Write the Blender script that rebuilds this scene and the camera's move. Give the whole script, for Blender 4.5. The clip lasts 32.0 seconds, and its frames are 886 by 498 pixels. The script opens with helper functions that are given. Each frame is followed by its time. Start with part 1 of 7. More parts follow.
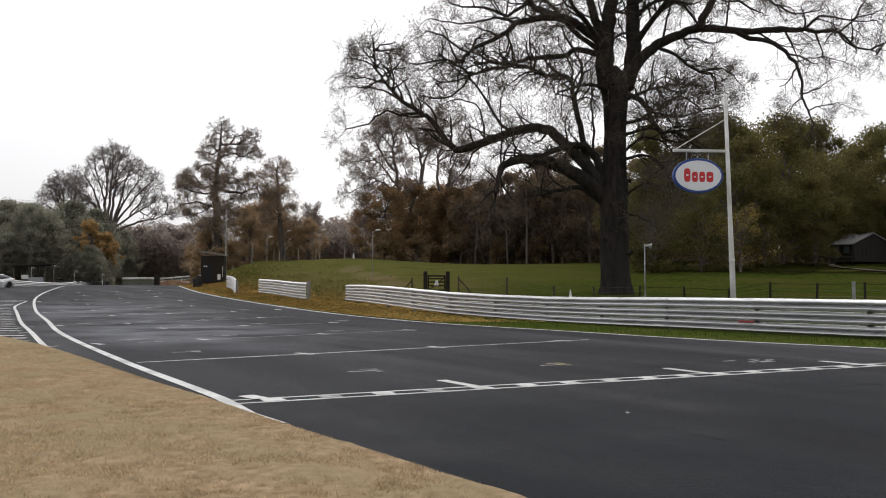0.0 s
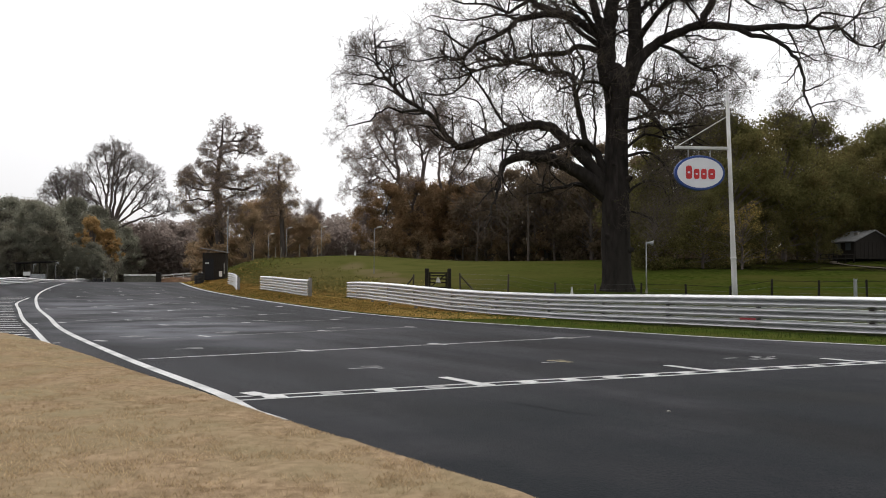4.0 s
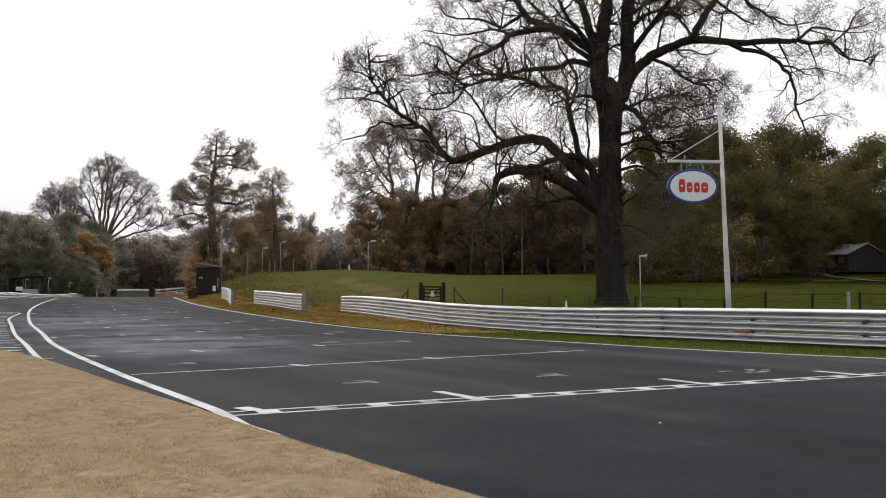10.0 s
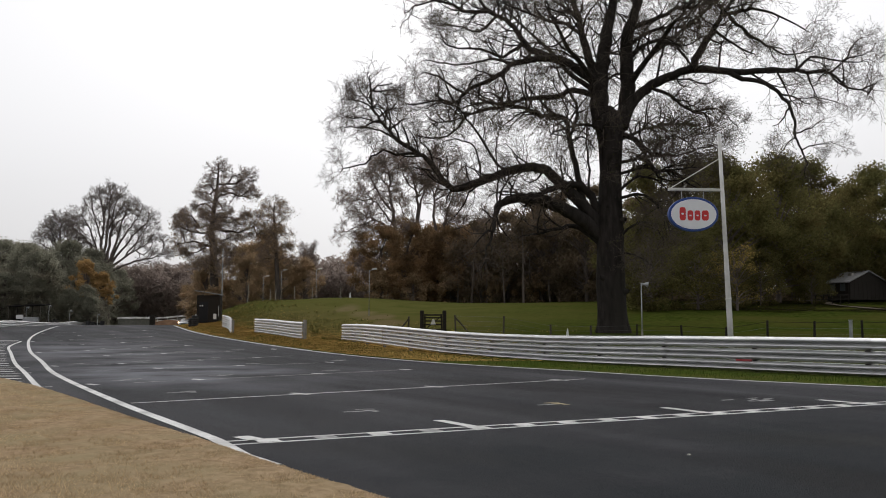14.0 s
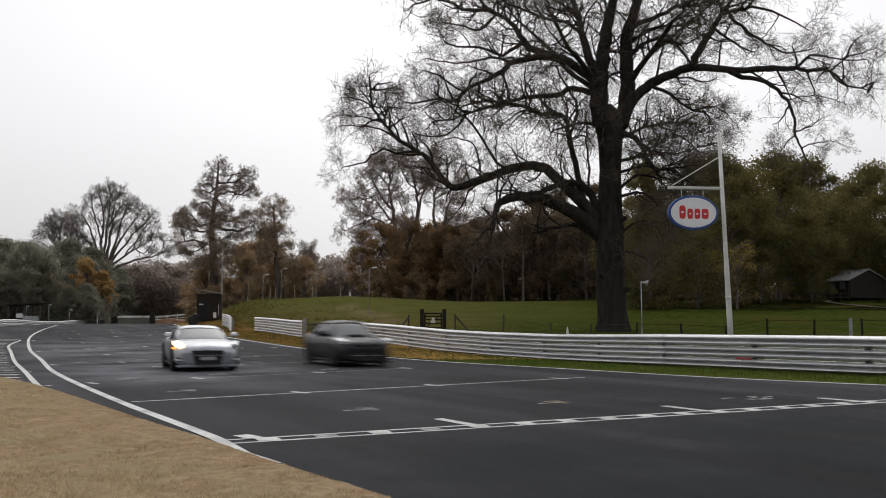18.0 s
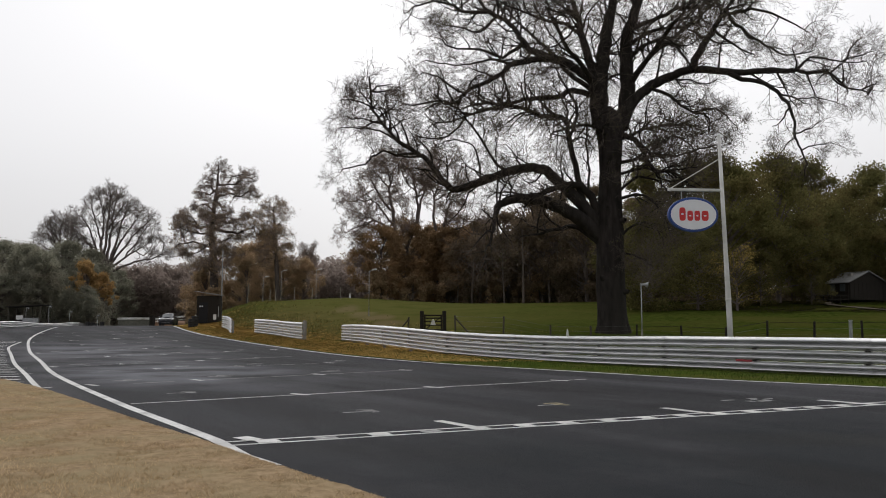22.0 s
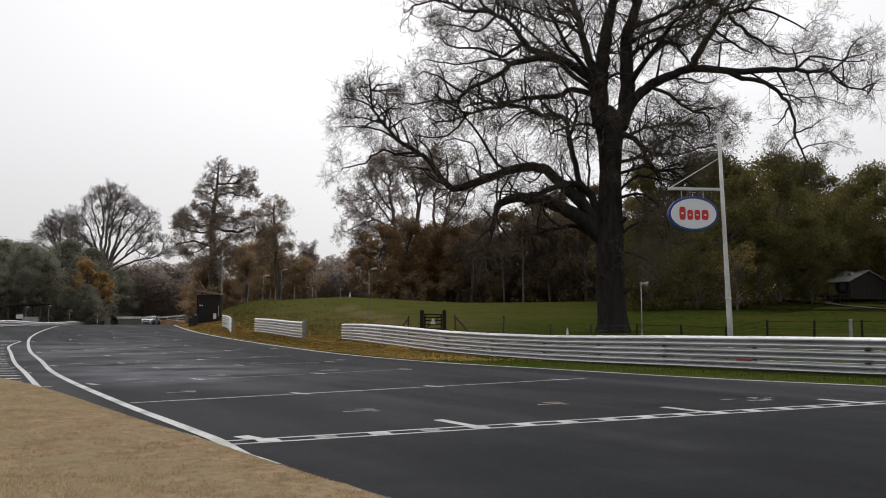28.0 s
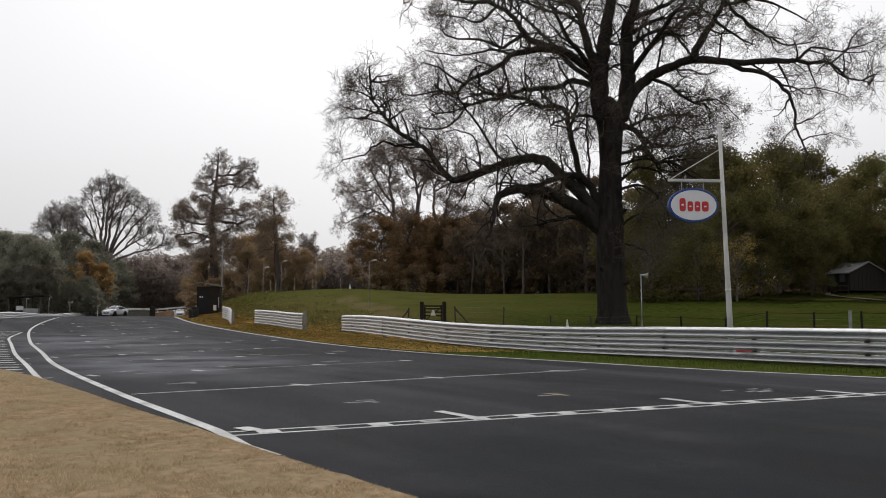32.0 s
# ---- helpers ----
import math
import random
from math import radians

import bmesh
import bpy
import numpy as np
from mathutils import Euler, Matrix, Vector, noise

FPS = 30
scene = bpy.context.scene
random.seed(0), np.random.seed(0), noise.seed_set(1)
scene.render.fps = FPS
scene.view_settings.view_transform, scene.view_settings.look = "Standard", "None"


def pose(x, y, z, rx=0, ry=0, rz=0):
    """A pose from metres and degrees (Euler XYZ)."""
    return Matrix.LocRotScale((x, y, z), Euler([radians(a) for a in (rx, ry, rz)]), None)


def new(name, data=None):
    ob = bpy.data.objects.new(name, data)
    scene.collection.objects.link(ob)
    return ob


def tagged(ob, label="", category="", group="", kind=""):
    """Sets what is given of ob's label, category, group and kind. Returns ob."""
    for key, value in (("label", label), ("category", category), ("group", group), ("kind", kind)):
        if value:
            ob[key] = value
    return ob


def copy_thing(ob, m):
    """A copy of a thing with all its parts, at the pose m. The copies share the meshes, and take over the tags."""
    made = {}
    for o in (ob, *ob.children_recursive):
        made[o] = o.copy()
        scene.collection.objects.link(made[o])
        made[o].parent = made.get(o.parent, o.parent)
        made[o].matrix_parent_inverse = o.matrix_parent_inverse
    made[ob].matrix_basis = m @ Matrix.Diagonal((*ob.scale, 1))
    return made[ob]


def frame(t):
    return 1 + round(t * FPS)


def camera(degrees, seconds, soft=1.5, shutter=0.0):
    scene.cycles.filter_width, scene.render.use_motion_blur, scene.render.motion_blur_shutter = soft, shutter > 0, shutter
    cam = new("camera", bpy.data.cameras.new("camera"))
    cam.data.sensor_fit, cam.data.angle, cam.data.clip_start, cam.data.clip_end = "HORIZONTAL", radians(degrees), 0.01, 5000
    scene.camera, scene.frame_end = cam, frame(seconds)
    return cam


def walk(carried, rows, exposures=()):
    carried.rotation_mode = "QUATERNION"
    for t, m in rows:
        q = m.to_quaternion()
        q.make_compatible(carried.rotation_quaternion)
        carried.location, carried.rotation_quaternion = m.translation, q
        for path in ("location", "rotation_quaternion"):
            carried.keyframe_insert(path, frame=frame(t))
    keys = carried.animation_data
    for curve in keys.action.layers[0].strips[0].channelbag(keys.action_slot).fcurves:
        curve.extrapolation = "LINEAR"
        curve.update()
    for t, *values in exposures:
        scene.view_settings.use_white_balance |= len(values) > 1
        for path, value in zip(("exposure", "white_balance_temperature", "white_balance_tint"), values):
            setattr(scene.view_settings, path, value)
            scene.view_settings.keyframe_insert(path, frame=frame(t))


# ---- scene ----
cam = camera(55.2, 32.0, soft=1.0, shutter=0.8)
EYE_Z = 1.28
# seconds, turn to the left, tilt up, lean
walk(cam, [(t, pose(0, 0, EYE_Z, 90 + tilt, 0, turn) @ pose(0, 0, 0, 0, 0, -lean)) for t, turn, tilt, lean in (
    (0, 0.24, 2.62, -0.16), (0.5, 0.20, 2.35, -0.13), (1, 0.22, 2.24, -0.08), (1.5, 0.20, 2.02, -0.20), (2, 0.26, 2.19, -0.20),
    (2.5, 0.27, 2.20, -0.17), (3, 0.26, 2.25, -0.20), (3.5, 0.34, 2.49, -0.20), (5.5, 0.24, 2.00, -0.18), (6, 0.12, 1.98, -0.15),
    (6.5, 0.07, 1.64, -0.13), (7, -0.01, 1.80, -0.15), (7.5, -0.01, 1.75, -0.09), (8, -0.08, 2.27, -0.13),
    (8.5, -0.07, 2.64, -0.09), (9, -0.06, 2.83, -0.15), (9.5, -0.07, 3.17, -0.07), (10, -0.06, 3.36, -0.03),
    (10.5, -0.01, 3.57, -0.04), (11, -0.02, 3.76, -0.02), (11.5, -0.03, 4.10, -0.07), (12, -0.01, 4.47, -0.12),
    (12.5, 0.01, 4.97, -0.02), (13, 0.01, 5.16, -0.06), (13.5, 0.01, 5.20, -0.02), (14, 0.01, 5.25, -0.03),
    (14.5, 0.01, 5.20, -0.02), (16.5, 0.01, 5.14, -0.03), (17, 0.01, 5.14, -0.05), (17.5, -0.00, 5.10, -0.00),
    (18, -0.00, 5.15, 0.01), (18.5, -0.00, 5.14, -0.01), (19, -0.00, 5.10, -0.00), (19.5, 0.00, 5.16, 0.01),
    (20, -0.00, 5.22, 0.00), (20.5, -0.00, 5.22, 0.00), (21, -0.00, 5.12, -0.07), (21.5, -0.00, 5.22, 0.00),
    (22, 0.00, 5.28, -0.00), (22.5, 0.00, 5.45, -0.00), (23, 0.00, 5.39, -0.00), (23.5, 0.00, 5.39, 0.01),
    (24, -0.00, 5.28, -0.01), (24.5, -0.00, 5.28, -0.01), (25, 0.00, 5.25, 0.01), (25.5, 0.00, 5.27, 0.05),
    (27.5, 0.00, 5.22, 0.00), (28, -0.00, 5.22, -0.01), (28.5, -0.01, 5.24, 0.01), (29, 0.01, 5.22, 0.01),
    (29.5, -0.01, 4.93, -0.01), (30, -0.01, 4.88, -0.04), (30.5, 0.01, 4.92, 0.01), (31, -0.01, 4.74, -0.02),
    (31.5, 0.00, 4.70, 0.02), (32, 0.00, 4.65, -0.00),)],
     exposures=[(0, 0.27), (6, 0.34), (9, 0.36), (11, 0.34), (12, 0.28), (13, 0.23), (14, 0.0), (17, -0.02), (20, -0.05), (32, -0.05)])

# ---- light: an even overcast ----
SUN_UP, SUN_TURN = 48, 0
world = bpy.data.worlds.new("overcast_sky")
scene.world = world
world.use_nodes = True
wn, wl = world.node_tree.nodes, world.node_tree.links
wn.clear()
sky = wn.new("ShaderNodeTexSky")
sky.sky_type, sky.sun_disc = "NISHITA", False
sky.sun_elevation, sky.sun_rotation = radians(SUN_UP), radians(SUN_TURN)
sky.air_density, sky.dust_density = 1.0, 4.0
pale = wn.new("ShaderNodeHueSaturation")
pale.inputs["Saturation"].default_value, pale.inputs["Value"].default_value = 0.12, 0.1
cloud = wn.new("ShaderNodeMix")
cloud.data_type = "RGBA"
cloud.inputs[0].default_value = 0.5
cloud.inputs[7].default_value = (0.80, 0.79, 0.815, 1)
back = wn.new("ShaderNodeBackground")
out = wn.new("ShaderNodeOutputWorld")
wl.new(sky.outputs[0], pale.inputs["Color"])
wl.new(pale.outputs[0], cloud.inputs[6])
wl.new(cloud.outputs[2], back.inputs["Color"])
high = wn.new("ShaderNodeSeparateXYZ")
wl.new(wn.new("ShaderNodeTexCoord").outputs["Generated"], high.inputs[0])
rise = wn.new("ShaderNodeMapRange")
rise.interpolation_type = "SMOOTHSTEP"
rise.inputs[1].default_value, rise.inputs[2].default_value, rise.inputs[3].default_value, rise.inputs[4].default_value = -0.05, 0.36, 0.96, 1.24
wl.new(high.outputs["Z"], rise.inputs[0])
wl.new(rise.outputs[0], back.inputs["Strength"])
wl.new(back.outputs[0], out.inputs[0])
sun = new("sun", bpy.data.lights.new("sun", "SUN"))
sun.data.energy, sun.data.angle, sun.data.color = 0.5, radians(70), (1.0, 0.97, 0.93)
sun.matrix_world = pose(0, 0, 60, SUN_UP - 90, 0, -SUN_TURN)


# ---- materials ----
def mat(name, dark, light, scale=4.0, rough=0.8, metal=0.0, bump=0.3, bump_scale=40.0, blotch=None, blotch_scale=0.3, island=0.0, dist=0.02, spread=(0.3, 0.7), stretch=None, blotch_at=(0.45, 0.7), piece=0.0, shine=0.5, thin=0.0):
    """Two tones mixed by fine grain, a third by large blotches, with fine relief. island, piece: how far loose parts differ."""
    m = bpy.data.materials.new(name)
    m.use_nodes = True
    n, l = m.node_tree.nodes, m.node_tree.links
    bsdf = n["Principled BSDF"]
    bsdf.inputs["Roughness"].default_value, bsdf.inputs["Metallic"].default_value = rough, metal
    bsdf.inputs["Specular IOR Level"].default_value = shine
    co = n.new("ShaderNodeTexCoord")
    src = co.outputs["Object"]
    if stretch:
        mp = n.new("ShaderNodeMapping")
        mp.inputs["Scale"].default_value = stretch
        l.new(src, mp.inputs[0])
        src = mp.outputs[0]
    grain = n.new("ShaderNodeTexNoise")
    grain.inputs["Scale"].default_value, grain.inputs["Detail"].default_value = scale, 6
    l.new(src, grain.inputs["Vector"])
    ramp = n.new("ShaderNodeValToRGB")
    ramp.color_ramp.elements[0].position, ramp.color_ramp.elements[1].position = spread
    ramp.color_ramp.elements[0].color, ramp.color_ramp.elements[1].color = (*dark, 1), (*light, 1)
    l.new(grain.outputs[0], ramp.inputs[0])
    col = ramp.outputs[0]
    if blotch:
        big = n.new("ShaderNodeTexNoise")
        big.inputs["Scale"].default_value, big.inputs["Detail"].default_value = blotch_scale, 4
        l.new(src, big.inputs["Vector"])
        br = n.new("ShaderNodeMapRange")
        br.inputs[1].default_value, br.inputs[2].default_value = blotch_at
        l.new(big.outputs[0], br.inputs[0])
        mx = n.new("ShaderNodeMix")
        mx.data_type = "RGBA"
        l.new(br.outputs[0], mx.inputs[0])
        l.new(col, mx.inputs[6])
        mx.inputs[7].default_value = (*blotch, 1)
        col = mx.outputs[2]
    if island or piece:
        hv = n.new("ShaderNodeHueSaturation")
        rnd = n.new("ShaderNodeNewGeometry").outputs["Random Per Island"] if island else n.new("ShaderNodeObjectInfo").outputs["Random"]
        mr = n.new("ShaderNodeMapRange")
        mr.inputs[3].default_value, mr.inputs[4].default_value = 1 - (island or piece), 1 + (island or piece)
        l.new(rnd, mr.inputs[0])
        l.new(mr.outputs[0], hv.inputs["Value"])
        l.new(col, hv.inputs["Color"])
        col = hv.outputs[0]
    l.new(col, bsdf.inputs["Base Color"])
    if thin:
        soft = n.new("ShaderNodeBsdfTranslucent")
        both = n.new("ShaderNodeMixShader")
        both.inputs[0].default_value = thin
        l.new(col, soft.inputs[0])
        l.new(bsdf.outputs[0], both.inputs[1])
        l.new(soft.outputs[0], both.inputs[2])
        l.new(both.outputs[0], n["Material Output"].inputs[0])
    if bump:
        bn = n.new("ShaderNodeTexNoise")
        bn.inputs["Scale"].default_value, bn.inputs["Detail"].default_value = bump_scale, 5
        l.new(src, bn.inputs["Vector"])
        bp = n.new("ShaderNodeBump")
        bp.inputs["Strength"].default_value, bp.inputs["Distance"].default_value = bump, dist
        l.new(bn.outputs[0], bp.inputs["Height"])
        l.new(bp.outputs[0], bsdf.inputs["Normal"])
    return m


def glow(name, color, strength):
    m = mat(name, color, color, bump=0)
    b = m.node_tree.nodes["Principled BSDF"]
    b.inputs["Emission Color"].default_value, b.inputs["Emission Strength"].default_value = (*color, 1), strength
    return m


def paint(name, dark, light, flake=0.25, rough=0.3, coat=0.5):
    m = mat(name, dark, light, 3, rough, flake, 0.05, 300, spread=(0.4, 0.6))
    m.node_tree.nodes["Principled BSDF"].inputs["Coat Weight"].default_value = coat
    m.node_tree.nodes["Principled BSDF"].inputs["Coat Roughness"].default_value = 0.08
    return m


def asphalt():
    """Worn asphalt: fine stone grain, streaks along the running line, pale dry patches and dark repairs."""
    m = mat("asphalt", (0.0085, 0.0091, 0.0113), (0.0325, 0.0338, 0.0392), 30, 0.8, 0, 0.9, 48, (0.062, 0.06, 0.067), 0.13, dist=0.014, shine=0.11, blotch_at=(0.46, 0.78), spread=(0.37, 0.63))
    n, l = m.node_tree.nodes, m.node_tree.links
    bsdf = n["Principled BSDF"]
    col = bsdf.inputs["Base Color"].links[0].from_socket
    turn = n.new("ShaderNodeMapping")
    turn.vector_type = "TEXTURE"
    turn.inputs["Rotation"].default_value = (0, 0, radians(31))
    turn.inputs["Scale"].default_value = (1.0, 12.0, 1.0)
    l.new(n["Texture Coordinate"].outputs["Object"], turn.inputs[0])
    for nd in n:
        if nd.bl_idname == "ShaderNodeTexNoise" and nd.inputs["Scale"].default_value < 1:
            nd.inputs["Scale"].default_value = 0.5
            l.new(turn.outputs[0], nd.inputs["Vector"])
    streak = n.new("ShaderNodeTexNoise")
    streak.inputs["Scale"].default_value, streak.inputs["Detail"].default_value = 0.9, 4
    l.new(turn.outputs[0], streak.inputs["Vector"])
    level = n.new("ShaderNodeMapRange")
    level.inputs[1].default_value, level.inputs[2].default_value, level.inputs[3].default_value, level.inputs[4].default_value = 0.3, 0.7, 0.94, 1.06
    l.new(streak.outputs[0], level.inputs[0])
    tone = n.new("ShaderNodeHueSaturation")
    l.new(level.outputs[0], tone.inputs["Value"])
    l.new(col, tone.inputs["Color"])
    col = tone.outputs[0]
    wear = n.new("ShaderNodeTexNoise")
    wear.inputs["Scale"].default_value, wear.inputs["Detail"].default_value, wear.inputs["Roughness"].default_value = 0.42, 8, 0.62
    drawn = n.new("ShaderNodeMapping")
    drawn.vector_type = "TEXTURE"
    drawn.inputs["Rotation"].default_value, drawn.inputs["Scale"].default_value = (0, 0, radians(31)), (0.7, 3.5, 1.0)
    l.new(n["Texture Coordinate"].outputs["Object"], drawn.inputs[0])
    l.new(drawn.outputs[0], wear.inputs["Vector"])
    worn = n.new("ShaderNodeMapRange")
    worn.inputs[1].default_value, worn.inputs[2].default_value, worn.inputs[3].default_value, worn.inputs[4].default_value = 0.3, 0.7, 0.5, 1.25
    l.new(wear.outputs[0], worn.inputs[0])
    shade = n.new("ShaderNodeHueSaturation")
    l.new(worn.outputs[0], shade.inputs["Value"])
    l.new(col, shade.inputs["Color"])
    col = shade.outputs[0]
    # stains: pale dust beside the edge line, dark rubber where the cars start; also a broad darker blue-grey area up
    # close
    cloudy = n.new("ShaderNodeTexNoise")
    cloudy.inputs["Scale"].default_value, cloudy.inputs["Detail"].default_value = 0.32, 7
    l.new(n["Texture Coordinate"].outputs["Object"], cloudy.inputs["Vector"])
    patchy = n.new("ShaderNodeMapRange")
    patchy.inputs[1].default_value, patchy.inputs[2].default_value = 0.36, 0.68
    l.new(cloudy.outputs[0], patchy.inputs[0])
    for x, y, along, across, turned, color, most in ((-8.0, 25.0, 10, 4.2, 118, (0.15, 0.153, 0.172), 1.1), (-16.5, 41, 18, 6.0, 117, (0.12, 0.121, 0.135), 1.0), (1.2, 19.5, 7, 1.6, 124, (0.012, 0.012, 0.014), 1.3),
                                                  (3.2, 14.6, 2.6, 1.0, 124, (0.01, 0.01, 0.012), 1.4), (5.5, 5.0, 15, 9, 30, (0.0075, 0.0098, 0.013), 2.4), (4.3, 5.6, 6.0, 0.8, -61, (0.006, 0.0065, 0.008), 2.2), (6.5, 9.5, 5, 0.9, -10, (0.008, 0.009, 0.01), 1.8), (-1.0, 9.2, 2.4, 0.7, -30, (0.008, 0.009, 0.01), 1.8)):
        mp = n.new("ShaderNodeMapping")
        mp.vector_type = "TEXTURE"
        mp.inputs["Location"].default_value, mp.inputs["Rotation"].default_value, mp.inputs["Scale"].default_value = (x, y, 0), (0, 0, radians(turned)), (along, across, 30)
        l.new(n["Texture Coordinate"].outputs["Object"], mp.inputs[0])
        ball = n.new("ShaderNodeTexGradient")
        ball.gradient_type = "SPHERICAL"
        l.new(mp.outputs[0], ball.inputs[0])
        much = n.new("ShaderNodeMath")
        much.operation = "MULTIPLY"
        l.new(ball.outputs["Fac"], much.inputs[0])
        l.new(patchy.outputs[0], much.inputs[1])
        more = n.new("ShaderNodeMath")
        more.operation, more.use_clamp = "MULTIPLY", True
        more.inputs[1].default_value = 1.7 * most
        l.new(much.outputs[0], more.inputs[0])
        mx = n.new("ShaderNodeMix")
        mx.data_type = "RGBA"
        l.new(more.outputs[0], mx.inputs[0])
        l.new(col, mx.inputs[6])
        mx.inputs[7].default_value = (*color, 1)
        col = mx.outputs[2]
    l.new(col, bsdf.inputs["Base Color"])
    damp = n.new("ShaderNodeMapRange")
    damp.inputs[1].default_value, damp.inputs[2].default_value, damp.inputs[3].default_value, damp.inputs[4].default_value = 0.35, 0.7, 0.82, 0.73
    l.new(streak.outputs[0], damp.inputs[0])
    l.new(damp.outputs[0], bsdf.inputs["Roughness"])
    return m


def meadow():
    """Lush field grass, its base darkened for the shade by oak and wood; drier and yellower on the mound."""
    m = mat("field_grass", (0.022, 0.034, 0.0055), (0.056, 0.068, 0.0135), 2.2, 1.0, 0, 0.7, 9, (0.06, 0.058, 0.015), 0.16, dist=0.06, shine=0.0, spread=(0.34, 0.66))
    n, l = m.node_tree.nodes, m.node_tree.links
    bsdf = n["Principled BSDF"]
    col = bsdf.inputs["Base Color"].links[0].from_socket
    for x, y, across, along, color, most in ((-9, 82, 26, 44, (0.09, 0.09, 0.027), 1.4), (-14, 66, 9, 22, (0.11, 0.088, 0.036), 1.2), (-4, 60, 10, 14, (0.1, 0.088, 0.03), 1.2),
                                              (-9.3, 81.5, 1.5, 6, (0.13, 0.108, 0.052), 2.0), (-7.0, 75, 1.5, 5, (0.13, 0.108, 0.052), 2.2), (-5.4, 69.5, 1.7, 5, (0.13, 0.104, 0.052), 2.6), (-3.9, 62.5, 1.5, 5, (0.12, 0.096, 0.048), 2.0)):
        mp = n.new("ShaderNodeMapping")
        mp.vector_type = "TEXTURE"
        mp.inputs["Location"].default_value, mp.inputs["Scale"].default_value = (x, y, 0), (across, along, 60)
        l.new(n["Texture Coordinate"].outputs["Object"], mp.inputs[0])
        ball = n.new("ShaderNodeTexGradient")
        ball.gradient_type = "SPHERICAL"
        l.new(mp.outputs[0], ball.inputs[0])
        ragged = n.new("ShaderNodeTexNoise")
        ragged.inputs["Scale"].default_value, ragged.inputs["Detail"].default_value = 0.35, 7
        l.new(n["Texture Coordinate"].outputs["Object"], ragged.inputs["Vector"])
        much = n.new("ShaderNodeMath")
        much.operation = "MULTIPLY"
        l.new(ball.outputs["Fac"], much.inputs[0])
        l.new(ragged.outputs[0], much.inputs[1])
        more = n.new("ShaderNodeMath")
        more.operation, more.use_clamp = "MULTIPLY", True
        more.inputs[1].default_value = 1.6 * most
        l.new(much.outputs[0], more.inputs[0])
        mx = n.new("ShaderNodeMix")
        mx.data_type = "RGBA"
        l.new(more.outputs[0], mx.inputs[0])
        l.new(col, mx.inputs[6])
        mx.inputs[7].default_value = (*color, 1)
        col = mx.outputs[2]
    l.new(col, bsdf.inputs["Base Color"])
    return m


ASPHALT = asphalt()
CRACK = mat("tarred_crack", (0.011, 0.011, 0.012), (0.02, 0.02, 0.022), 30, 0.85, 0, 0.5, 90, shine=0.1)
GROUND = meadow()
VERGE = mat("verge_grass", (0.036, 0.056, 0.009), (0.086, 0.112, 0.021), 7, 1.0, 0, 0.6, 60, (0.1, 0.095, 0.028), 0.5, shine=0.0)
STRAW = mat("dead_turf", (0.2, 0.14, 0.083), (0.41, 0.302, 0.192), 10, 1.0, 0, 0.28, 55, (0.28, 0.228, 0.136), 0.9, spread=(0.3, 0.7), dist=0.02, blotch_at=(0.4, 0.7), shine=0.0)
BLADE = mat("dead_grass_blade", (0.36, 0.268, 0.158), (0.58, 0.445, 0.28), 1.1, 0.95, 0, 0, island=0.3, shine=0.03, thin=0.45)
GREEN_BLADE = mat("green_grass_blade", (0.035, 0.06, 0.012), (0.08, 0.11, 0.024), 3, 0.9, 0, 0, island=0.35, shine=0.08, thin=0.5)
FIELD_BLADE = mat("field_grass_blade", (0.1, 0.1, 0.03), (0.19, 0.17, 0.062), 1.2, 0.95, 0, 0, island=0.25, shine=0.03, thin=0.4)
LINE = mat("road_paint", (0.48, 0.48, 0.47), (0.72, 0.72, 0.7), 12, 0.6, 0, 0.2, 120, (0.36, 0.36, 0.35), 1.2)
FAINT = mat("worn_road_paint", (0.14, 0.14, 0.14), (0.42, 0.42, 0.41), 9, 0.65, 0, 0.2, 120, (0.06, 0.06, 0.06), 1.6, spread=(0.35, 0.7))
YELLOW_MARK = mat("worn_yellow_paint", (0.2, 0.16, 0.08), (0.45, 0.38, 0.2), 14, 0.7, 0, 0.2, 120)
STEEL = mat("galvanised_rail", (0.54, 0.54, 0.555), (0.74, 0.74, 0.75), 3, 0.38, 0.8, 0.06, 20, (0.44, 0.445, 0.455), 0.7, stretch=(0.35, 1, 4), piece=0.05)
FADED_RED = mat("faded_red", (0.3, 0.03, 0.04), (0.4, 0.06, 0.07), 12, 0.6, 0, 0)
BOLT = mat("rusty_bolt", (0.018, 0.015, 0.014), (0.05, 0.04, 0.034), 20, 0.7, 0.3, 0.2, 60)
STEEL_POST = mat("barrier_post", (0.16, 0.16, 0.16), (0.3, 0.3, 0.3), 5, 0.6, 0.5, 0.2, 30)
WHITE_PAINT = mat("white_painted_steel", (0.6, 0.6, 0.58), (0.78, 0.78, 0.76), 2, 0.5, 0, 0.1, 30, (0.45, 0.44, 0.4), 0.8)
SIGN_WHITE = mat("sign_white", (0.78, 0.79, 0.82), (0.84, 0.85, 0.88), 3, 0.35, 0, 0)
SIGN_BLUE = mat("sign_blue", (0.015, 0.05, 0.22), (0.02, 0.065, 0.28), 3, 0.35, 0, 0)
SIGN_RED = mat("sign_red", (0.55, 0.02, 0.025), (0.62, 0.03, 0.03), 3, 0.35, 0, 0)
BARK = mat("oak_bark", (0.019, 0.0168, 0.0154), (0.052, 0.045, 0.041), 4, 0.9, 0, 1.0, 14, (0.038, 0.035, 0.03), 0.5, stretch=(1, 1, 0.25), dist=0.08, shine=0.06)
TWIG = mat("twig_bark", (0.08, 0.065, 0.054), (0.14, 0.115, 0.097), 2, 0.9, 0, 0, shine=0.08)
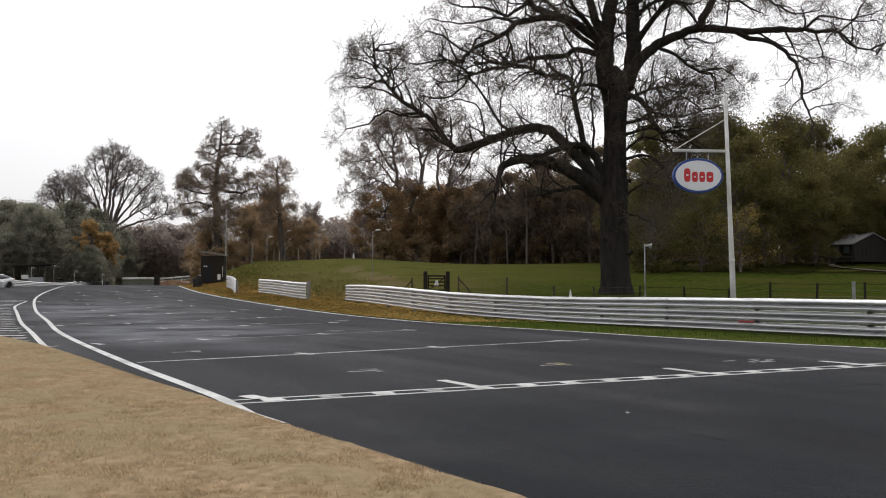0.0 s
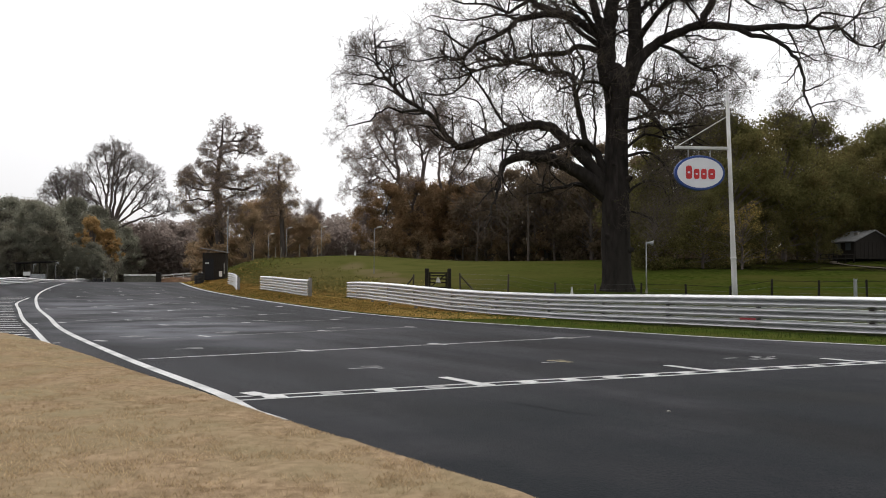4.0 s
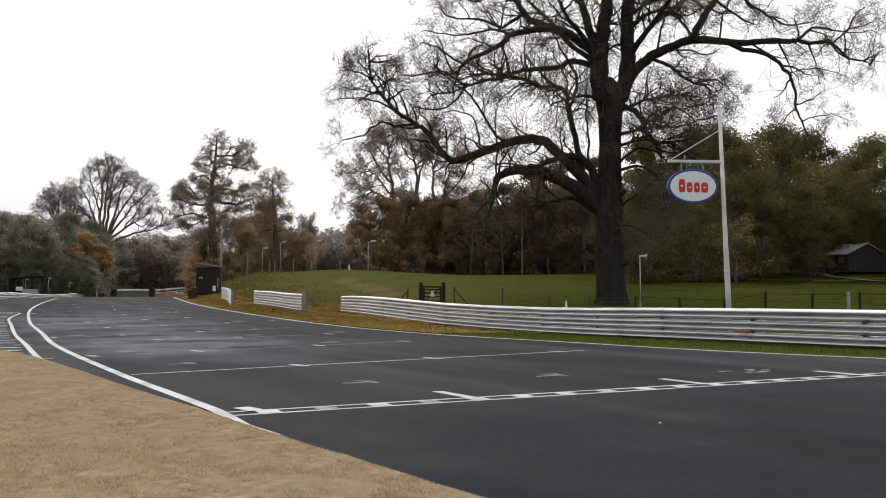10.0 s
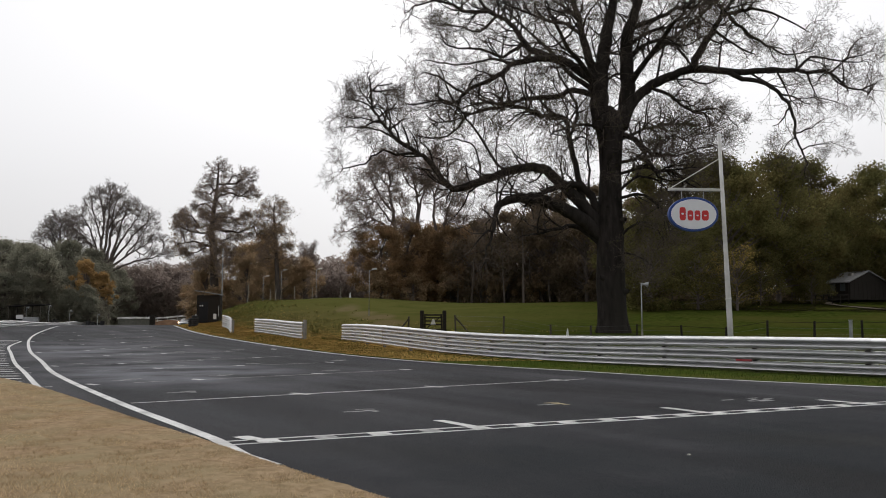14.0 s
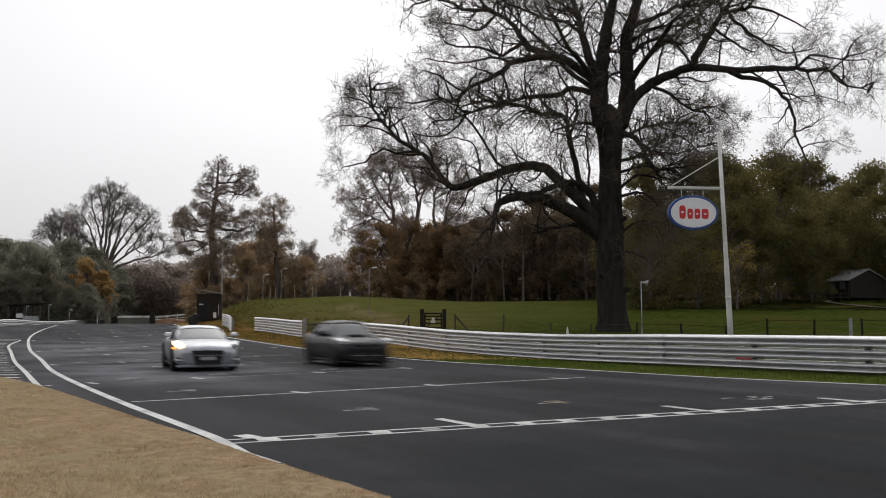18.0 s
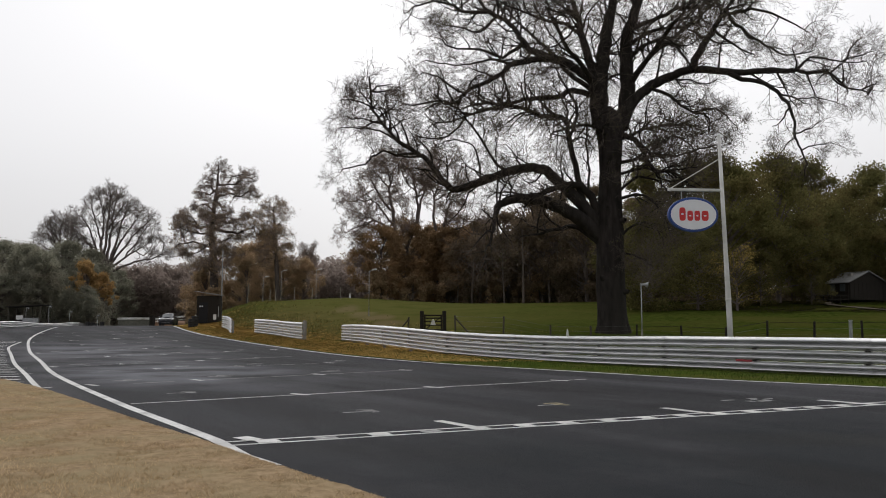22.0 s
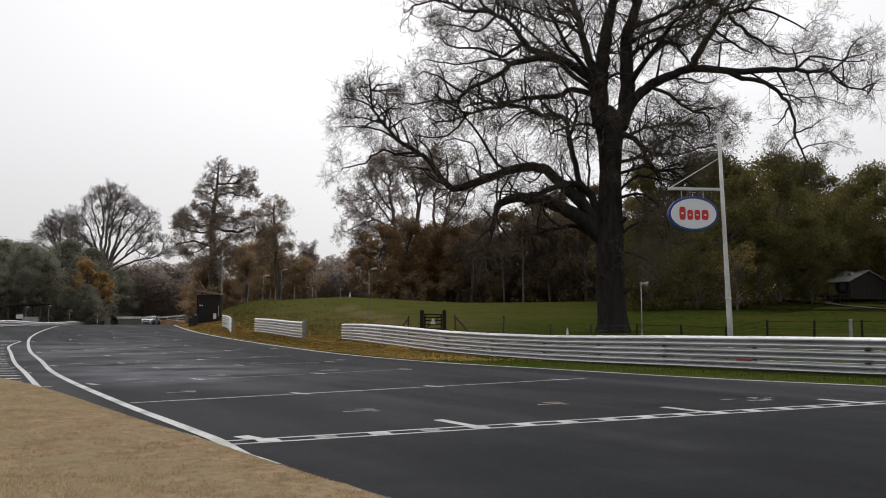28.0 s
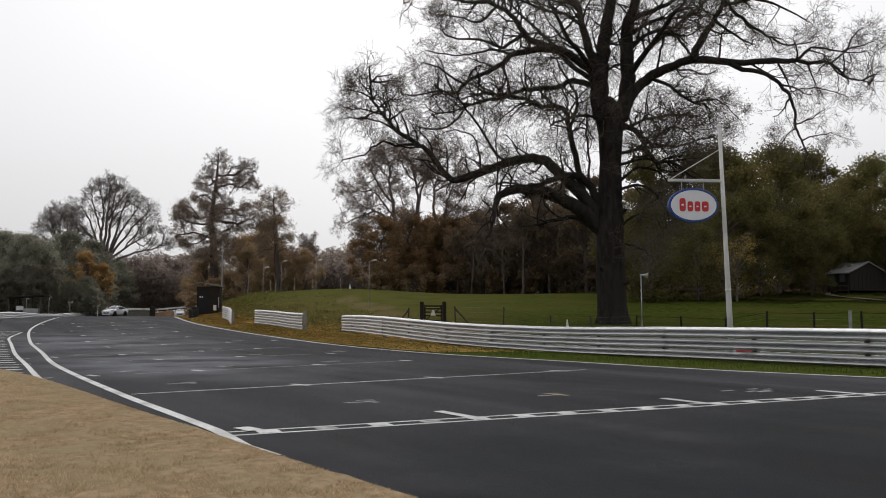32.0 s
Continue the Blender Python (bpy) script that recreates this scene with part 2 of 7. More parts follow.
# far twig and bark: lifted towards grey, haze put in the colour
FAR_TWIG = mat("hazed_twig", (0.16, 0.138, 0.128), (0.25, 0.218, 0.2), 1, 0.9, 0, 0, shine=0.08)
FAR_BARK = mat("hazed_bark", (0.1, 0.083, 0.074), (0.18, 0.15, 0.135), 3, 0.9, 0, 0.5, 10, stretch=(1, 1, 0.25), shine=0.08)
DUSKY_BARK = mat("dusky_bark", (0.07, 0.058, 0.05), (0.13, 0.108, 0.094), 3, 0.9, 0, 0.5, 10, stretch=(1, 1, 0.25), shine=0.08)
# these twigs are lightened for haze as well
DUSKY_TWIG = mat("dusky_hazed_twig", (0.2, 0.16, 0.138), (0.31, 0.25, 0.216), 1, 0.9, 0, 0, shine=0.08)
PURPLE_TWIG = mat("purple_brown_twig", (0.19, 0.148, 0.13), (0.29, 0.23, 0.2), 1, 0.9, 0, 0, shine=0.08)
# distant wood, its colour raised a little for haze
BACKWOOD = mat("distant_wood", (0.07, 0.058, 0.046), (0.13, 0.108, 0.085), 0.5, 0.95, 0, 0.5, 3, shine=0.0)
HEDGE = mat("hedge", (0.02, 0.026, 0.012), (0.05, 0.058, 0.028), 1.2, 0.95, 0, 0.6, 6, shine=0.05)
OAK_LEAF = mat("oak_leaf", (0.05, 0.055, 0.018), (0.1, 0.1, 0.035), 1, 0.8, 0, 0, island=0.4, shine=0.08, thin=0.5)
LEAF_GREEN = mat("green_leaf", (0.123, 0.12, 0.046), (0.21, 0.191, 0.076), 0.35, 0.9, 0, 0, 40, (0.14, 0.105, 0.042), 0.15, island=0.25, shine=0.04, thin=0.6)
LEAF_OLIVE = mat("olive_leaf", (0.075, 0.069, 0.026), (0.15, 0.135, 0.052), 0.5, 0.85, 0, 0, island=0.4, shine=0.05, thin=0.5)
LEAF_BROWN = mat("brown_leaf", (0.35, 0.25, 0.152), (0.52, 0.377, 0.235), 0.4, 0.9, 0, 0, 40, (0.19, 0.145, 0.085), 0.2, island=0.3, shine=0.04, thin=0.6)
LEAF_RUSSET = mat("russet_leaf", (0.262, 0.17, 0.093), (0.41, 0.27, 0.152), 0.4, 0.9, 0, 0, 40, (0.12, 0.09, 0.055), 0.2, island=0.25, shine=0.04, thin=0.6)
LEAF_GOLD = mat("golden_leaf", (0.36, 0.237, 0.105), (0.5, 0.335, 0.155), 0.5, 0.85, 0, 0, island=0.3, shine=0.05, thin=0.6)
LEAF_YELLOW = mat("yellow_leaf", (0.17, 0.125, 0.04), (0.32, 0.24, 0.08), 0.5, 0.85, 0, 0, island=0.4, shine=0.05, thin=0.6)
LEAF_DARK = mat("dark_leaf", (0.15, 0.112, 0.076), (0.265, 0.2, 0.135), 0.4, 0.9, 0, 0, 40, (0.08, 0.064, 0.042), 0.2, island=0.25, shine=0.04, thin=0.6)
# olive scrub leaf, lightened and blued to imitate distance haze
LEAF_SCRUB_HAZED = mat("hazed_scrub_leaf", (0.24, 0.236, 0.183), (0.355, 0.347, 0.27), 0.2, 0.9, 0, 0, 40, (0.28, 0.237, 0.172), 0.12, island=0.12, shine=0.04, thin=0.72)
# far foliage: distance haze is mixed into this pale grey-brown
LEAF_HAZED = mat("hazed_far_leaf", (0.255, 0.21, 0.183), (0.35, 0.29, 0.255), 0.3, 0.9, 0, 0, 40, (0.26, 0.205, 0.173), 0.06, island=0.08, shine=0.03, thin=0.84)
FALLEN = mat("fallen_leaf", (0.34, 0.208, 0.06), (0.58, 0.38, 0.125), 2, 0.95, 0, 0, island=0.4, shine=0.0)
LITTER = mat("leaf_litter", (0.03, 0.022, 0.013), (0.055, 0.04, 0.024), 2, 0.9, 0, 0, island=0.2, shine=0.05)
DARK_WOOD = mat("dark_timber", (0.018, 0.016, 0.014), (0.04, 0.035, 0.03), 6, 0.85, 0, 0.4, 30, stretch=(1, 1, 6), shine=0.08)
GRAVEL = mat("path_gravel", (0.1, 0.085, 0.065), (0.18, 0.155, 0.12), 5, 1.0, 0, 0.5, 30, shine=0.0)
PALE_WOOD = mat("pale_timber", (0.26, 0.24, 0.2), (0.4, 0.375, 0.32), 6, 0.9, 0, 0.3, 30, stretch=(6, 6, 1), shine=0.08)
FENCE_WOOD = mat("weathered_timber", (0.05, 0.045, 0.036), (0.11, 0.098, 0.08), 6, 0.9, 0, 0.4, 30, stretch=(6, 6, 1), shine=0.08)
ROOF = mat("grey_roof_sheet", (0.17, 0.17, 0.17), (0.27, 0.27, 0.265), 3, 0.8, 0, 0.3, 20)
CONCRETE = mat("concrete", (0.2, 0.19, 0.17), (0.34, 0.32, 0.29), 3, 0.9, 0, 0.4, 30)
DARK_CONCRETE = mat("stained_concrete", (0.09, 0.09, 0.075), (0.17, 0.165, 0.14), 3, 0.9, 0, 0.4, 30)
BRICKISH = mat("earth_bank", (0.14, 0.08, 0.045), (0.26, 0.15, 0.085), 1.5, 0.95, 0, 0.5, 10)
WIRE = mat("wire", (0.1, 0.1, 0.1), (0.16, 0.16, 0.16), 2, 0.6, 0.6, 0)
GREY_METAL = mat("grey_pole", (0.26, 0.27, 0.27), (0.4, 0.41, 0.41), 3, 0.5, 0.4, 0.1, 30)
RUBBER = mat("tyre_rubber", (0.012, 0.012, 0.012), (0.025, 0.025, 0.025), 20, 0.8, 0, 0.2, 60)
ALLOY = mat("alloy_rim", (0.2, 0.2, 0.21), (0.3, 0.3, 0.31), 10, 0.35, 0.9, 0)
# glass base raised to grey, as if reflecting more sky
GLASS = mat("car_glass", (0.075, 0.084, 0.092), (0.095, 0.106, 0.115), 2, 0.07, 0, 0, shine=0.5)
BLACK = mat("black_plastic", (0.01, 0.01, 0.011), (0.018, 0.018, 0.02), 10, 0.55, 0, 0.1, 60, shine=0.2)
LENS = mat("lamp_lens", (0.5, 0.51, 0.53), (0.62, 0.63, 0.65), 20, 0.12, 0.3, 0)
LIT = glow("lit_headlamp", (1.0, 0.74, 0.42), 3.2)
DIM = glow("dim_headlamp", (1.0, 0.85, 0.6), 0.45)
AMBER = glow("lit_amber_lamp", (1.0, 0.45, 0.06), 1.6)
TAIL = mat("tail_lamp", (0.25, 0.01, 0.01), (0.32, 0.015, 0.015), 6, 0.2, 0, 0)
PLATE = mat("plate", (0.3, 0.3, 0.31), (0.4, 0.4, 0.41), 10, 0.5, 0, 0)
PAPER = mat("paper_scrap", (0.6, 0.58, 0.5), (0.75, 0.72, 0.62), 30, 0.8, 0, 0)
SILVER = paint("silver_paint", (0.3, 0.313, 0.345), (0.37, 0.385, 0.415), 0.7, 0.32, 0.6)
CHARCOAL = paint("charcoal_paint", (0.0075, 0.0078, 0.0095), (0.011, 0.0114, 0.0135), 0.0, 0.5, 0.3)
GREY_PAINT = paint("grey_paint", (0.014, 0.0135, 0.018), (0.02, 0.019, 0.025), 0.05, 0.4, 0.55)
for dull in (CHARCOAL, GREY_PAINT):
    dull.node_tree.nodes["Principled BSDF"].inputs["Specular IOR Level"].default_value = 0.22
WHITE_CAR = paint("white_paint", (0.62, 0.63, 0.64), (0.7, 0.71, 0.72), 0.0)
PALE_CAR = paint("pale_silver_paint", (0.36, 0.38, 0.38), (0.43, 0.45, 0.45), 0.4)


# ---- plan ----
def smooth(a, b, x):
    t = min(1.0, max(0.0, (x - a) / (b - a)))
    return t * t * (3 - 2 * t)


def curve(knots):
    """A smooth line through (y, x) knots."""
    ys, xs = [k[0] for k in knots], [k[1] for k in knots]
    sl = [(xs[i + 1] - xs[i]) / (ys[i + 1] - ys[i]) for i in range(len(xs) - 1)]
    tan = [sl[0]] + [(sl[i - 1] + sl[i]) / 2 for i in range(1, len(sl))] + [sl[-1]]

    def at(y):
        if y <= ys[0]:
            return xs[0] + sl[0] * (y - ys[0])
        if y >= ys[-1]:
            return xs[-1] + sl[-1] * (y - ys[-1])
        i = max(k for k in range(len(ys) - 1) if ys[k] <= y)
        h = ys[i + 1] - ys[i]
        t = (y - ys[i]) / h
        return ((2 * t ** 3 - 3 * t * t + 1) * xs[i] + (t ** 3 - 2 * t * t + t) * h * tan[i]
                + (3 * t * t - 2 * t ** 3) * xs[i + 1] + (t ** 3 - t * t) * h * tan[i + 1])
    return at


LEFT = curve([(-20, 20), (0, 4.2), (7.4, -0.97), (8.07, -1.45), (8.6, -1.83), (9.6, -2.41), (14.3, -5.3), (23.7, -10.73), (31.2, -14.6), (41.6, -20.1), (60.5, -29.1), (84, -37.9), (110, -46), (190, -62)])
RIGHT = curve([(-20, 52), (10, 19), (18.4, 9.52), (20.8, 7.05), (25.3, 3.7), (29.9, 0.3), (36, -3.43), (46.1, -8.7), (57.8, -14.7), (67.9, -19.6), (86.2, -27), (110, -35), (190, -50)])
TURF = curve([(-20, 18.0), (0, 3.95), (5.2, 0.45), (6.3, -0.33), (7.4, -1.12), (9.3, -2.42), (10.6, -3.34), (12.9, -4.93), (15.5, -6.7), (18.7, -9.0), (22.4, -12.0), (30, -17.8), (40, -26)])
FIELD = curve([(-40, 0.1), (18, 0.12), (26, 0.22), (36, 0.45), (50, 0.92), (65, 1.75), (80, 2.9), (95, 4.05), (106, 4.45), (120, 4.4), (200, 3.6)])


def z_track(y):
    return 1.8 * smooth(28, 112, y) - 0.33 * smooth(80, 112, y) - 3.4 * smooth(116, 180, y)


def z_at(x, y):
    """The height of the land."""
    z = z_track(y)
    right, left = x - RIGHT(y), LEFT(y) - x
    if right > 0:
        z += 0.27 * smooth(0.3, 2.2, right) * (1 - smooth(3, 5.5, right)) * smooth(38, 50, y) * (1 - smooth(80, 95, y))
        w = smooth(0.5 + 3 * (1 - smooth(54, 72, y)), 12 - 1.2 * smooth(60, 90, y), right)
        z = z * (1 - w) + FIELD(y) * w
        z += w * smooth(70, 100, y) * (0.35 * math.exp(-((x + 11.5) / 6) ** 2) - 0.2 * math.exp(-((x - 2) / 6) ** 2))
        z += 0.25 * w * smooth(50, 70, y) * (1 - smooth(85, 100, y)) * noise.noise((x * 0.16, y * 0.14, 12))
        z += 0.07 * w * noise.noise((x * 0.13, y * 0.13, 3)) + 0.4 * w * smooth(55, 95, y) * noise.noise((x * 0.05, y * 0.05, 8))
    elif left > 0:
        z -= 0.35 * smooth(0, 12, left) * smooth(50, 85, y)
        z += 3.5 * smooth(112, 150, y) * smooth(2, 14, left)
    if y > 175:
        z += 3.0 * smooth(175, 260, y)
    return z


# ---- building helpers ----
def mesh_from(name, verts, faces, material, soft=False):
    me = bpy.data.meshes.new(name)
    me.from_pydata(verts, [], faces)
    me.materials.append(material)
    if soft:
        me.polygons.foreach_set("use_smooth", [True] * len(me.polygons))
    me.update()
    return me


def thing(name, at, label, category, group="", kind=""):
    ob = new(name)
    ob.empty_display_size = 0.2
    ob.matrix_basis = at
    return tagged(ob, label, category, group, kind)


def part(name, bm, material, parent, label="", at=None, soft=False, round_by=0):
    """Links a bmesh, or a ready mesh, as one object under its thing or part."""
    if isinstance(bm, bpy.types.Mesh):
        me = bm
    else:
        me = bpy.data.meshes.new(name)
        bm.to_mesh(me)
        bm.free()
        me.materials.append(material)
        if soft:
            me.polygons.foreach_set("use_smooth", [True] * len(me.polygons))
    ob = new(name, me)
    ob.parent = parent
    if at is not None:
        ob.matrix_basis = at
    if round_by:
        ob.modifiers.new("rounding", "SUBSURF").levels = round_by
        ob.modifiers["rounding"].render_levels = round_by
    return tagged(ob, label)


def lone(name, bm, material, label, category="", kind="", group="", soft=False, at=None):
    ob = part(name, bm, material, None, label, at, soft)
    return tagged(ob, label, category, group, kind)


def box(sx, sy, sz, bevel=0.0, m=None, bm=None):
    """A box that stands on z = 0, with bevelled edges."""
    bm = bm or bmesh.new()
    made = bmesh.ops.create_cube(bm, size=1)["verts"]
    bmesh.ops.scale(bm, vec=(sx, sy, sz), verts=made)
    bmesh.ops.translate(bm, vec=(0, 0, sz / 2), verts=made)
    if bevel:
        es = {e for v in made for e in v.link_edges}
        made = list({v for f in bmesh.ops.bevel(bm, geom=list(es), offset=bevel, segments=1, affect="EDGES")["faces"] for v in f.verts} | {v for v in made if v.is_valid})
    if m is not None:
        bmesh.ops.transform(bm, matrix=m, verts=made)
    return bm


def rod(points, radii, sides=8, bm=None, caps=True):
    """A tube along points with a radius at each."""
    bm = bm or bmesh.new()
    rings = []
    pts = [Vector(p) for p in points]
    for i, p in enumerate(pts):
        d = (pts[min(i + 1, len(pts) - 1)] - pts[max(i - 1, 0)]).normalized()
        u = d.orthogonal().normalized() if not rings else (u - d * u.dot(d)).normalized()
        w = d.cross(u)
        r = radii[i] if isinstance(radii, (list, tuple)) else radii
        rings.append([bm.verts.new(p + (u * math.cos(a) + w * math.sin(a)) * r) for a in (2 * math.pi * k / sides for k in range(sides))])
    for a, b in zip(rings, rings[1:]):
        for k in range(sides):
            bm.faces.new((a[k], a[(k + 1) % sides], b[(k + 1) % sides], b[k]))
    if caps:
        bm.faces.new(rings[0][::-1])
        bm.faces.new(rings[-1])
    return bm


def loft(rings, closed=True, caps=True, bm=None):
    bm = bm or bmesh.new()
    vs = [[bm.verts.new(p) for p in r] for r in rings]
    n = len(vs[0])
    for a, b in zip(vs, vs[1:]):
        for k in range(n if closed else n - 1):
            bm.faces.new((a[k], a[(k + 1) % n], b[(k + 1) % n], b[k]))
    if caps:
        bm.faces.new(vs[0][::-1])
        bm.faces.new(vs[-1])
    bmesh.ops.recalc_face_normals(bm, faces=bm.faces[:])
    return bm


class Heap:
    """Gathers many small pieces into one mesh."""

    def __init__(self):
        self.v, self.f = [], []

    def tube(self, pts, r0, r1, sides=3):
        base, n = len(self.v), len(pts)
        u = None
        for i in range(n):
            d = pts[min(i + 1, n - 1)] - pts[max(i - 1, 0)]
            if d.length < 1e-6:
                d = Vector((0, 0, 1))
            d.normalize()
            u = d.orthogonal().normalized() if u is None else (u - d * u.dot(d)).normalized()
            w = d.cross(u)
            r = r0 + (r1 - r0) * i / (n - 1)
            for k in range(sides):
                a = 2 * math.pi * k / sides
                self.v.append(pts[i] + (u * math.cos(a) + w * math.sin(a)) * r)
        for i in range(n - 1):
            for k in range(sides):
                a, b = base + i * sides + k, base + i * sides + (k + 1) % sides
                self.f.append((a, b, b + sides, a + sides))

    def shaped(self, pts, radii, sides=10, gnarl=0.0):
        """A tube with a radius at each point and, where gnarled, an uneven girth."""
        base, n, u = len(self.v), len(pts), None
        for i in range(n):
            d = (pts[min(i + 1, n - 1)] - pts[max(i - 1, 0)]).normalized()
            u = d.orthogonal().normalized() if u is None else (u - d * u.dot(d)).normalized()
            w = d.cross(u)
            for k in range(sides):
                a = 2 * math.pi * k / sides
                way = u * math.cos(a) + w * math.sin(a)
                r = radii[i]
                if gnarl:
                    r *= 1 + gnarl * (1.4 * noise.noise((way * 1.7 + pts[i] * 0.8)) + 0.8 * noise.noise(way * 4 + pts[i] * 0.5))
                self.v.append(pts[i] + way * r)
        for i in range(n - 1):
            for k in range(sides):
                a, b = base + i * sides + k, base + i * sides + (k + 1) % sides
                self.f.append((a, b, b + sides, a + sides))

    def leaf(self, p, size, rng):
        a, b = rng.uniform(0, 6.28), rng.uniform(-1, 1)
        u = Vector((math.cos(a), math.sin(a), b * 0.6)) * size * 0.5
        k = rng.uniform(-0.95, 0.95)
        w = Vector((-math.sin(a) * k, math.cos(a) * k, math.sqrt(1 - k * k))) * size * rng.uniform(0.3, 0.55)
        i = len(self.v)
        self.v += [p - u, p + w, p + u, p - w]
        self.f.append((i, i + 1, i + 2, i + 3))

    def flat(self, p, size, rng):
        """A leaf lying on the ground."""
        a = rng.uniform(0, 6.28)
        u = Vector((math.cos(a), math.sin(a), rng.uniform(-0.1, 0.1))) * size * 0.5
        w = Vector((-math.sin(a), math.cos(a), rng.uniform(-0.1, 0.1))) * size * 0.32
        i = len(self.v)
        self.v += [p - u, p - w, p + u, p + w]
        self.f.append((i, i + 1, i + 2, i + 3))

    def mesh(self, name, material, soft=False):
        return mesh_from(name, self.v, self.f, material, soft)


# ---- the land: one sheet to the horizon, the road on it ----
def build_land():
    ys = [-1500, -600, -200, -80, -40, -20, -10] + [k * 1.0 for k in range(-6, 60)] + [60 + 2 * k for k in range(35)] + [130 + 6 * k for k in range(16)] + [240, 300, 400, 600, 1000, 1800]
    rights = [0, 0.15, 0.4, 0.8, 1.3, 2, 2.8, 3.8, 5, 6.5, 8, 10, 12, 14, 17, 20, 24, 28, 33, 38, 44, 50, 58, 70, 90, 130, 200, 400, 800, 1500]
    lefts = [1500, 700, 300, 150, 100, 75, 60, 48, 40, 30, 20, 12, 8, 4, 2, 0]
    verts, faces = [], []
    for y in ys:
        yy = min(max(y, -60), 190)
        l, r = LEFT(yy), RIGHT(yy)
        xs = [l - k for k in lefts] + [l + (r - l) * k / 4 for k in (1, 2, 3)] + [r + k for k in rights]
        for x in xs:
            sunk = 0.12 if x < r + 0.05 else 0.0
            verts.append((x, y, z_at(x, yy) - sunk))
    n = len(lefts) + 3 + len(rights)
    for j in range(len(ys) - 1):
        for i in range(n - 1):
            a = j * n + i
            faces.append((a, a + 1, a + n + 1, a + n))
    lone("ground", mesh_from("ground", verts, faces, GROUND, True), GROUND, "rough green grass field rising to a low crest", "ground", "structure")
    # road, with the pit exit apron beside it
    verts, faces = [], []
    rows = [-60, -40, -25, -15] + [k * 1.0 for k in range(-8, 64)] + [64 + 2 * k for k in range(60)] + [190]
    cols = [-90, -60, -45, -36, -30, -24, -18, -14, -10, -7, -5, -3, -1.5, -0.5, 0]
    for y in rows:
        l, r = LEFT(y), RIGHT(y) + 0.12
        for x in [l + c for c in cols] + [l + (r - l) * k / 10 for k in range(1, 11)]:
            verts.append((x, y, z_at(min(x, RIGHT(y)), y)))
    n = len(cols) + 10
    for j in range(len(rows) - 1):
        for i in range(n - 1):
            a = j * n + i
            faces.append((a, a + 1, a + n + 1, a + n))
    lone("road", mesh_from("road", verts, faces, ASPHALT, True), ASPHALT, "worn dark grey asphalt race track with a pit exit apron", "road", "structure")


build_land()
# plain hedge that closes the place behind the camera
lone("backdrop_hedge", box(260, 6, 14, 0.8), HEDGE, "plain dark hedge closing the place", "hedge", "structure", at=pose(20, -45, -0.2, 0, 0, 8))


# a dense belt of distant wood that closes the view behind the trees
lone("backdrop", loft([[(x, 166, 1), (x, 163, 8 + 2.5 * noise.noise((x * 0.08, 0, 0)) + 1.5 * noise.noise((x * 0.4, 3, 0))), (x, 168, 9 + 2.5 * noise.noise((x * 0.08, 1, 0)) + 1.5 * noise.noise((x * 0.4, 5, 0))), (x, 174, 1)] for x in range(-16, 220, 2)]), BACKWOOD, "dense dark belt of distant wood", "wood", "structure")

# far belt, its haze carried by the leaf colour
lone("backdrop_far", loft([[(x, 251, -2), (x, 248, 10 + 1.5 * noise.noise((x * 0.08, 7, 0)) + noise.noise((x * 0.4, 9, 0))), (x, 252, 10.4 + 1.5 * noise.noise((x * 0.08, 8, 0))), (x, 258, -2)] for x in range(-150, -34, 2)]), LEAF_HAZED, "belt of far wood beyond the crest, haze in its colour", "wood", "structure")


def ribbon(name, pts, width, material, label, lift=0.006, parent=None, wild=False):
    """A painted stripe along plan points, lying on the road."""
    h = Heap()
    ps = [Vector((x, y, 0)) for x, y in pts]
    for i, p in enumerate(ps):
        d = (ps[min(i + 1, len(ps) - 1)] - ps[max(i - 1, 0)]).normalized()
        s = Vector((-d.y, d.x, 0)) * width / 2
        for q in (p - s, p + s):
            h.v.append((q.x, q.y, z_at(q.x if wild else min(q.x, RIGHT(q.y)), q.y) + lift))
    for i in range(len(ps) - 1):
        h.f.append((2 * i, 2 * i + 1, 2 * i + 3, 2 * i + 2))
    me = h.mesh(name, material)
    if parent:
        return part(name, me, material, parent)
    return lone(name, me, material, label, "road marking", "structure")


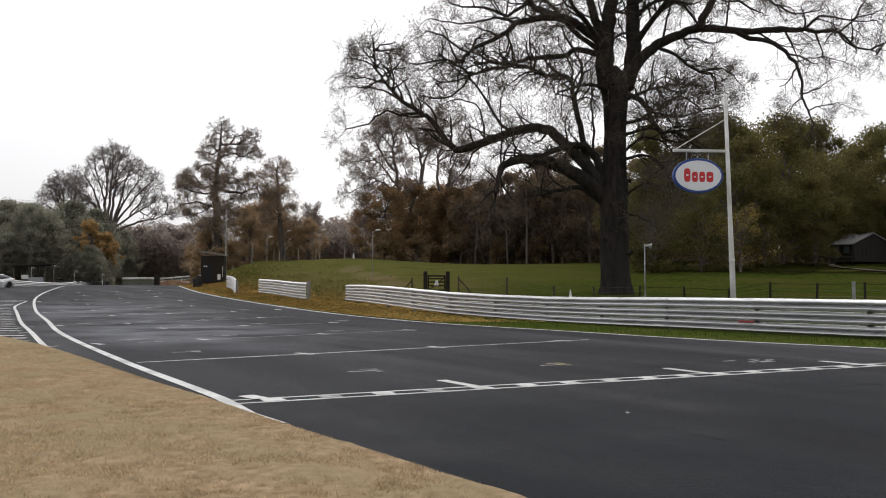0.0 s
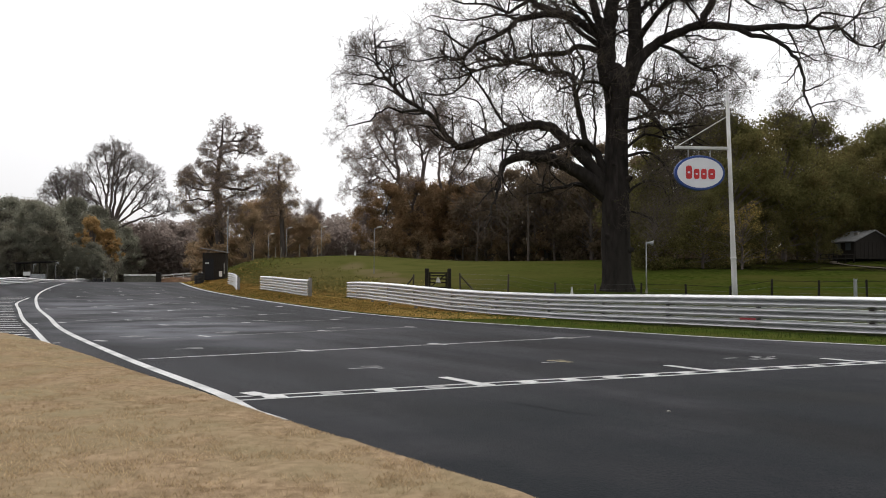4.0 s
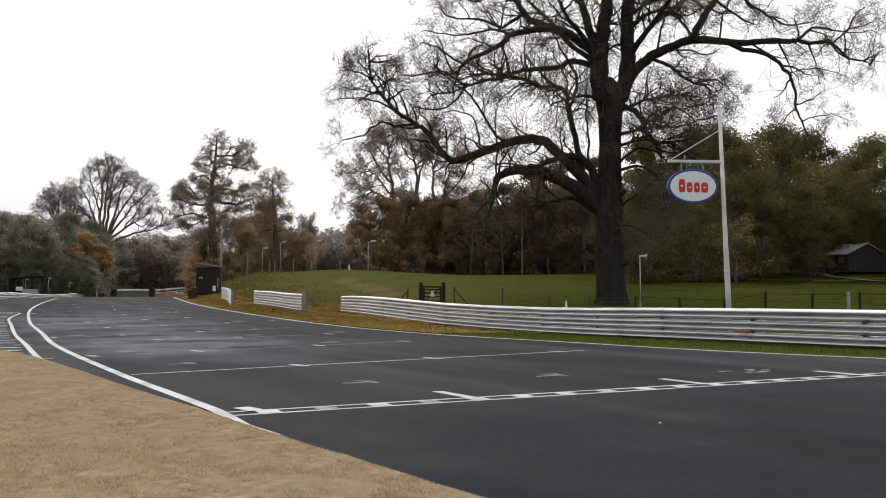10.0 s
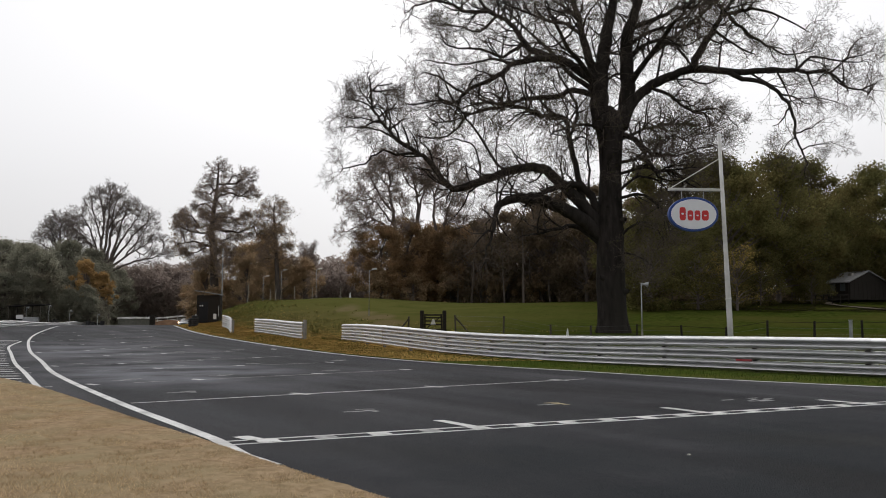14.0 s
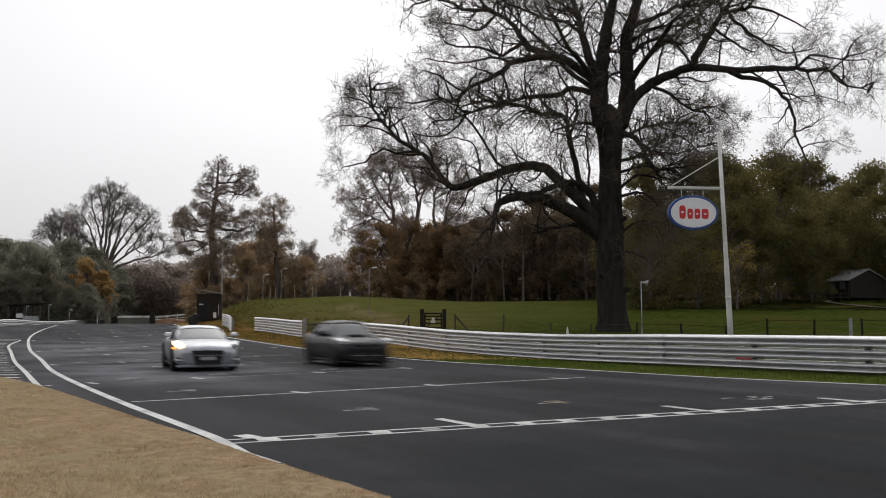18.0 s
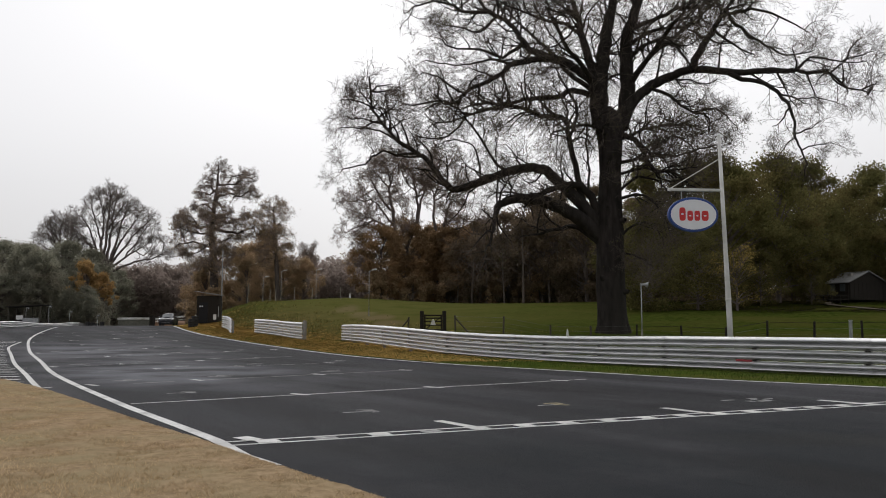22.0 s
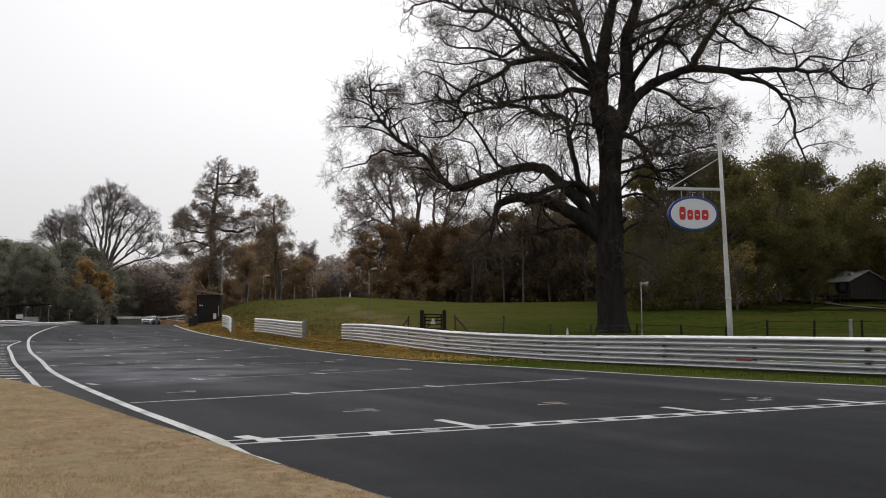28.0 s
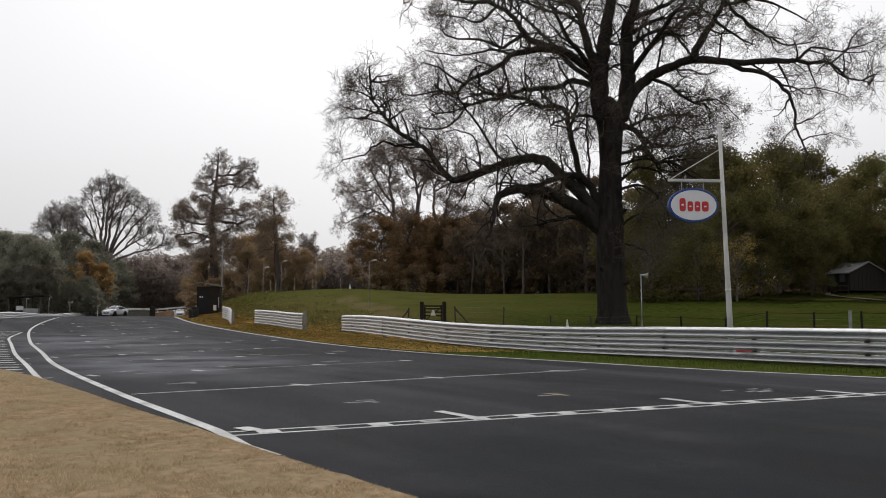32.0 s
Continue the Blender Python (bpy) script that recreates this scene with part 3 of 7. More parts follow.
def build_markings():
    ribbon("edge_line", [(LEFT(y) - 0.06 - 0.1 * (1 - smooth(8.4, 9.8, y)), y) for y in [8.0 + 0.6 * k for k in range(60)] + [44 + 1.5 * k for k in range(28)]], 0.15, LINE, "solid white painted edge line of the track")
    ribbon("edge_line", [(RIGHT(y) - 0.15, y) for y in [6 + 0.8 * k for k in range(60)] + [54 + 1.5 * k for k in range(24)]], 0.19, LINE, "solid white painted edge line beside the grass verge")
    pit = curve([(17, -7.95), (19.1, -9.1), (24, -11.75), (29, -14.5), (38.7, -19.6), (46, -23.4), (52.7, -26.1)])
    ribbon("pit_exit_line", [(pit(y), y) for y in [17.5 + 0.8 * k for k in range(45)]], 0.13, LINE, "solid white painted line of the pit exit lane")
    hatch = thing("hatched_area", pose(0, 0, 0), "faded white hatching stripes on the pit exit apron", "road marking", kind="structure")
    for k in range(24):
        y = 20.0 + 1.05 * k + 0.018 * k * k
        ribbon("stripe", [(pit(y) - 0.25, y), (pit(y) - 5, y), (pit(y) - 9, y)], 0.26, LINE if k % 3 else FAINT, "", parent=hatch)
    # rows of the starting grid, square to the track
    n, l = Vector((-0.61, 0.79)), Vector((0.79, 0.61))
    rows = ((14.6, 0.0, (3.3, 6.5, 10.3)), (19.7, 0.13, (0.26, 2.8, 6.4, 9.6)), (25.9, 0.09, (3.04, 5.85, 9.45)), (29.6, 0.3, (0.2, 2.56, 5.8, 8.5)), (36.7, 0.22, (2.8, 5.45, 8.8, 11.5)),
            (42.4, 0.4, (0.3, 2.7, 5.9, 8.6)), (50.2, 0.34, (3.0, 5.55, 9.2)), (56.6, 0.44, (0.24, 2.7, 5.9, 8.7)), (65.0, 0.12, (3.15, 5.7, 9.1)), (71.0, 0.2, (0.3, 2.7, 5.9, 8.7)))
    for k, (s, skew, slots) in enumerate(rows):
        best = min((abs(Vector((LEFT(y), y)).dot(n) - s), y) for y in [8 + 0.1 * q for q in range(800)])[1]
        a0 = Vector((LEFT(best), best)).dot(l)
        row = thing("grid_row", pose(0, 0, 0), "white grid line with short slot marks on the asphalt" if k < 3 else "worn grid line with short white slot marks on the asphalt", "road marking", "grid rows", "structure")

        def spot(a, ds=0.0):
            return n * (s + skew * a + ds) + l * (a0 + a)
        if k < 4:
            ribbon("row_line", [tuple(spot(-1.15)), tuple(spot(-0.6))], 0.09, LINE, "", 0.005, row)
        runs = [(0.1, 11.2)] if k == 0 else [(1.2, 2.2), (slots[1] if k % 2 else slots[0], 10.4 - 0.7 * (k % 3))]
        for a, b in runs:
            ribbon("row_line", [tuple(spot(a + (b - a) * q / 8)) for q in range(9)], 0.075, LINE if k == 0 else FAINT, "", 0.005, row)
        for a in slots:
            p, q = spot(a - 0.04, 0.3), spot(a + 0.04, -0.22)
            ribbon("slot_mark", [tuple(p), tuple(q)], 0.15, LINE, "", 0.009, row)
        if 0 < k < 6:
            for a in slots[:3]:
                for w, da, ds in ((0.12, 0, 1.2), (0.1, 0.35, 1.45), (0.08, 0.1, 1.0)):
                    p = spot(a + 0.8 + da, ds)
                    q = p + l * (0.35 + w)
                    ribbon("number_mark", [tuple(p), tuple(q)], w, FAINT, "", 0.005, row)
    # start line: a ladder of two lines and rungs
    start = thing("start_line", pose(0, 0, 0), "white ladder-patterned start line painted across the asphalt", "road marking", kind="structure")
    a, b = Vector((-2.44, 9.62)), Vector((9.2, 15.55))
    d = (b - a).normalized()
    up = Vector((-d.y, d.x))
    for off in (0.0, -0.3):
        pts = [a + (b - a) * k / 12 + up * off for k in range(13)]
        ribbon("line", [(p.x, p.y) for p in pts], 0.075, LINE, "", 0.005, start)
    for k in range(17):
        p = a + d * (0.45 + 0.68 * k) - up * 0.15
        ribbon("rung", [((p - d * 0.13).x, (p - d * 0.13).y), ((p + d * 0.13).x, (p + d * 0.13).y)], 0.24, LINE if k not in (1, 3) else FAINT, "", 0.008, start)
    for x0, y0, x1, y1, w in ((-2.36, 10.02, -2.12, 9.76, 0.2), (-0.07, 11.75, 0.4, 11.0, 0.16), (3.49, 13.6, 3.95, 12.75, 0.17), (6.59, 15.05, 7.05, 14.3, 0.17)):
        ribbon("slot_mark", [(x0, y0), (x1, y1)], w, LINE, "", 0.011, start)
    for x, y, yellow, big in ((-1.5, 12.9, False, 1.0), (1.55, 14.05, True, 1.0), (4.98, 14.78, False, 1.45), (-5.35, 16.6, False, 1.0)):
        word = thing("grid_number", pose(0, 0, 0), "worn painted grid number on the asphalt", "road marking", "grid numbers", "structure")
        strokes = ((0.07, 0, 0, 0.34), (0.16, 0.36, 0.07, 0.2), (0.08, 0.3, 0.27, 0.3), (0.07, 0.42, -0.12, 0.12))
        if big > 1:
            strokes = ((0.06, 0.0, 0.17, 0.2), (0.1, 0.2, -0.06, 0.1), (0.1, 0.33, -0.1, 0.22), (0.06, 0.4, 0.08, 0.1), (0.05, 0.48, 0.22, 0.18), (0.12, 0.52, -0.01, 0.07), (0.05, 0.64, 0.1, 0.14))
        for w, da, ds, ln in strokes:
            p = Vector((x, y)) + d * da * big + up * ds * big
            q = p + d * ln * big
            ribbon("stroke", [(p.x, p.y), (q.x, q.y)], w * big, YELLOW_MARK if yellow and da else FAINT, "", 0.005, word)


build_markings()


def build_cracks():
    for x0, y0, x1, y1, w, bow in ((-1.4, 8.1, 0.7, 8.95, 0.008, 0.1), (4.3, 10.9, 6.6, 11.75, 0.02, 0.1), (0.4, 9.7, 3.3, 6.1, 0.012, 0.12), (-0.6, 13.2, 1.6, 12.4, 0.01, 0.1)):
        side = Vector((y0 - y1, x1 - x0)).normalized()
        pts = []
        for k in range(29):
            t = k / 28
            off = bow * (noise.noise((x0 + 4 * t, y0, 1)) + 0.5 * noise.noise((x0 + 14 * t, y0, 2)))
            pts.append((x0 + (x1 - x0) * t + side.x * off, y0 + (y1 - y0) * t + side.y * off))
        ribbon("crack", pts, w, CRACK, "thin dark tarred crack in the asphalt", 0.004)


build_cracks()


def build_paths():
    way = curve([(74, 43.2), (80, 42.0), (86, 41.4), (92, 42.0), (97, 43.6)])
    ribbon("footpath", [(way(y), y) for y in [74 + 0.8 * k for k in range(29)]], 1.1, GRAVEL, "pale gravel path leading to the clubhouse", 0.06, wild=True)


build_paths()


# ---- grass verges ----
def build_verges():
    rng = random.Random(3)
    verts, faces = [], []
    rows = [-40, -25, -15] + [-10 + 0.5 * k for k in range(26)] + [3 + 0.055 * k for k in range(240)] + [16.2 + 0.25 * k for k in range(64)]
    cols = [0, 0.02, 0.05, 0.09] + [0.14 + 0.06 * k for k in range(110)] + [6.9, 7.3, 8, 9, 12, 16, 24, 40]
    for y in rows:
        edge = TURF(y) + 0.05 * noise.noise((0, y * 1.3, 1)) + 0.03 * noise.noise((0, y * 6, 4))
        for i, c in enumerate(cols):
            x = edge - c
            lumps = 0.02 * noise.noise((x * 2.2, y * 2.2, 0)) + 0.016 * noise.noise((x * 6, y * 6, 2)) + 0.011 * noise.noise((x * 13, y * 13, 7))
            z = z_at(x, y) + 0.055 * smooth(-0.01, 0.14, c) + lumps * min(1, c * 5) + (-0.02 if i == 0 else 0) + 0.03 * smooth(0.5, 4, c) * noise.noise((x * .4, y * .4, 5))
            verts.append((x, y, z))
    n = len(cols)
    for j in range(len(rows) - 1):
        for i in range(n - 1):
            a = j * n + i
            faces.append((a + 1, a, a + n, a + n + 1))
    lone("verge_near", mesh_from("verge_near", verts, faces, STRAW, True), STRAW, "dry straw-coloured turf bank beside the track", "grass", "structure")
    h = Heap()
    for k in range(210000):
        y = 3.6 + 15 * rng.random() ** 1.35
        edge = k % 12 == 0
        inward = abs(rng.gauss(0.02, 0.05)) if edge else 7.5 * rng.random() ** 1.3 + 0.1
        x = TURF(y) - inward
        z = z_at(x, y) + 0.055 * smooth(-0.01, 0.14, inward) - 0.008
        a, s = rng.uniform(0, 6.28), rng.uniform(0.006, 0.016) if edge else rng.uniform(0.015, 0.022 + 0.02 * min(1.0, inward))
        lean = Vector((math.cos(a), math.sin(a), 0.25 + 0.8 * rng.random())) * s
        side = Vector((-math.sin(a), math.cos(a), 0)) * 0.004
        i, p = len(h.v), Vector((x, y, z))
        h.v += [p - side, p + side, p + lean]
        h.f.append((i, i + 1, i + 2))
    lone("dry_grass", h.mesh("dry_grass", BLADE), BLADE, "short dead straw-coloured grass blades", "grass", "stuff")
    # green verge under the barrier
    verts, faces = [], []
    rows = [-10 + 1.0 * k for k in range(110)]
    cols = [0.03, 0.08, 0.16, 0.3, 0.6, 1, 1.5, 2, 2.6, 3.2, 4]
    for y in rows:
        for c in cols:
            x = RIGHT(y) + c + 0.05 * noise.noise((0, y * 1.5, 2))
            verts.append((x, y, z_at(x, y) + 0.03 * smooth(0.02, 0.2, c) * (1 - smooth(3, 4.2, c)) + 0.02 * noise.noise((x * 2, y * 2, 6)) * (1 - smooth(3, 4, c)) + 0.004))
    n = len(cols)
    for j in range(len(rows) - 1):
        for i in range(n - 1):
            a = j * n + i
            faces.append((a, a + 1, a + n + 1, a + n))
    lone("verge_far", mesh_from("verge_far", verts, faces, VERGE, True), VERGE, "damp green grass verge below the crash barrier", "grass", "structure")
    h = Heap()
    for k in range(26000):
        y = 15 + 45 * rng.random() ** 1.4
        x = RIGHT(y) + 0.06 + 3.6 * rng.random()
        a, s = rng.uniform(0, 6.28), rng.uniform(0.03, 0.08)
        lean = Vector((math.cos(a), math.sin(a), 0.8 + rng.random())) * s
        side = Vector((-math.sin(a), math.cos(a), 0)) * 0.008
        i, p = len(h.v), Vector((x, y, z_at(x, y) + 0.01))
        h.v += [p - side, p + side, p + lean]
        h.f.append((i, i + 1, i + 2))
    field = Heap()
    for k in range(1500):
        y = 48 + 54 * rng.random()
        x = RIGHT(y) + 3.5 + abs(rng.gauss(0, 5))
        if noise.noise((x * 0.18, y * 0.18, 21)) < 0.05 - 0.3 * (1 - smooth(6, 16, x - RIGHT(y))):
            continue
        for q in range(6):
            a, s = rng.uniform(0, 6.28), rng.uniform(0.05, 0.12) * (1 + y / 90)
            p = Vector((x + rng.gauss(0, 0.12), y + rng.gauss(0, 0.12), 0))
            p.z = z_at(p.x, p.y)
            side = Vector((-math.sin(a), math.cos(a), 0)) * 0.03
            i = len(field.v)
            field.v += [p - side, p + side, p + Vector((math.cos(a) * 0.5, math.sin(a) * 0.5, 0.7 + 0.5 * rng.random())) * s]
            field.f.append((i, i + 1, i + 2))
    lone("field_tufts", field.mesh("field_tufts", FIELD_BLADE), FIELD_BLADE, "rough tufts of dull green and straw field grass", "grass", "stuff")
    lone("verge_grass", h.mesh("verge_grass", GREEN_BLADE), GREEN_BLADE, "short green grass blades on the verge", "grass", "stuff")
    h = Heap()
    for k in range(80000):
        y = rng.gauss(45, 9)
        if not 31 < y < 75:
            continue
        x = RIGHT(y) + 0.08 + abs(rng.gauss(0, 2.6)) * (0.6 + smooth(32, 46, y))
        h.flat(Vector((x, y, z_at(x, y) + 0.045)), rng.uniform(0.07, 0.17), rng)
    for k in range(26000):
        y = rng.uniform(56, 92)
        x = RIGHT(y) + 0.08 + abs(rng.gauss(0, 2.4))
        h.flat(Vector((x, y, z_at(x, y) + 0.04)), rng.uniform(0.1, 0.24), rng)
    for k in range(16000):
        y = rng.uniform(52, 92)
        x = RIGHT(y) + 2 + abs(rng.gauss(0, 3.2))
        h.flat(Vector((x, y, z_at(x, y) + 0.04)), rng.uniform(0.08, 0.2), rng)
    for k in range(260):
        y = rng.uniform(26, 60)
        h.flat(Vector((RIGHT(y) + rng.uniform(-0.8, 3), y, z_at(RIGHT(y), y) + 0.04)), rng.uniform(0.03, 0.06), rng)
    lone("fallen_leaves", h.mesh("fallen_leaves", FALLEN), FALLEN, "drift of fallen golden brown autumn leaves on the grass", "leaves", "stuff")


build_verges()


# ---- crash barriers ----
def rail_mesh(length):
    """One W-beam of the barrier, along x, its face to -y: two rounded ridges with a valley between."""
    wave = [(0.02, 0.0), (-0.03, 0.028), (-0.09, 0.056), (-0.106, 0.073), (-0.1, 0.09), (-0.072, 0.115), (-0.03, 0.138), (0.016, 0.152)]
    prof = wave + [(y, z + 0.156) for y, z in wave]
    bm = loft([[(x, y, z) for y, z in prof] for x in (-0.1, length + 0.1)], closed=False, caps=False)
    bmesh.ops.solidify(bm, geom=bm.faces[:], thickness=-0.005)
    me = bpy.data.meshes.new("rail")
    bm.to_mesh(me)
    bm.free()
    me.materials.append(STEEL)
    return me


def barrier(path, label, step=3.1, raise_by=-0.15, base=None):
    """Three beams one above the other on posts, panel by panel along a smooth plan line."""
    line = curve(sorted((y, x) for x, y in path))
    y0, y1 = path[0][1], path[-1][1]
    fine = [(line(y0 + (y1 - y0) * k / 400), y0 + (y1 - y0) * k / 400) for k in range(401)]
    total = sum(math.hypot(q[0] - p[0], q[1] - p[1]) for p, q in zip(fine, fine[1:]))
    count = max(2, round(total / step))
    stops, run = [Vector((*fine[0], 0))], 0
    for p, q in zip(fine, fine[1:]):
        run += math.hypot(q[0] - p[0], q[1] - p[1])
        if run >= total / count * len(stops) - 1e-4:
            stops.append(Vector((*q, 0)))
    hub = thing("crash_barrier", pose(stops[0].x, stops[0].y, z_at(stops[0].x, stops[0].y)), label, "barrier", "crash barriers")
    inv = hub.matrix_basis.inverted()
    for s in stops:
        s.z = (base(s.x, s.y) if base else z_at(s.x, s.y) + 0.06 * noise.noise((s.x * 0.3, s.y * 0.22, 9))) + raise_by
    rng = random.Random(len(stops))
    cache = {}
    for i, (p, q) in enumerate(zip(stops, stops[1:])):
        d = q - p
        key = round(d.length, 1)
        if key not in cache:
            cache[key] = rail_mesh(key)
        ax = d.normalized()
        ay = Vector((-ax.y, ax.x, 0)).normalized()
        turn = Matrix((ax, ay, ax.cross(ay))).transposed().to_4x4()
        for k in range(3):
            m = Matrix.Translation(p + Vector((0, 0, 0.334 * k + rng.uniform(-0.003, 0.003)))) @ turn @ pose(0, 0.008 * (i % 2), 0, rng.uniform(-0.4, 0.4))
            part("rail", cache[key], STEEL, hub, at=inv @ m)
    post = spacer = None
    for p, d in zip(stops, [b - a for a, b in zip(stops, stops[1:])] + [stops[-1] - stops[-2]]):
        m = inv @ Matrix.Translation((p.x, p.y, p.z - 0.35)) @ pose(0, 0, 0, 0, 0, math.degrees(math.atan2(d.y, d.x))) @ pose(0, 0.1, 0)
        for k in (1, 2):
            spacer = part("spacer", spacer.data if spacer else box(0.14, 0.04, 0.04, 0.01), BOLT, hub, at=m @ pose(0, -0.125, 0.31 + 0.334 * k))
        if post is None:
            post = part("post", box(0.1, 0.14, 1.3, 0.01), STEEL_POST, hub, at=m)
        else:
            part("post", post.data, STEEL_POST, hub, at=m)
    return hub


# height of the long barrier's lowest edge along its way
BARRIER_FOOT = curve([(0, 0.02), (21.5, 0.02), (25.9, 0.03), (32.2, -0.02), (36.8, 0.09), (41.3, 0.32), (46.5, 0.45), (52, 0.46)])
barrier([(-6.1, 52.0), (-4.4, 46.5), (-2.25, 41.3), (0.6, 36.8), (3.9, 32.2), (7.4, 25.9), (11.05, 21.5), (15.2, 17.2), (21, 11), (28, 3)], "long silver three-rail steel crash barrier on posts beside the grass", raise_by=0, base=lambda x, y: BARRIER_FOOT(y))
lone("red_reflector", box(0.5, 0.03, 0.06, 0.008), FADED_RED, "faded red reflector strip on the crash barrier", "reflector", at=pose(8.5, 24.13, 0.315, 0, 0, -51))
barrier([(-13.2, 60.0), (-10.7, 55.0), (-8.06, 49.0)], "short silver three-rail steel crash barrier with a grey end plate", raise_by=0.02)
barrier([(-18.1, 70.0), (-16.6, 66.0), (-15.4, 62.0)], "short silver steel crash barrier near the dark hut", raise_by=0.02)
barrier([(-41.0, 66.0), (-43.6, 84.0), (-47.6, 101.0), (-52.0, 119.0), (-54.4, 130.0)], "silver three-rail crash barrier along the pit exit", raise_by=-0.28, base=lambda x, y: z_at(x, y) - 0.3 * smooth(84, 100, y) * (1 - smooth(108, 125, y)))
lone("end_plate", box(0.06, 0.3, 1.1, 0.01), STEEL_POST, "grey steel end plate of a crash barrier", "barrier", at=pose(-7.95, 48.95, z_at(-8, 49) + 0.02, 0, 0, -25))


# ---- the oval sign ----
def oval(w, h, depth, n=48):
    ring = [(w / 2 * math.cos(2 * math.pi * k / n), h / 2 * math.sin(2 * math.pi * k / n)) for k in range(n)]
    bm = loft([[(x * s, y, z * s) for x, z in ring] for y, s in ((depth / 2, 0.97), (depth / 2 - 0.012, 1), (-depth / 2 + 0.012, 1), (-depth / 2, 0.985))])
    return bm


def build_sign():
    z0 = z_at(8.98, 26.5) - 0.3
    sign = thing("oval_sign", pose(8.98, 26.5, z0), "oval white, blue and red sign hanging from a tall white pole", "sign")
    top = Vector((-0.21, 0, 7.35 - z0))
    part("pole", rod([(0, 0, 0), tuple(top * 0.32), tuple(top * 0.5), tuple(top)], [0.09, 0.085, 0.07, 0.055], 14), WHITE_PAINT, sign, soft=True)
    part("collar", rod([tuple(top * 0.31), tuple(top * 0.32)], 0.092, 14), WHITE_PAINT, sign, soft=True)
    part("cap", rod([tuple(top), (top.x, 0, top.z + 0.05)], [0.085, 0.05], 14), WHITE_PAINT, sign)
    za = 5.6 - z0
    part("arm", box(1.75, 0.09, 0.09, 0.01, pose(-1.0, 0, za - 0.045, 0, 1.0, 0)), WHITE_PAINT, sign)
    part("stay", rod([(-1.78, 0, za + 0.06), (-0.22, 0, 6.6 - z0)], 0.014, 8), WHITE_PAINT, sign)
    for x in (-1.45, -0.76):
        part("hanger", rod([(x, 0, za - 0.03), (x, 0, za - 0.3)], 0.016, 8), GREY_METAL, sign)
    zc = 4.81 - z0
    disc = part("disc", oval(1.6, 1.1, 0.16), SIGN_BLUE, sign, "deep blue oval rim", pose(-1.11, 0, zc, 0, 0, 4), soft=False)
    for side in (-1, 1):
        part("face", oval(1.46, 0.95, 0.012), SIGN_WHITE, disc, "white oval face", pose(0, side * 0.084, 0))
    # four plain red blocks stand in for the lettering
    for side in (-1, 1):
        for x, w, h, z in ((-0.36, 0.2, 0.42, -0.2), (-0.115, 0.18, 0.32, -0.2), (0.115, 0.18, 0.32, -0.2), (0.365, 0.22, 0.32, -0.2)):
            bm = bmesh.new()
            n = 20
            ring = [(abs(math.cos(a)) ** 0.5 * math.copysign(w / 2, math.cos(a)), abs(math.sin(a)) ** 0.5 * math.copysign(h / 2, math.sin(a))) for a in (2 * math.pi * (k + 0.5) / n for k in range(n))]
            hole = [(u * 0.42, v * 0.14) for u, v in ring]
            loft([[(-side * x + u, y, z + h / 2 + v) for u, v in r] for r, y in ((hole, side * 0.089), (hole, side * 0.098), (ring, side * 0.098), (ring, side * 0.089))], True, False, bm)
            part("red_block", bm, SIGN_RED, disc)


build_sign()


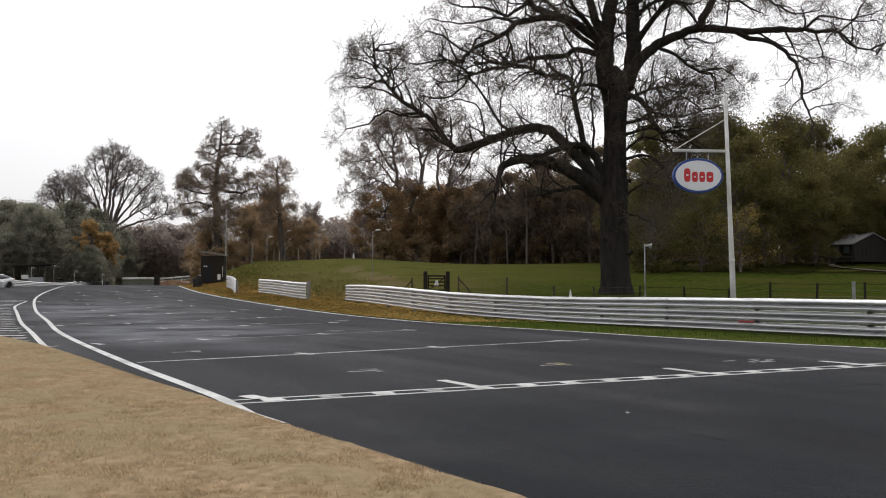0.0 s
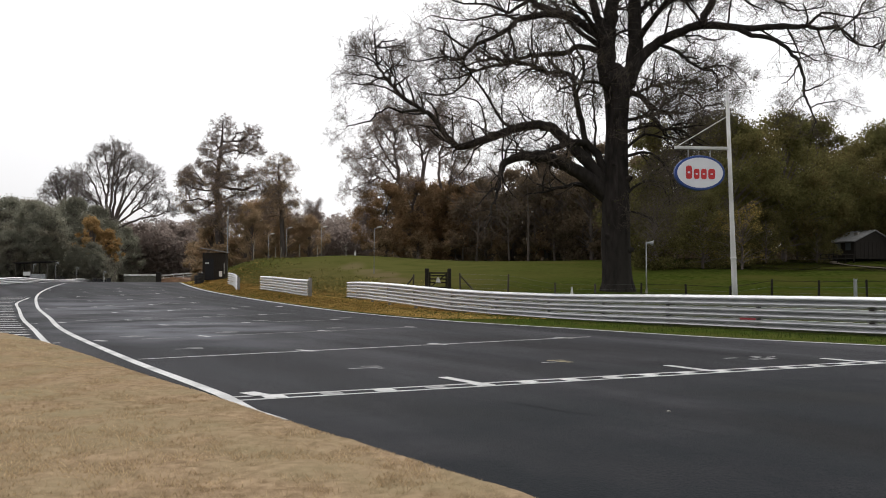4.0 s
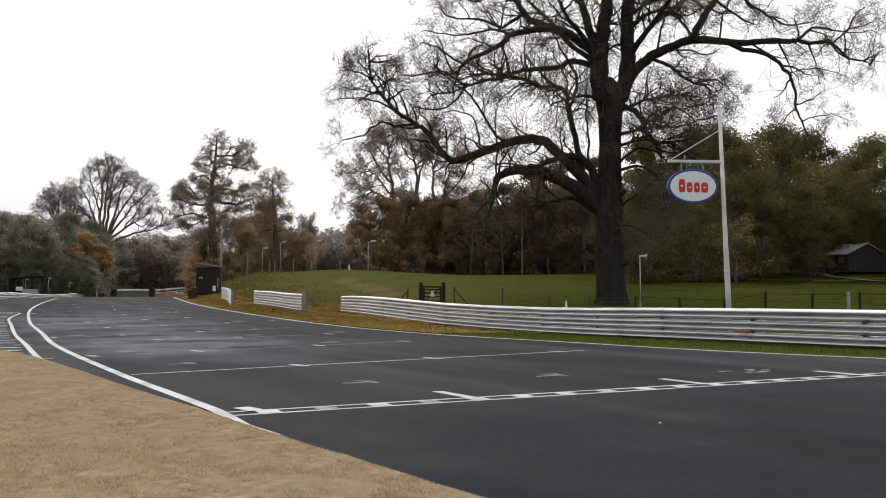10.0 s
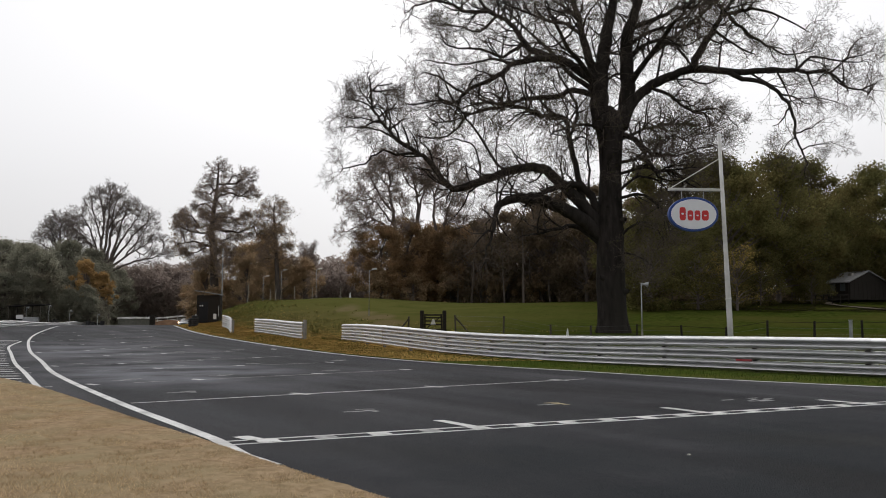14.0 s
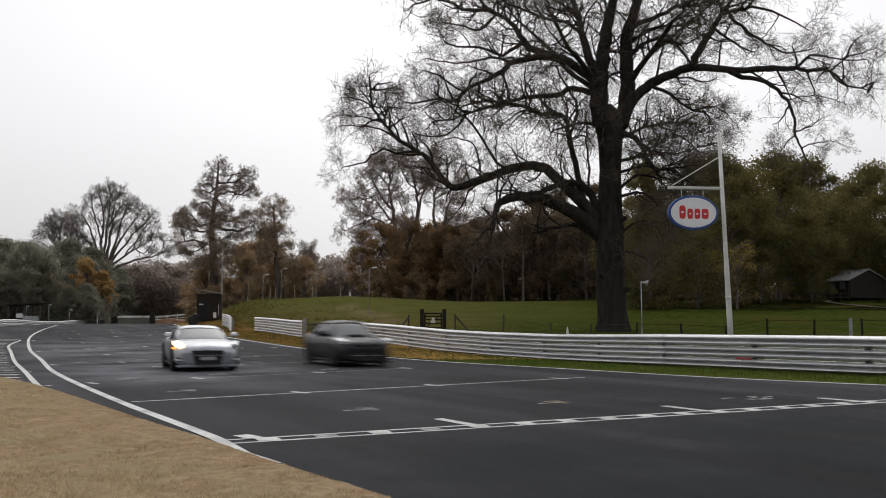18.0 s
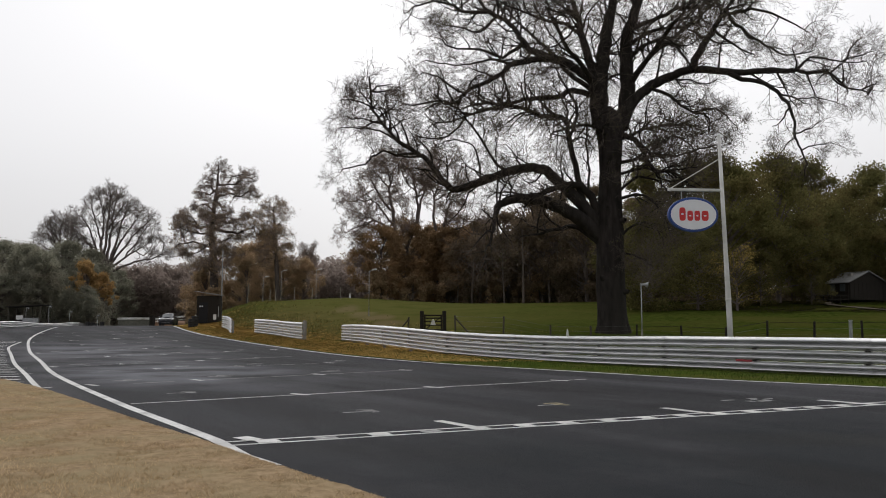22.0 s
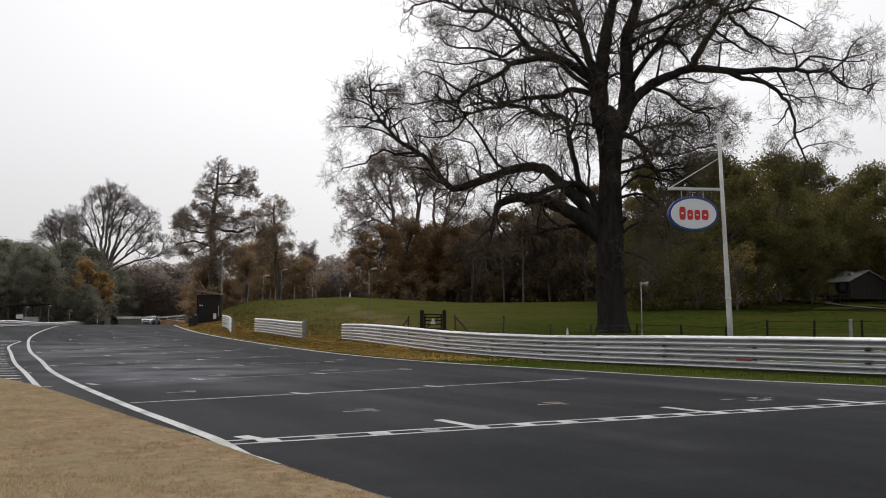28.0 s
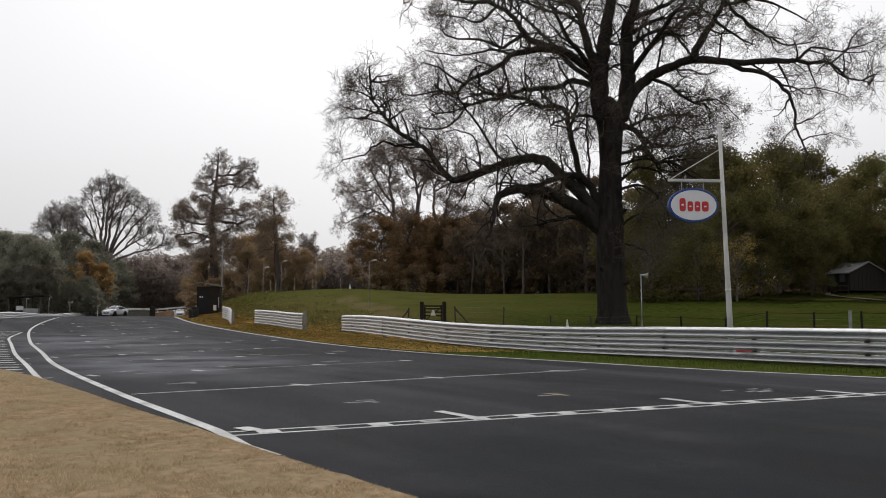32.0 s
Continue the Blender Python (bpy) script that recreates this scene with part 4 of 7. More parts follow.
# ---- fence, gate, poles behind the barrier ----
def build_fence():
    rng = random.Random(5)
    spots = [(-2.14, 52.3), (0.75, 50.8), (3.4, 48), (6.0, 47.5), (8.2, 47.2), (10.6, 46.6), (12.9, 46), (14.95, 45), (16.45, 43.2), (18.3, 42), (19.8, 40.2), (21.8, 38.6), (24, 37), (26.4, 35.4)]
    fence = thing("wire_fence", pose(-2.14, 52.3, z_at(-2.14, 52.3)), "low dark wire fence on weathered timber posts", "fence")
    inv = fence.matrix_basis.inverted()
    tops = []
    for i, (x, y) in enumerate(spots):
        z = z_at(x, y)
        h = (0.55 if 2 < i < 8 else 0.95) + 0.1 * rng.random()
        part("post", box(0.09, 0.09, h + 0.2, 0.012), DARK_WOOD if i > 4 else FENCE_WOOD, fence, at=inv @ pose(x, y, z - 0.2, rng.uniform(-2, 2), rng.uniform(-2, 2), rng.uniform(-20, 20)))
        tops.append(Vector((x, y, z + h - 0.08)))
    for i, (p, q) in enumerate(zip(tops, tops[1:])):
        if i == 0:
            continue
        for dz in ((0, -0.25, -0.45) if 2 < i < 7 else (0, -0.3, -0.6) if i > 4 else (0, -0.28, -0.55, -0.8)):
            part("rail" if i > 4 and dz == 0 else "wire", rod([inv @ (p + Vector((0, 0, dz))), inv @ (q + Vector((0, 0, dz)))], 0.012 if i > 4 and dz == 0 else 0.005, 5), DARK_WOOD if i > 4 and dz == 0 else WIRE, fence)
    for i in (0, 1):
        p = tops[i]
        sgn = -1 if i == 0 else 1
        part("brace", rod([inv @ (p + Vector((0, 0, -0.1))), inv @ Vector((p.x + sgn * 0.75, p.y + 0.1, z_at(p.x + sgn * .75, p.y)))], 0.05, 6), FENCE_WOOD, fence)
    gate = thing("field_gate", pose(-0.6, 51.6, z_at(-0.6, 51.6)), "dark timber gate with a white triangular warning sign", "gate")
    for x in (-0.68, 0.68):
        part("gatepost", box(0.24, 0.24, 1.5, 0.03), DARK_WOOD, gate, at=pose(x, 0, -0.2))
    leaf = part("gate_frame", box(1.1, 0.07, 0.09, 0.01, pose(0, 0, 0.98)), DARK_WOOD, gate)
    for z in (0.12, 0.4, 0.62, 0.82):
        part("bar", box(1.1, 0.05, 0.08, 0.008), DARK_WOOD, leaf, at=pose(0, 0, z))
    for x in (-0.5, 0.5):
        part("stile", box(0.09, 0.06, 1.0, 0.008), DARK_WOOD, leaf, at=pose(x, 0, 0.08))
    part("diagonal", rod([(-0.48, 0, 0.15), (0.48, 0, 0.95)], 0.035, 6), DARK_WOOD, leaf)
    tri = loft([[(-0.16, y, 0.45), (0.16, y, 0.45), (0.05, y, 0.78), (-0.05, y, 0.78)] for y in (-0.06, -0.045)])
    part("notice", tri, WHITE_PAINT, leaf, "small white triangular notice")
    white = thing("marker_post", pose(18.3, 38.2, z_at(18.3, 38.2)), "pale weathered marker post beside the fence", "post")
    part("shaft", box(0.13, 0.13, 1.05, 0.03), GREY_METAL, white)
    part("cap", box(0.15, 0.15, 0.05, 0.015), GREY_METAL, white, at=pose(0, 0, 1.05))


build_fence()


def marker_cone(x, y, h):
    c = thing("marker_cone", pose(x, y, z_at(x, y)), "small white marker cone standing on the grass", "cone", "marker cones")
    part("body", rod([(0, 0, 0.03), (0, 0, h)], [h * 0.2, 0.025], 12), WHITE_PAINT, c)
    part("foot", box(h * 0.5, h * 0.5, 0.035, 0.01), BLACK, c)


marker_cone(6.78, 46.4, 0.42)
marker_cone(-11.3, 103, 0.75)
marker_cone(-30.2, 104, 0.8)


def loudspeaker_pole(x, y, h, label, horn=True, side=1, thick=0.05, category="pole"):
    p = thing("speaker_pole" if horn else "lamp_pole", pose(x, y, z_at(x, y)), label, category, "poles on the field")
    part("pole", rod([(0, 0, -0.2), (0, 0, h)], [thick, thick * 0.75], 10), GREY_METAL, p, soft=True)
    part("sleeve", rod([(0, 0, -0.2), (0, 0, 0.55)], thick * 1.5, 10), CONCRETE, p)
    if horn:
        part("horn", rod([(side * 0.02, 0, h - 0.06), (side * 0.16, -0.02, h - 0.06), (side * 0.34, -0.05, h - 0.08)], [0.05, 0.06, 0.15], 12), GREY_METAL, p)
    else:
        part("bracket", rod([(0, 0, h - 0.05), (side * 0.35, -0.05, h + 0.1)], 0.03, 6), GREY_METAL, p)
        part("lamp_head", box(0.42, 0.22, 0.12, 0.03, pose(side * 0.45, -0.05, h + 0.05, 0, -8 * side, 0)), WHITE_PAINT, p)
    return p


loudspeaker_pole(9.82, 42, 3.45 - z_at(9.82, 42), "slim pale pole with a grey horn loudspeaker", thick=0.035)
for x, y, zt in ((-19.64, 92.5, 6.69), (-17.96, 94, 7.47), (-14.2, 94.8, 7.65), (-6.3, 72.2, 6.08)):
    loudspeaker_pole(x, y, zt - z_at(x, y), "thin grey lamp pole standing on the grass mound", False, 1, 0.03)
lone("mast", rod([(0, 0, -0.3), (0.02, 0, 7.0)], [0.07, 0.04], 10), GREY_METAL, "tall slim grey mast beside the dark hut", "pole", at=pose(-21.4, 82, z_at(-21.4, 82)))
# row of pale stakes along the mound's back
for x, y, tall in ((-23.15, 100.5, 2.4), (-19, 93.2, 1.3), (-18.34, 92.8, 1.25), (-16.46, 94, 1.5), (-14.45, 93.5, 1.3), (-11.27, 93.5, 1.3)):
    lone("tree_stake", rod([(0, 0, -0.2), (0.02, 0, tall)], [0.045, 0.035], 7), PALE_WOOD, "pale thin timber stake on the mound", "stake", group="stakes on the mound", at=pose(x, y, z_at(x, y), 0, 2 * math.sin(x * 5.1)))


# ---- hut, shelter, walls at the far end ----
def build_hut():
    z = z_at(-21.9, 80.5) - 0.05
    hut = thing("timber_hut", pose(-22.2, 80.7, z, 0, 0, 4), "dark timber hut with a sloping overhanging roof", "hut")
    w, d, h = 2.05, 1.2, 2.6
    for i, (m, sx, sy) in enumerate(((pose(0, -d / 2, 0), w, 0.08), (pose(0, d / 2, 0), w, 0.08), (pose(-w / 2, 0, 0), 0.08, d), (pose(w / 2, 0, 0), 0.08, d))):
        wall = part("wall", box(sx, sy, h, 0.005), DARK_WOOD, hut, at=m)
        if i == 0:
            for k in range(12):
                part("board", box(0.16, 0.025, h - 0.05, 0.006), DARK_WOOD, wall, at=pose(-0.95 + 0.172 * k, -0.05, 0.02))
    part("roof", box(w + 0.35, d + 0.6, 0.09, 0.01), ROOF, hut, at=pose(-0.05, 0, h + 0.2, 0, 9, 0))
    part("door", box(0.8, 0.05, 1.95, 0.01), BLACK, hut, at=pose(-0.4, -d / 2 - 0.08, 0.03))
    part("notice", box(0.28, 0.02, 0.5, 0.0), WHITE_PAINT, hut, "white notice board", pose(0.65, -d / 2 - 0.09, 0.35))
    part("notice", box(0.07, 0.02, 1.0, 0.0), GREY_METAL, hut, "narrow pale strip", pose(0.98, -d / 2 - 0.09, 0.6))
    for x in (-0.72, -0.52):
        part("light", box(0.12, 0.03, 0.12, 0.0), WHITE_PAINT, hut, "small white square panel", pose(x, -d / 2 - 0.1, 1.55))
    for x, y, s in ((-22.95, 78.7, 1.0), (-23.5, 79.5, 0.8)):
        b = thing("tyre_stack", pose(x, y, z_at(x, y)), "dark stack of old tyres by the hut", "tyres", "tyre stacks")
        for k in range(int(5 * s)):
            ring = bmesh.new()
            segs = [[((0.24 + 0.09 * math.cos(q)) * math.cos(a), (0.24 + 0.09 * math.cos(q)) * math.sin(a), 0.1 + 0.1 * math.sin(q)) for q in (0.785 * j for j in range(8))] for a in (2 * math.pi * i / 14 for i in range(15))]
            part("tyre", loft(segs, True, False, ring), RUBBER, b, at=pose(0.03 * math.sin(k * 3), 0.03 * math.cos(k * 5), 0.2 * k))


build_hut()


def build_far_end():
    shelter = thing("marshal_shelter", pose(-60.5, 124, z_at(-60.5, 124)), "open dark marshal shelter on posts behind the barrier", "shelter")
    part("roof", box(5.2, 3, 0.16, 0.02), DARK_WOOD, shelter, at=pose(0, 0, 2.6, 0, -3))
    for x in (-2.3, 0, 2.3):
        for y in (-1.2, 1.2):
            part("post", box(0.14, 0.14, 2.6, 0.01), FENCE_WOOD, shelter, at=pose(x, y, 0))
    part("desk", box(2.2, 0.6, 0.95, 0.02), GREY_METAL, shelter, at=pose(1.0, -1.2, 0))
    part("board", box(1.0, 0.08, 0.6, 0.01), WHITE_PAINT, shelter, at=pose(-0.6, -1.35, 0.7))
    for x, top in ((-54.75, 4.2), (-51.85, 3.5), (-48.0, 3.0), (-57.9, 4.0)):
        loudspeaker_pole(x, 118, top - z_at(x, 118), "slim pale post behind the pit exit barrier", True, 1, 0.03)
    tyres = thing("tyre_wall", pose(-47.8, 114.5, z_at(-47.8, 114.5)), "low dark tyre wall at the barrier's end", "tyres")
    for k in range(4):
        part("stack", rod([(0.62 * k, 0.1 * (k % 2), 0), (0.62 * k, 0.1 * (k % 2), 0.55 - 0.1 * (k % 3))], 0.3, 12), RUBBER, tyres)
    part("marker", box(0.06, 0.06, 0.8, 0.01), WHITE_PAINT, tyres, at=pose(1.5, -0.6, 0))
    wall = thing("low_wall", pose(-76.7, 212, -1.94) @ Matrix.Scale(1.158, 4), "pale low wall topped by a rail beyond the crest", "wall", kind="structure")
    part("face", box(7.4, 0.4, 4.4, 0.05), DARK_CONCRETE, wall)
    part("coping", box(7.6, 0.7, 0.45, 0.06), WHITE_PAINT, wall, at=pose(0, 0, 4.4))
    bank = thing("earth_bank", pose(-60.8, 205, -2.14) @ Matrix.Scale(1.19, 4), "bare brown earth bank with a white rail", "bank", kind="structure")
    part("slope", loft([[(x, -3, 0), (x, 0, 4.0 + 0.3 * math.sin(x)), (x, 3, 4.2), (x, 5, 0)] for x in range(-8, 9)]), BRICKISH, bank)
    part("rail", box(15, 0.15, 0.3, 0.03), WHITE_PAINT, bank, at=pose(0, 0.6, 5.05, 0, -5))
    part("rail", box(15, 0.1, 0.12, 0.02), WHITE_PAINT, bank, at=pose(0, 0.6, 4.6, 0, -5))
    for k in range(8):
        part("post", box(0.15, 0.15, 1.6, 0.02), WHITE_PAINT, bank, at=pose(-7 + 2 * k, 0.7, 3.5 + 0.17 * (k - 3.5)))
    part("pillar", box(0.9, 1.0, 5.2, 0.1), DARK_WOOD, bank, at=pose(-7.6, -0.6, 0))


build_far_end()


def build_house():
    x0, y0 = 47.9, 98.0
    house = thing("clubhouse", pose(x0, y0, z_at(x0, y0) + 0.15, 0, 0, -62), "dark timber clubhouse with a pale grey pitched roof", "house")
    w, d, h = 2.7, 6.6, 2.0
    wall_f = part("wall", box(w, 0.2, h, 0.02), DARK_WOOD, house, at=pose(0, -d / 2, 0))
    part("wall", box(w, 0.2, h, 0.02), DARK_WOOD, house, at=pose(0, d / 2, 0))
    for x in (-w / 2, w / 2):
        gable = part("gable", loft([[(xx, -d / 2, 0), (xx, d / 2, 0), (xx, d / 2, h), (xx, 0, h + 1.2), (xx, -d / 2, h)] for xx in (x - 0.1, x + 0.1)]), DARK_WOOD, house)
    for k in range(9):
        part("board", box(0.03, 0.66, 1.95, 0.005), DARK_WOOD, gable, at=pose(w / 2 + 0.115, -2.9 + 0.72 * k, 0.05))
    for s in (-1, 1):
        part("roof", loft([[(-w / 2 - 0.3, s * (d / 2 + 0.4), h - 0.12 + dz), (-w / 2 - 0.3, 0, h + 1.25 + dz), (w / 2 + 0.3, 0, h + 1.25 + dz), (w / 2 + 0.3, s * (d / 2 + 0.4), h - 0.12 + dz)] for dz in (0, 0.12)]), ROOF, house)
    part("flue", box(0.5, 0.4, 0.5, 0.03), CONCRETE, house, at=pose(0.4, -1.6, h + 0.55))
    for k in range(2):
        win = part("window", box(0.8, 0.06, 1.0, 0.01), DARK_WOOD, wall_f, at=pose(-0.65 + 1.3 * k, -0.12, 0.9))
        part("pane", box(0.66, 0.03, 0.84, 0.0), GLASS, win, at=pose(0, -0.04, 0.08))
    rail = thing("porch_rail", pose(42.4, 92.5, z_at(42.4, 92.5)), "low timber rail beside the clubhouse path", "rail")
    for k in range(5):
        part("post", box(0.1, 0.1, 1.0, 0.01), DARK_WOOD, rail, at=pose(-1.8 + 0.9 * k, 0, 0))
    part("bar", box(3.8, 0.08, 0.1, 0.01), DARK_WOOD, rail, at=pose(0, 0, 0.95))
    part("bar", box(3.8, 0.06, 0.08, 0.01), DARK_WOOD, rail, at=pose(0, 0, 0.5))


build_house()


# ---- trees ----
def grow(wood, twig, p, d, length, r, level, rng, spec, tips):
    """A branch with its side branches. wood takes the thick ones, twig the thin ones."""
    steps = 5 if level < 2 else (4 if level == 2 else (3 if level < spec["levels"] else 1))
    pts, dirs = [p.copy()], []
    for k in range(steps):
        d = (d + Vector((rng.gauss(0, 1), rng.gauss(0, 1), rng.gauss(0, 1))) * spec["wander"] + Vector((0, 0, spec["lift"] * (1 if level < 2 else 1.3)))).normalized()
        pts.append(pts[-1] + d * length / steps)
        dirs.append(d)
    heap = wood if r > spec["thin"] else twig
    heap.tube(pts, r, max(r * (0.35 if level < spec["levels"] else 0.5), spec["tip"]), 7 if r > 0.12 else (5 if r > 0.045 else 3))
    sprout(wood, twig, pts, r, level, rng, spec, tips)


def sprout(wood, twig, pts, r, level, rng, spec, tips, start=0.25, count=None, reach=1.0):
    if level >= spec["levels"]:
        tips.append(pts[-1])
        if rng.random() < 0.5:
            tips.append(pts[0].lerp(pts[-1], 0.5))
        return
    n = count or spec["kids"][level]
    n = max(2, int(n * rng.uniform(0.75, 1.3)))
    m = len(pts) - 1
    for k in range(n):
        t = start + (1 - start) * (k + rng.random()) / n
        i = min(int(t * m), m - 1)
        f = t * m - i
        q = pts[i].lerp(pts[i + 1], f)
        along = (pts[i + 1] - pts[i]).normalized()
        side = along.orthogonal()
        side.rotate(Matrix.Rotation(rng.uniform(0, 6.283), 3, along))
        a = rng.uniform(*spec["angle"])
        nd = (along * math.cos(a) + side.normalized() * math.sin(a))
        if level == 0 and nd.z < 0 and rng.random() < spec.get("rise", 0):
            nd.z = -nd.z
        ln = spec["len"][level] * rng.uniform(0.6, 1.25) * ((spec["taper"][0] - spec["taper"][1] * t) * reach if level == 0 else 1.12 - 0.5 * t)
        grow(wood, twig, q, nd, ln, max(min(r * (1 - 0.6 * t) * 0.55, spec["rad"][level]), spec["tip"]), level + 1, rng, spec, tips)


def leafy_tree(name, height, width, seed, leaf, label, n=9000, size=0.34, low=0.12, clumps=60):
    """A tree in leaf: trunk, limbs and an uneven crown of many leaf clumps with gaps."""
    rng = random.Random(seed)
    tree = thing(name, pose(0, 0, 0), label, "tree")
    stem, wood, lf = Heap(), Heap(), Heap()
    top = Vector((rng.uniform(-0.6, 0.6), 0, height * 0.85))
    stem.tube([Vector((0, 0, -0.4)), Vector((0.1, 0, height * 0.3)), top * 0.7, top], 0.02 * height, 0.03, 8)
    centres = []
    for k in range(clumps):
        t = low + (1 - low) * rng.random() ** 0.8
        r = width / 2 * math.sin(math.pi * min(0.97, 0.12 + 0.86 * t)) ** 0.7 * rng.uniform(0.35, 1.05)
        a = rng.uniform(0, 6.283)
        c = Vector((r * math.cos(a), r * math.sin(a), height * t * 0.97))
        centres.append((c, rng.uniform(0.5, 1.25) * width * 0.12))
        start = Vector((0.1, 0, height * max(0.1, t * 0.7 - 0.05)))
        wood.tube([start, start.lerp(c, 0.5) + Vector((0, 0, 0.2)), c], 0.006 * height, 0.015, 4)
    for k in range(n):
        c, r = centres[rng.randrange(len(centres))]
        v = Vector((rng.gauss(0, 1), rng.gauss(0, 1), rng.gauss(0, 0.75))).normalized() * r * (rng.random() ** 0.45) * rng.uniform(0.7, 1.3)
        lf.leaf(c + v, size * rng.uniform(0.5, 1.5), rng)
    part("trunk", stem.mesh("trunk", FAR_BARK, True), FAR_BARK, tree)
    tagged(part("bough_work", wood.mesh("bough_work", FAR_BARK, True), FAR_BARK, tree), kind="stuff")
    tagged(part("crown", lf.mesh("crown", leaf), leaf, tree), kind="stuff")
    return tree


def place(tree, spots, rng, group=""):
    """Sets a tree at the first spot and copies of it at the others."""
    if group:
        tagged(tree, group=group)
    first = True
    for x, y, s in spots:
        m = pose(x, y, z_at(x, min(y, 190)) - 0.1, 0, 0, rng.uniform(0, 360)) @ Matrix.Scale(s, 4)
        if first:
            tree.matrix_basis, first = m, False
        else:
            c = copy_thing(tree, m)
            c.matrix_basis = m


def run_limbs(wood, fine, tips, limbs, spec, rng, per, jitter=0.05, end=1.5):
    """Smooth crooked limbs along plans of (across, height), each with its side branches."""
    for r0, r1, (near, far), plan, rich in limbs:
        n = len(plan) - 1
        ctrl = [Vector((u, near + (far - near) * (i / n) ** 1.2, v)) for i, (u, v) in enumerate(plan)]
        pts = []
        for i in range(n):
            a, b, c, d = ctrl[max(i - 1, 0)], ctrl[i], ctrl[i + 1], ctrl[min(i + 2, n)]
            for q in range(3):
                t = q / 3
                pts.append(0.5 * ((2 * b) + (c - a) * t + (2 * a - 5 * b + 4 * c - d) * t * t + (3 * b - a - 3 * c + d) * t ** 3) + Vector((rng.gauss(0, jitter), rng.gauss(0, jitter), rng.gauss(0, jitter))))
        pts.append(ctrl[-1])
        m = len(pts) - 1
        wood.shaped(pts, [r0 + (r1 - r0) * (i / m) ** (0.8 if r0 < 0.42 else 1.35) for i in range(m + 1)], 10 if r0 > 0.15 else 6, 0.06 if r0 > 0.15 else 0)
        reach = min(1.0, max(0.4, r0 / spec["full"]))
        here = {**spec, "len": tuple(q * (0.3 + 0.7 * reach) for q in spec["len"])}
        ln = sum((b - a).length for a, b in zip(pts, pts[1:]))
        sprout(wood, fine, pts, r0, 0, rng, here, tips, spec.get("inner", 0.4) if r0 > 0.35 else (0.25 if r0 > 0.15 else 0.1), max(4, int(ln * per * rich)), reach)
        grow(wood, fine, pts[-1], (pts[-1] - pts[-3]).normalized(), end * reach, r1, 1, rng, here, tips)


def planned_tree(name, at, label, stem, limbs, spec, per, bark, twigs, twig_label, seed, leaves=None, leaf_n=0, leaf_size=(0.08, 0.18), leaf_top=99, end=1.2):
    """A tree whose trunk and main limbs follow plans of (across, height); leaves thin out towards leaf_top."""
    rng = random.Random(seed)
    tree = thing(name, at, label, "tree")
    trunk, wood, fine, tips = Heap(), Heap(), Heap(), []
    trunk.shaped([Vector((u, 0, v)) for u, v, r in stem], [r for u, v, r in stem], 12, 0.07)
    run_limbs(wood, fine, tips, limbs, spec, rng, per, 0.08, end)
    part("trunk", trunk.mesh("trunk", bark, True), bark, tree)
    tagged(part("bough_work", wood.mesh("bough_work", bark, True), bark, tree), kind="stuff")
    tagged(part("crown", fine.mesh("crown", twigs), twigs, tree, twig_label), kind="stuff")
    if leaves:
        lf = Heap()
        low = min(q.z for q in tips)
        for k in range(leaf_n):
            q = rng.choice(tips)
            if rng.random() < (q.z - low) / (leaf_top - low):
                continue
            lf.leaf(q + Vector((rng.gauss(0, 0.35), rng.gauss(0, 0.35), rng.gauss(0, 0.25))), rng.uniform(*leaf_size), rng)
        tagged(part("foliage", lf.mesh("foliage", leaves), leaves, tree, "thin remaining brown leaves"), kind="stuff")
    return tree


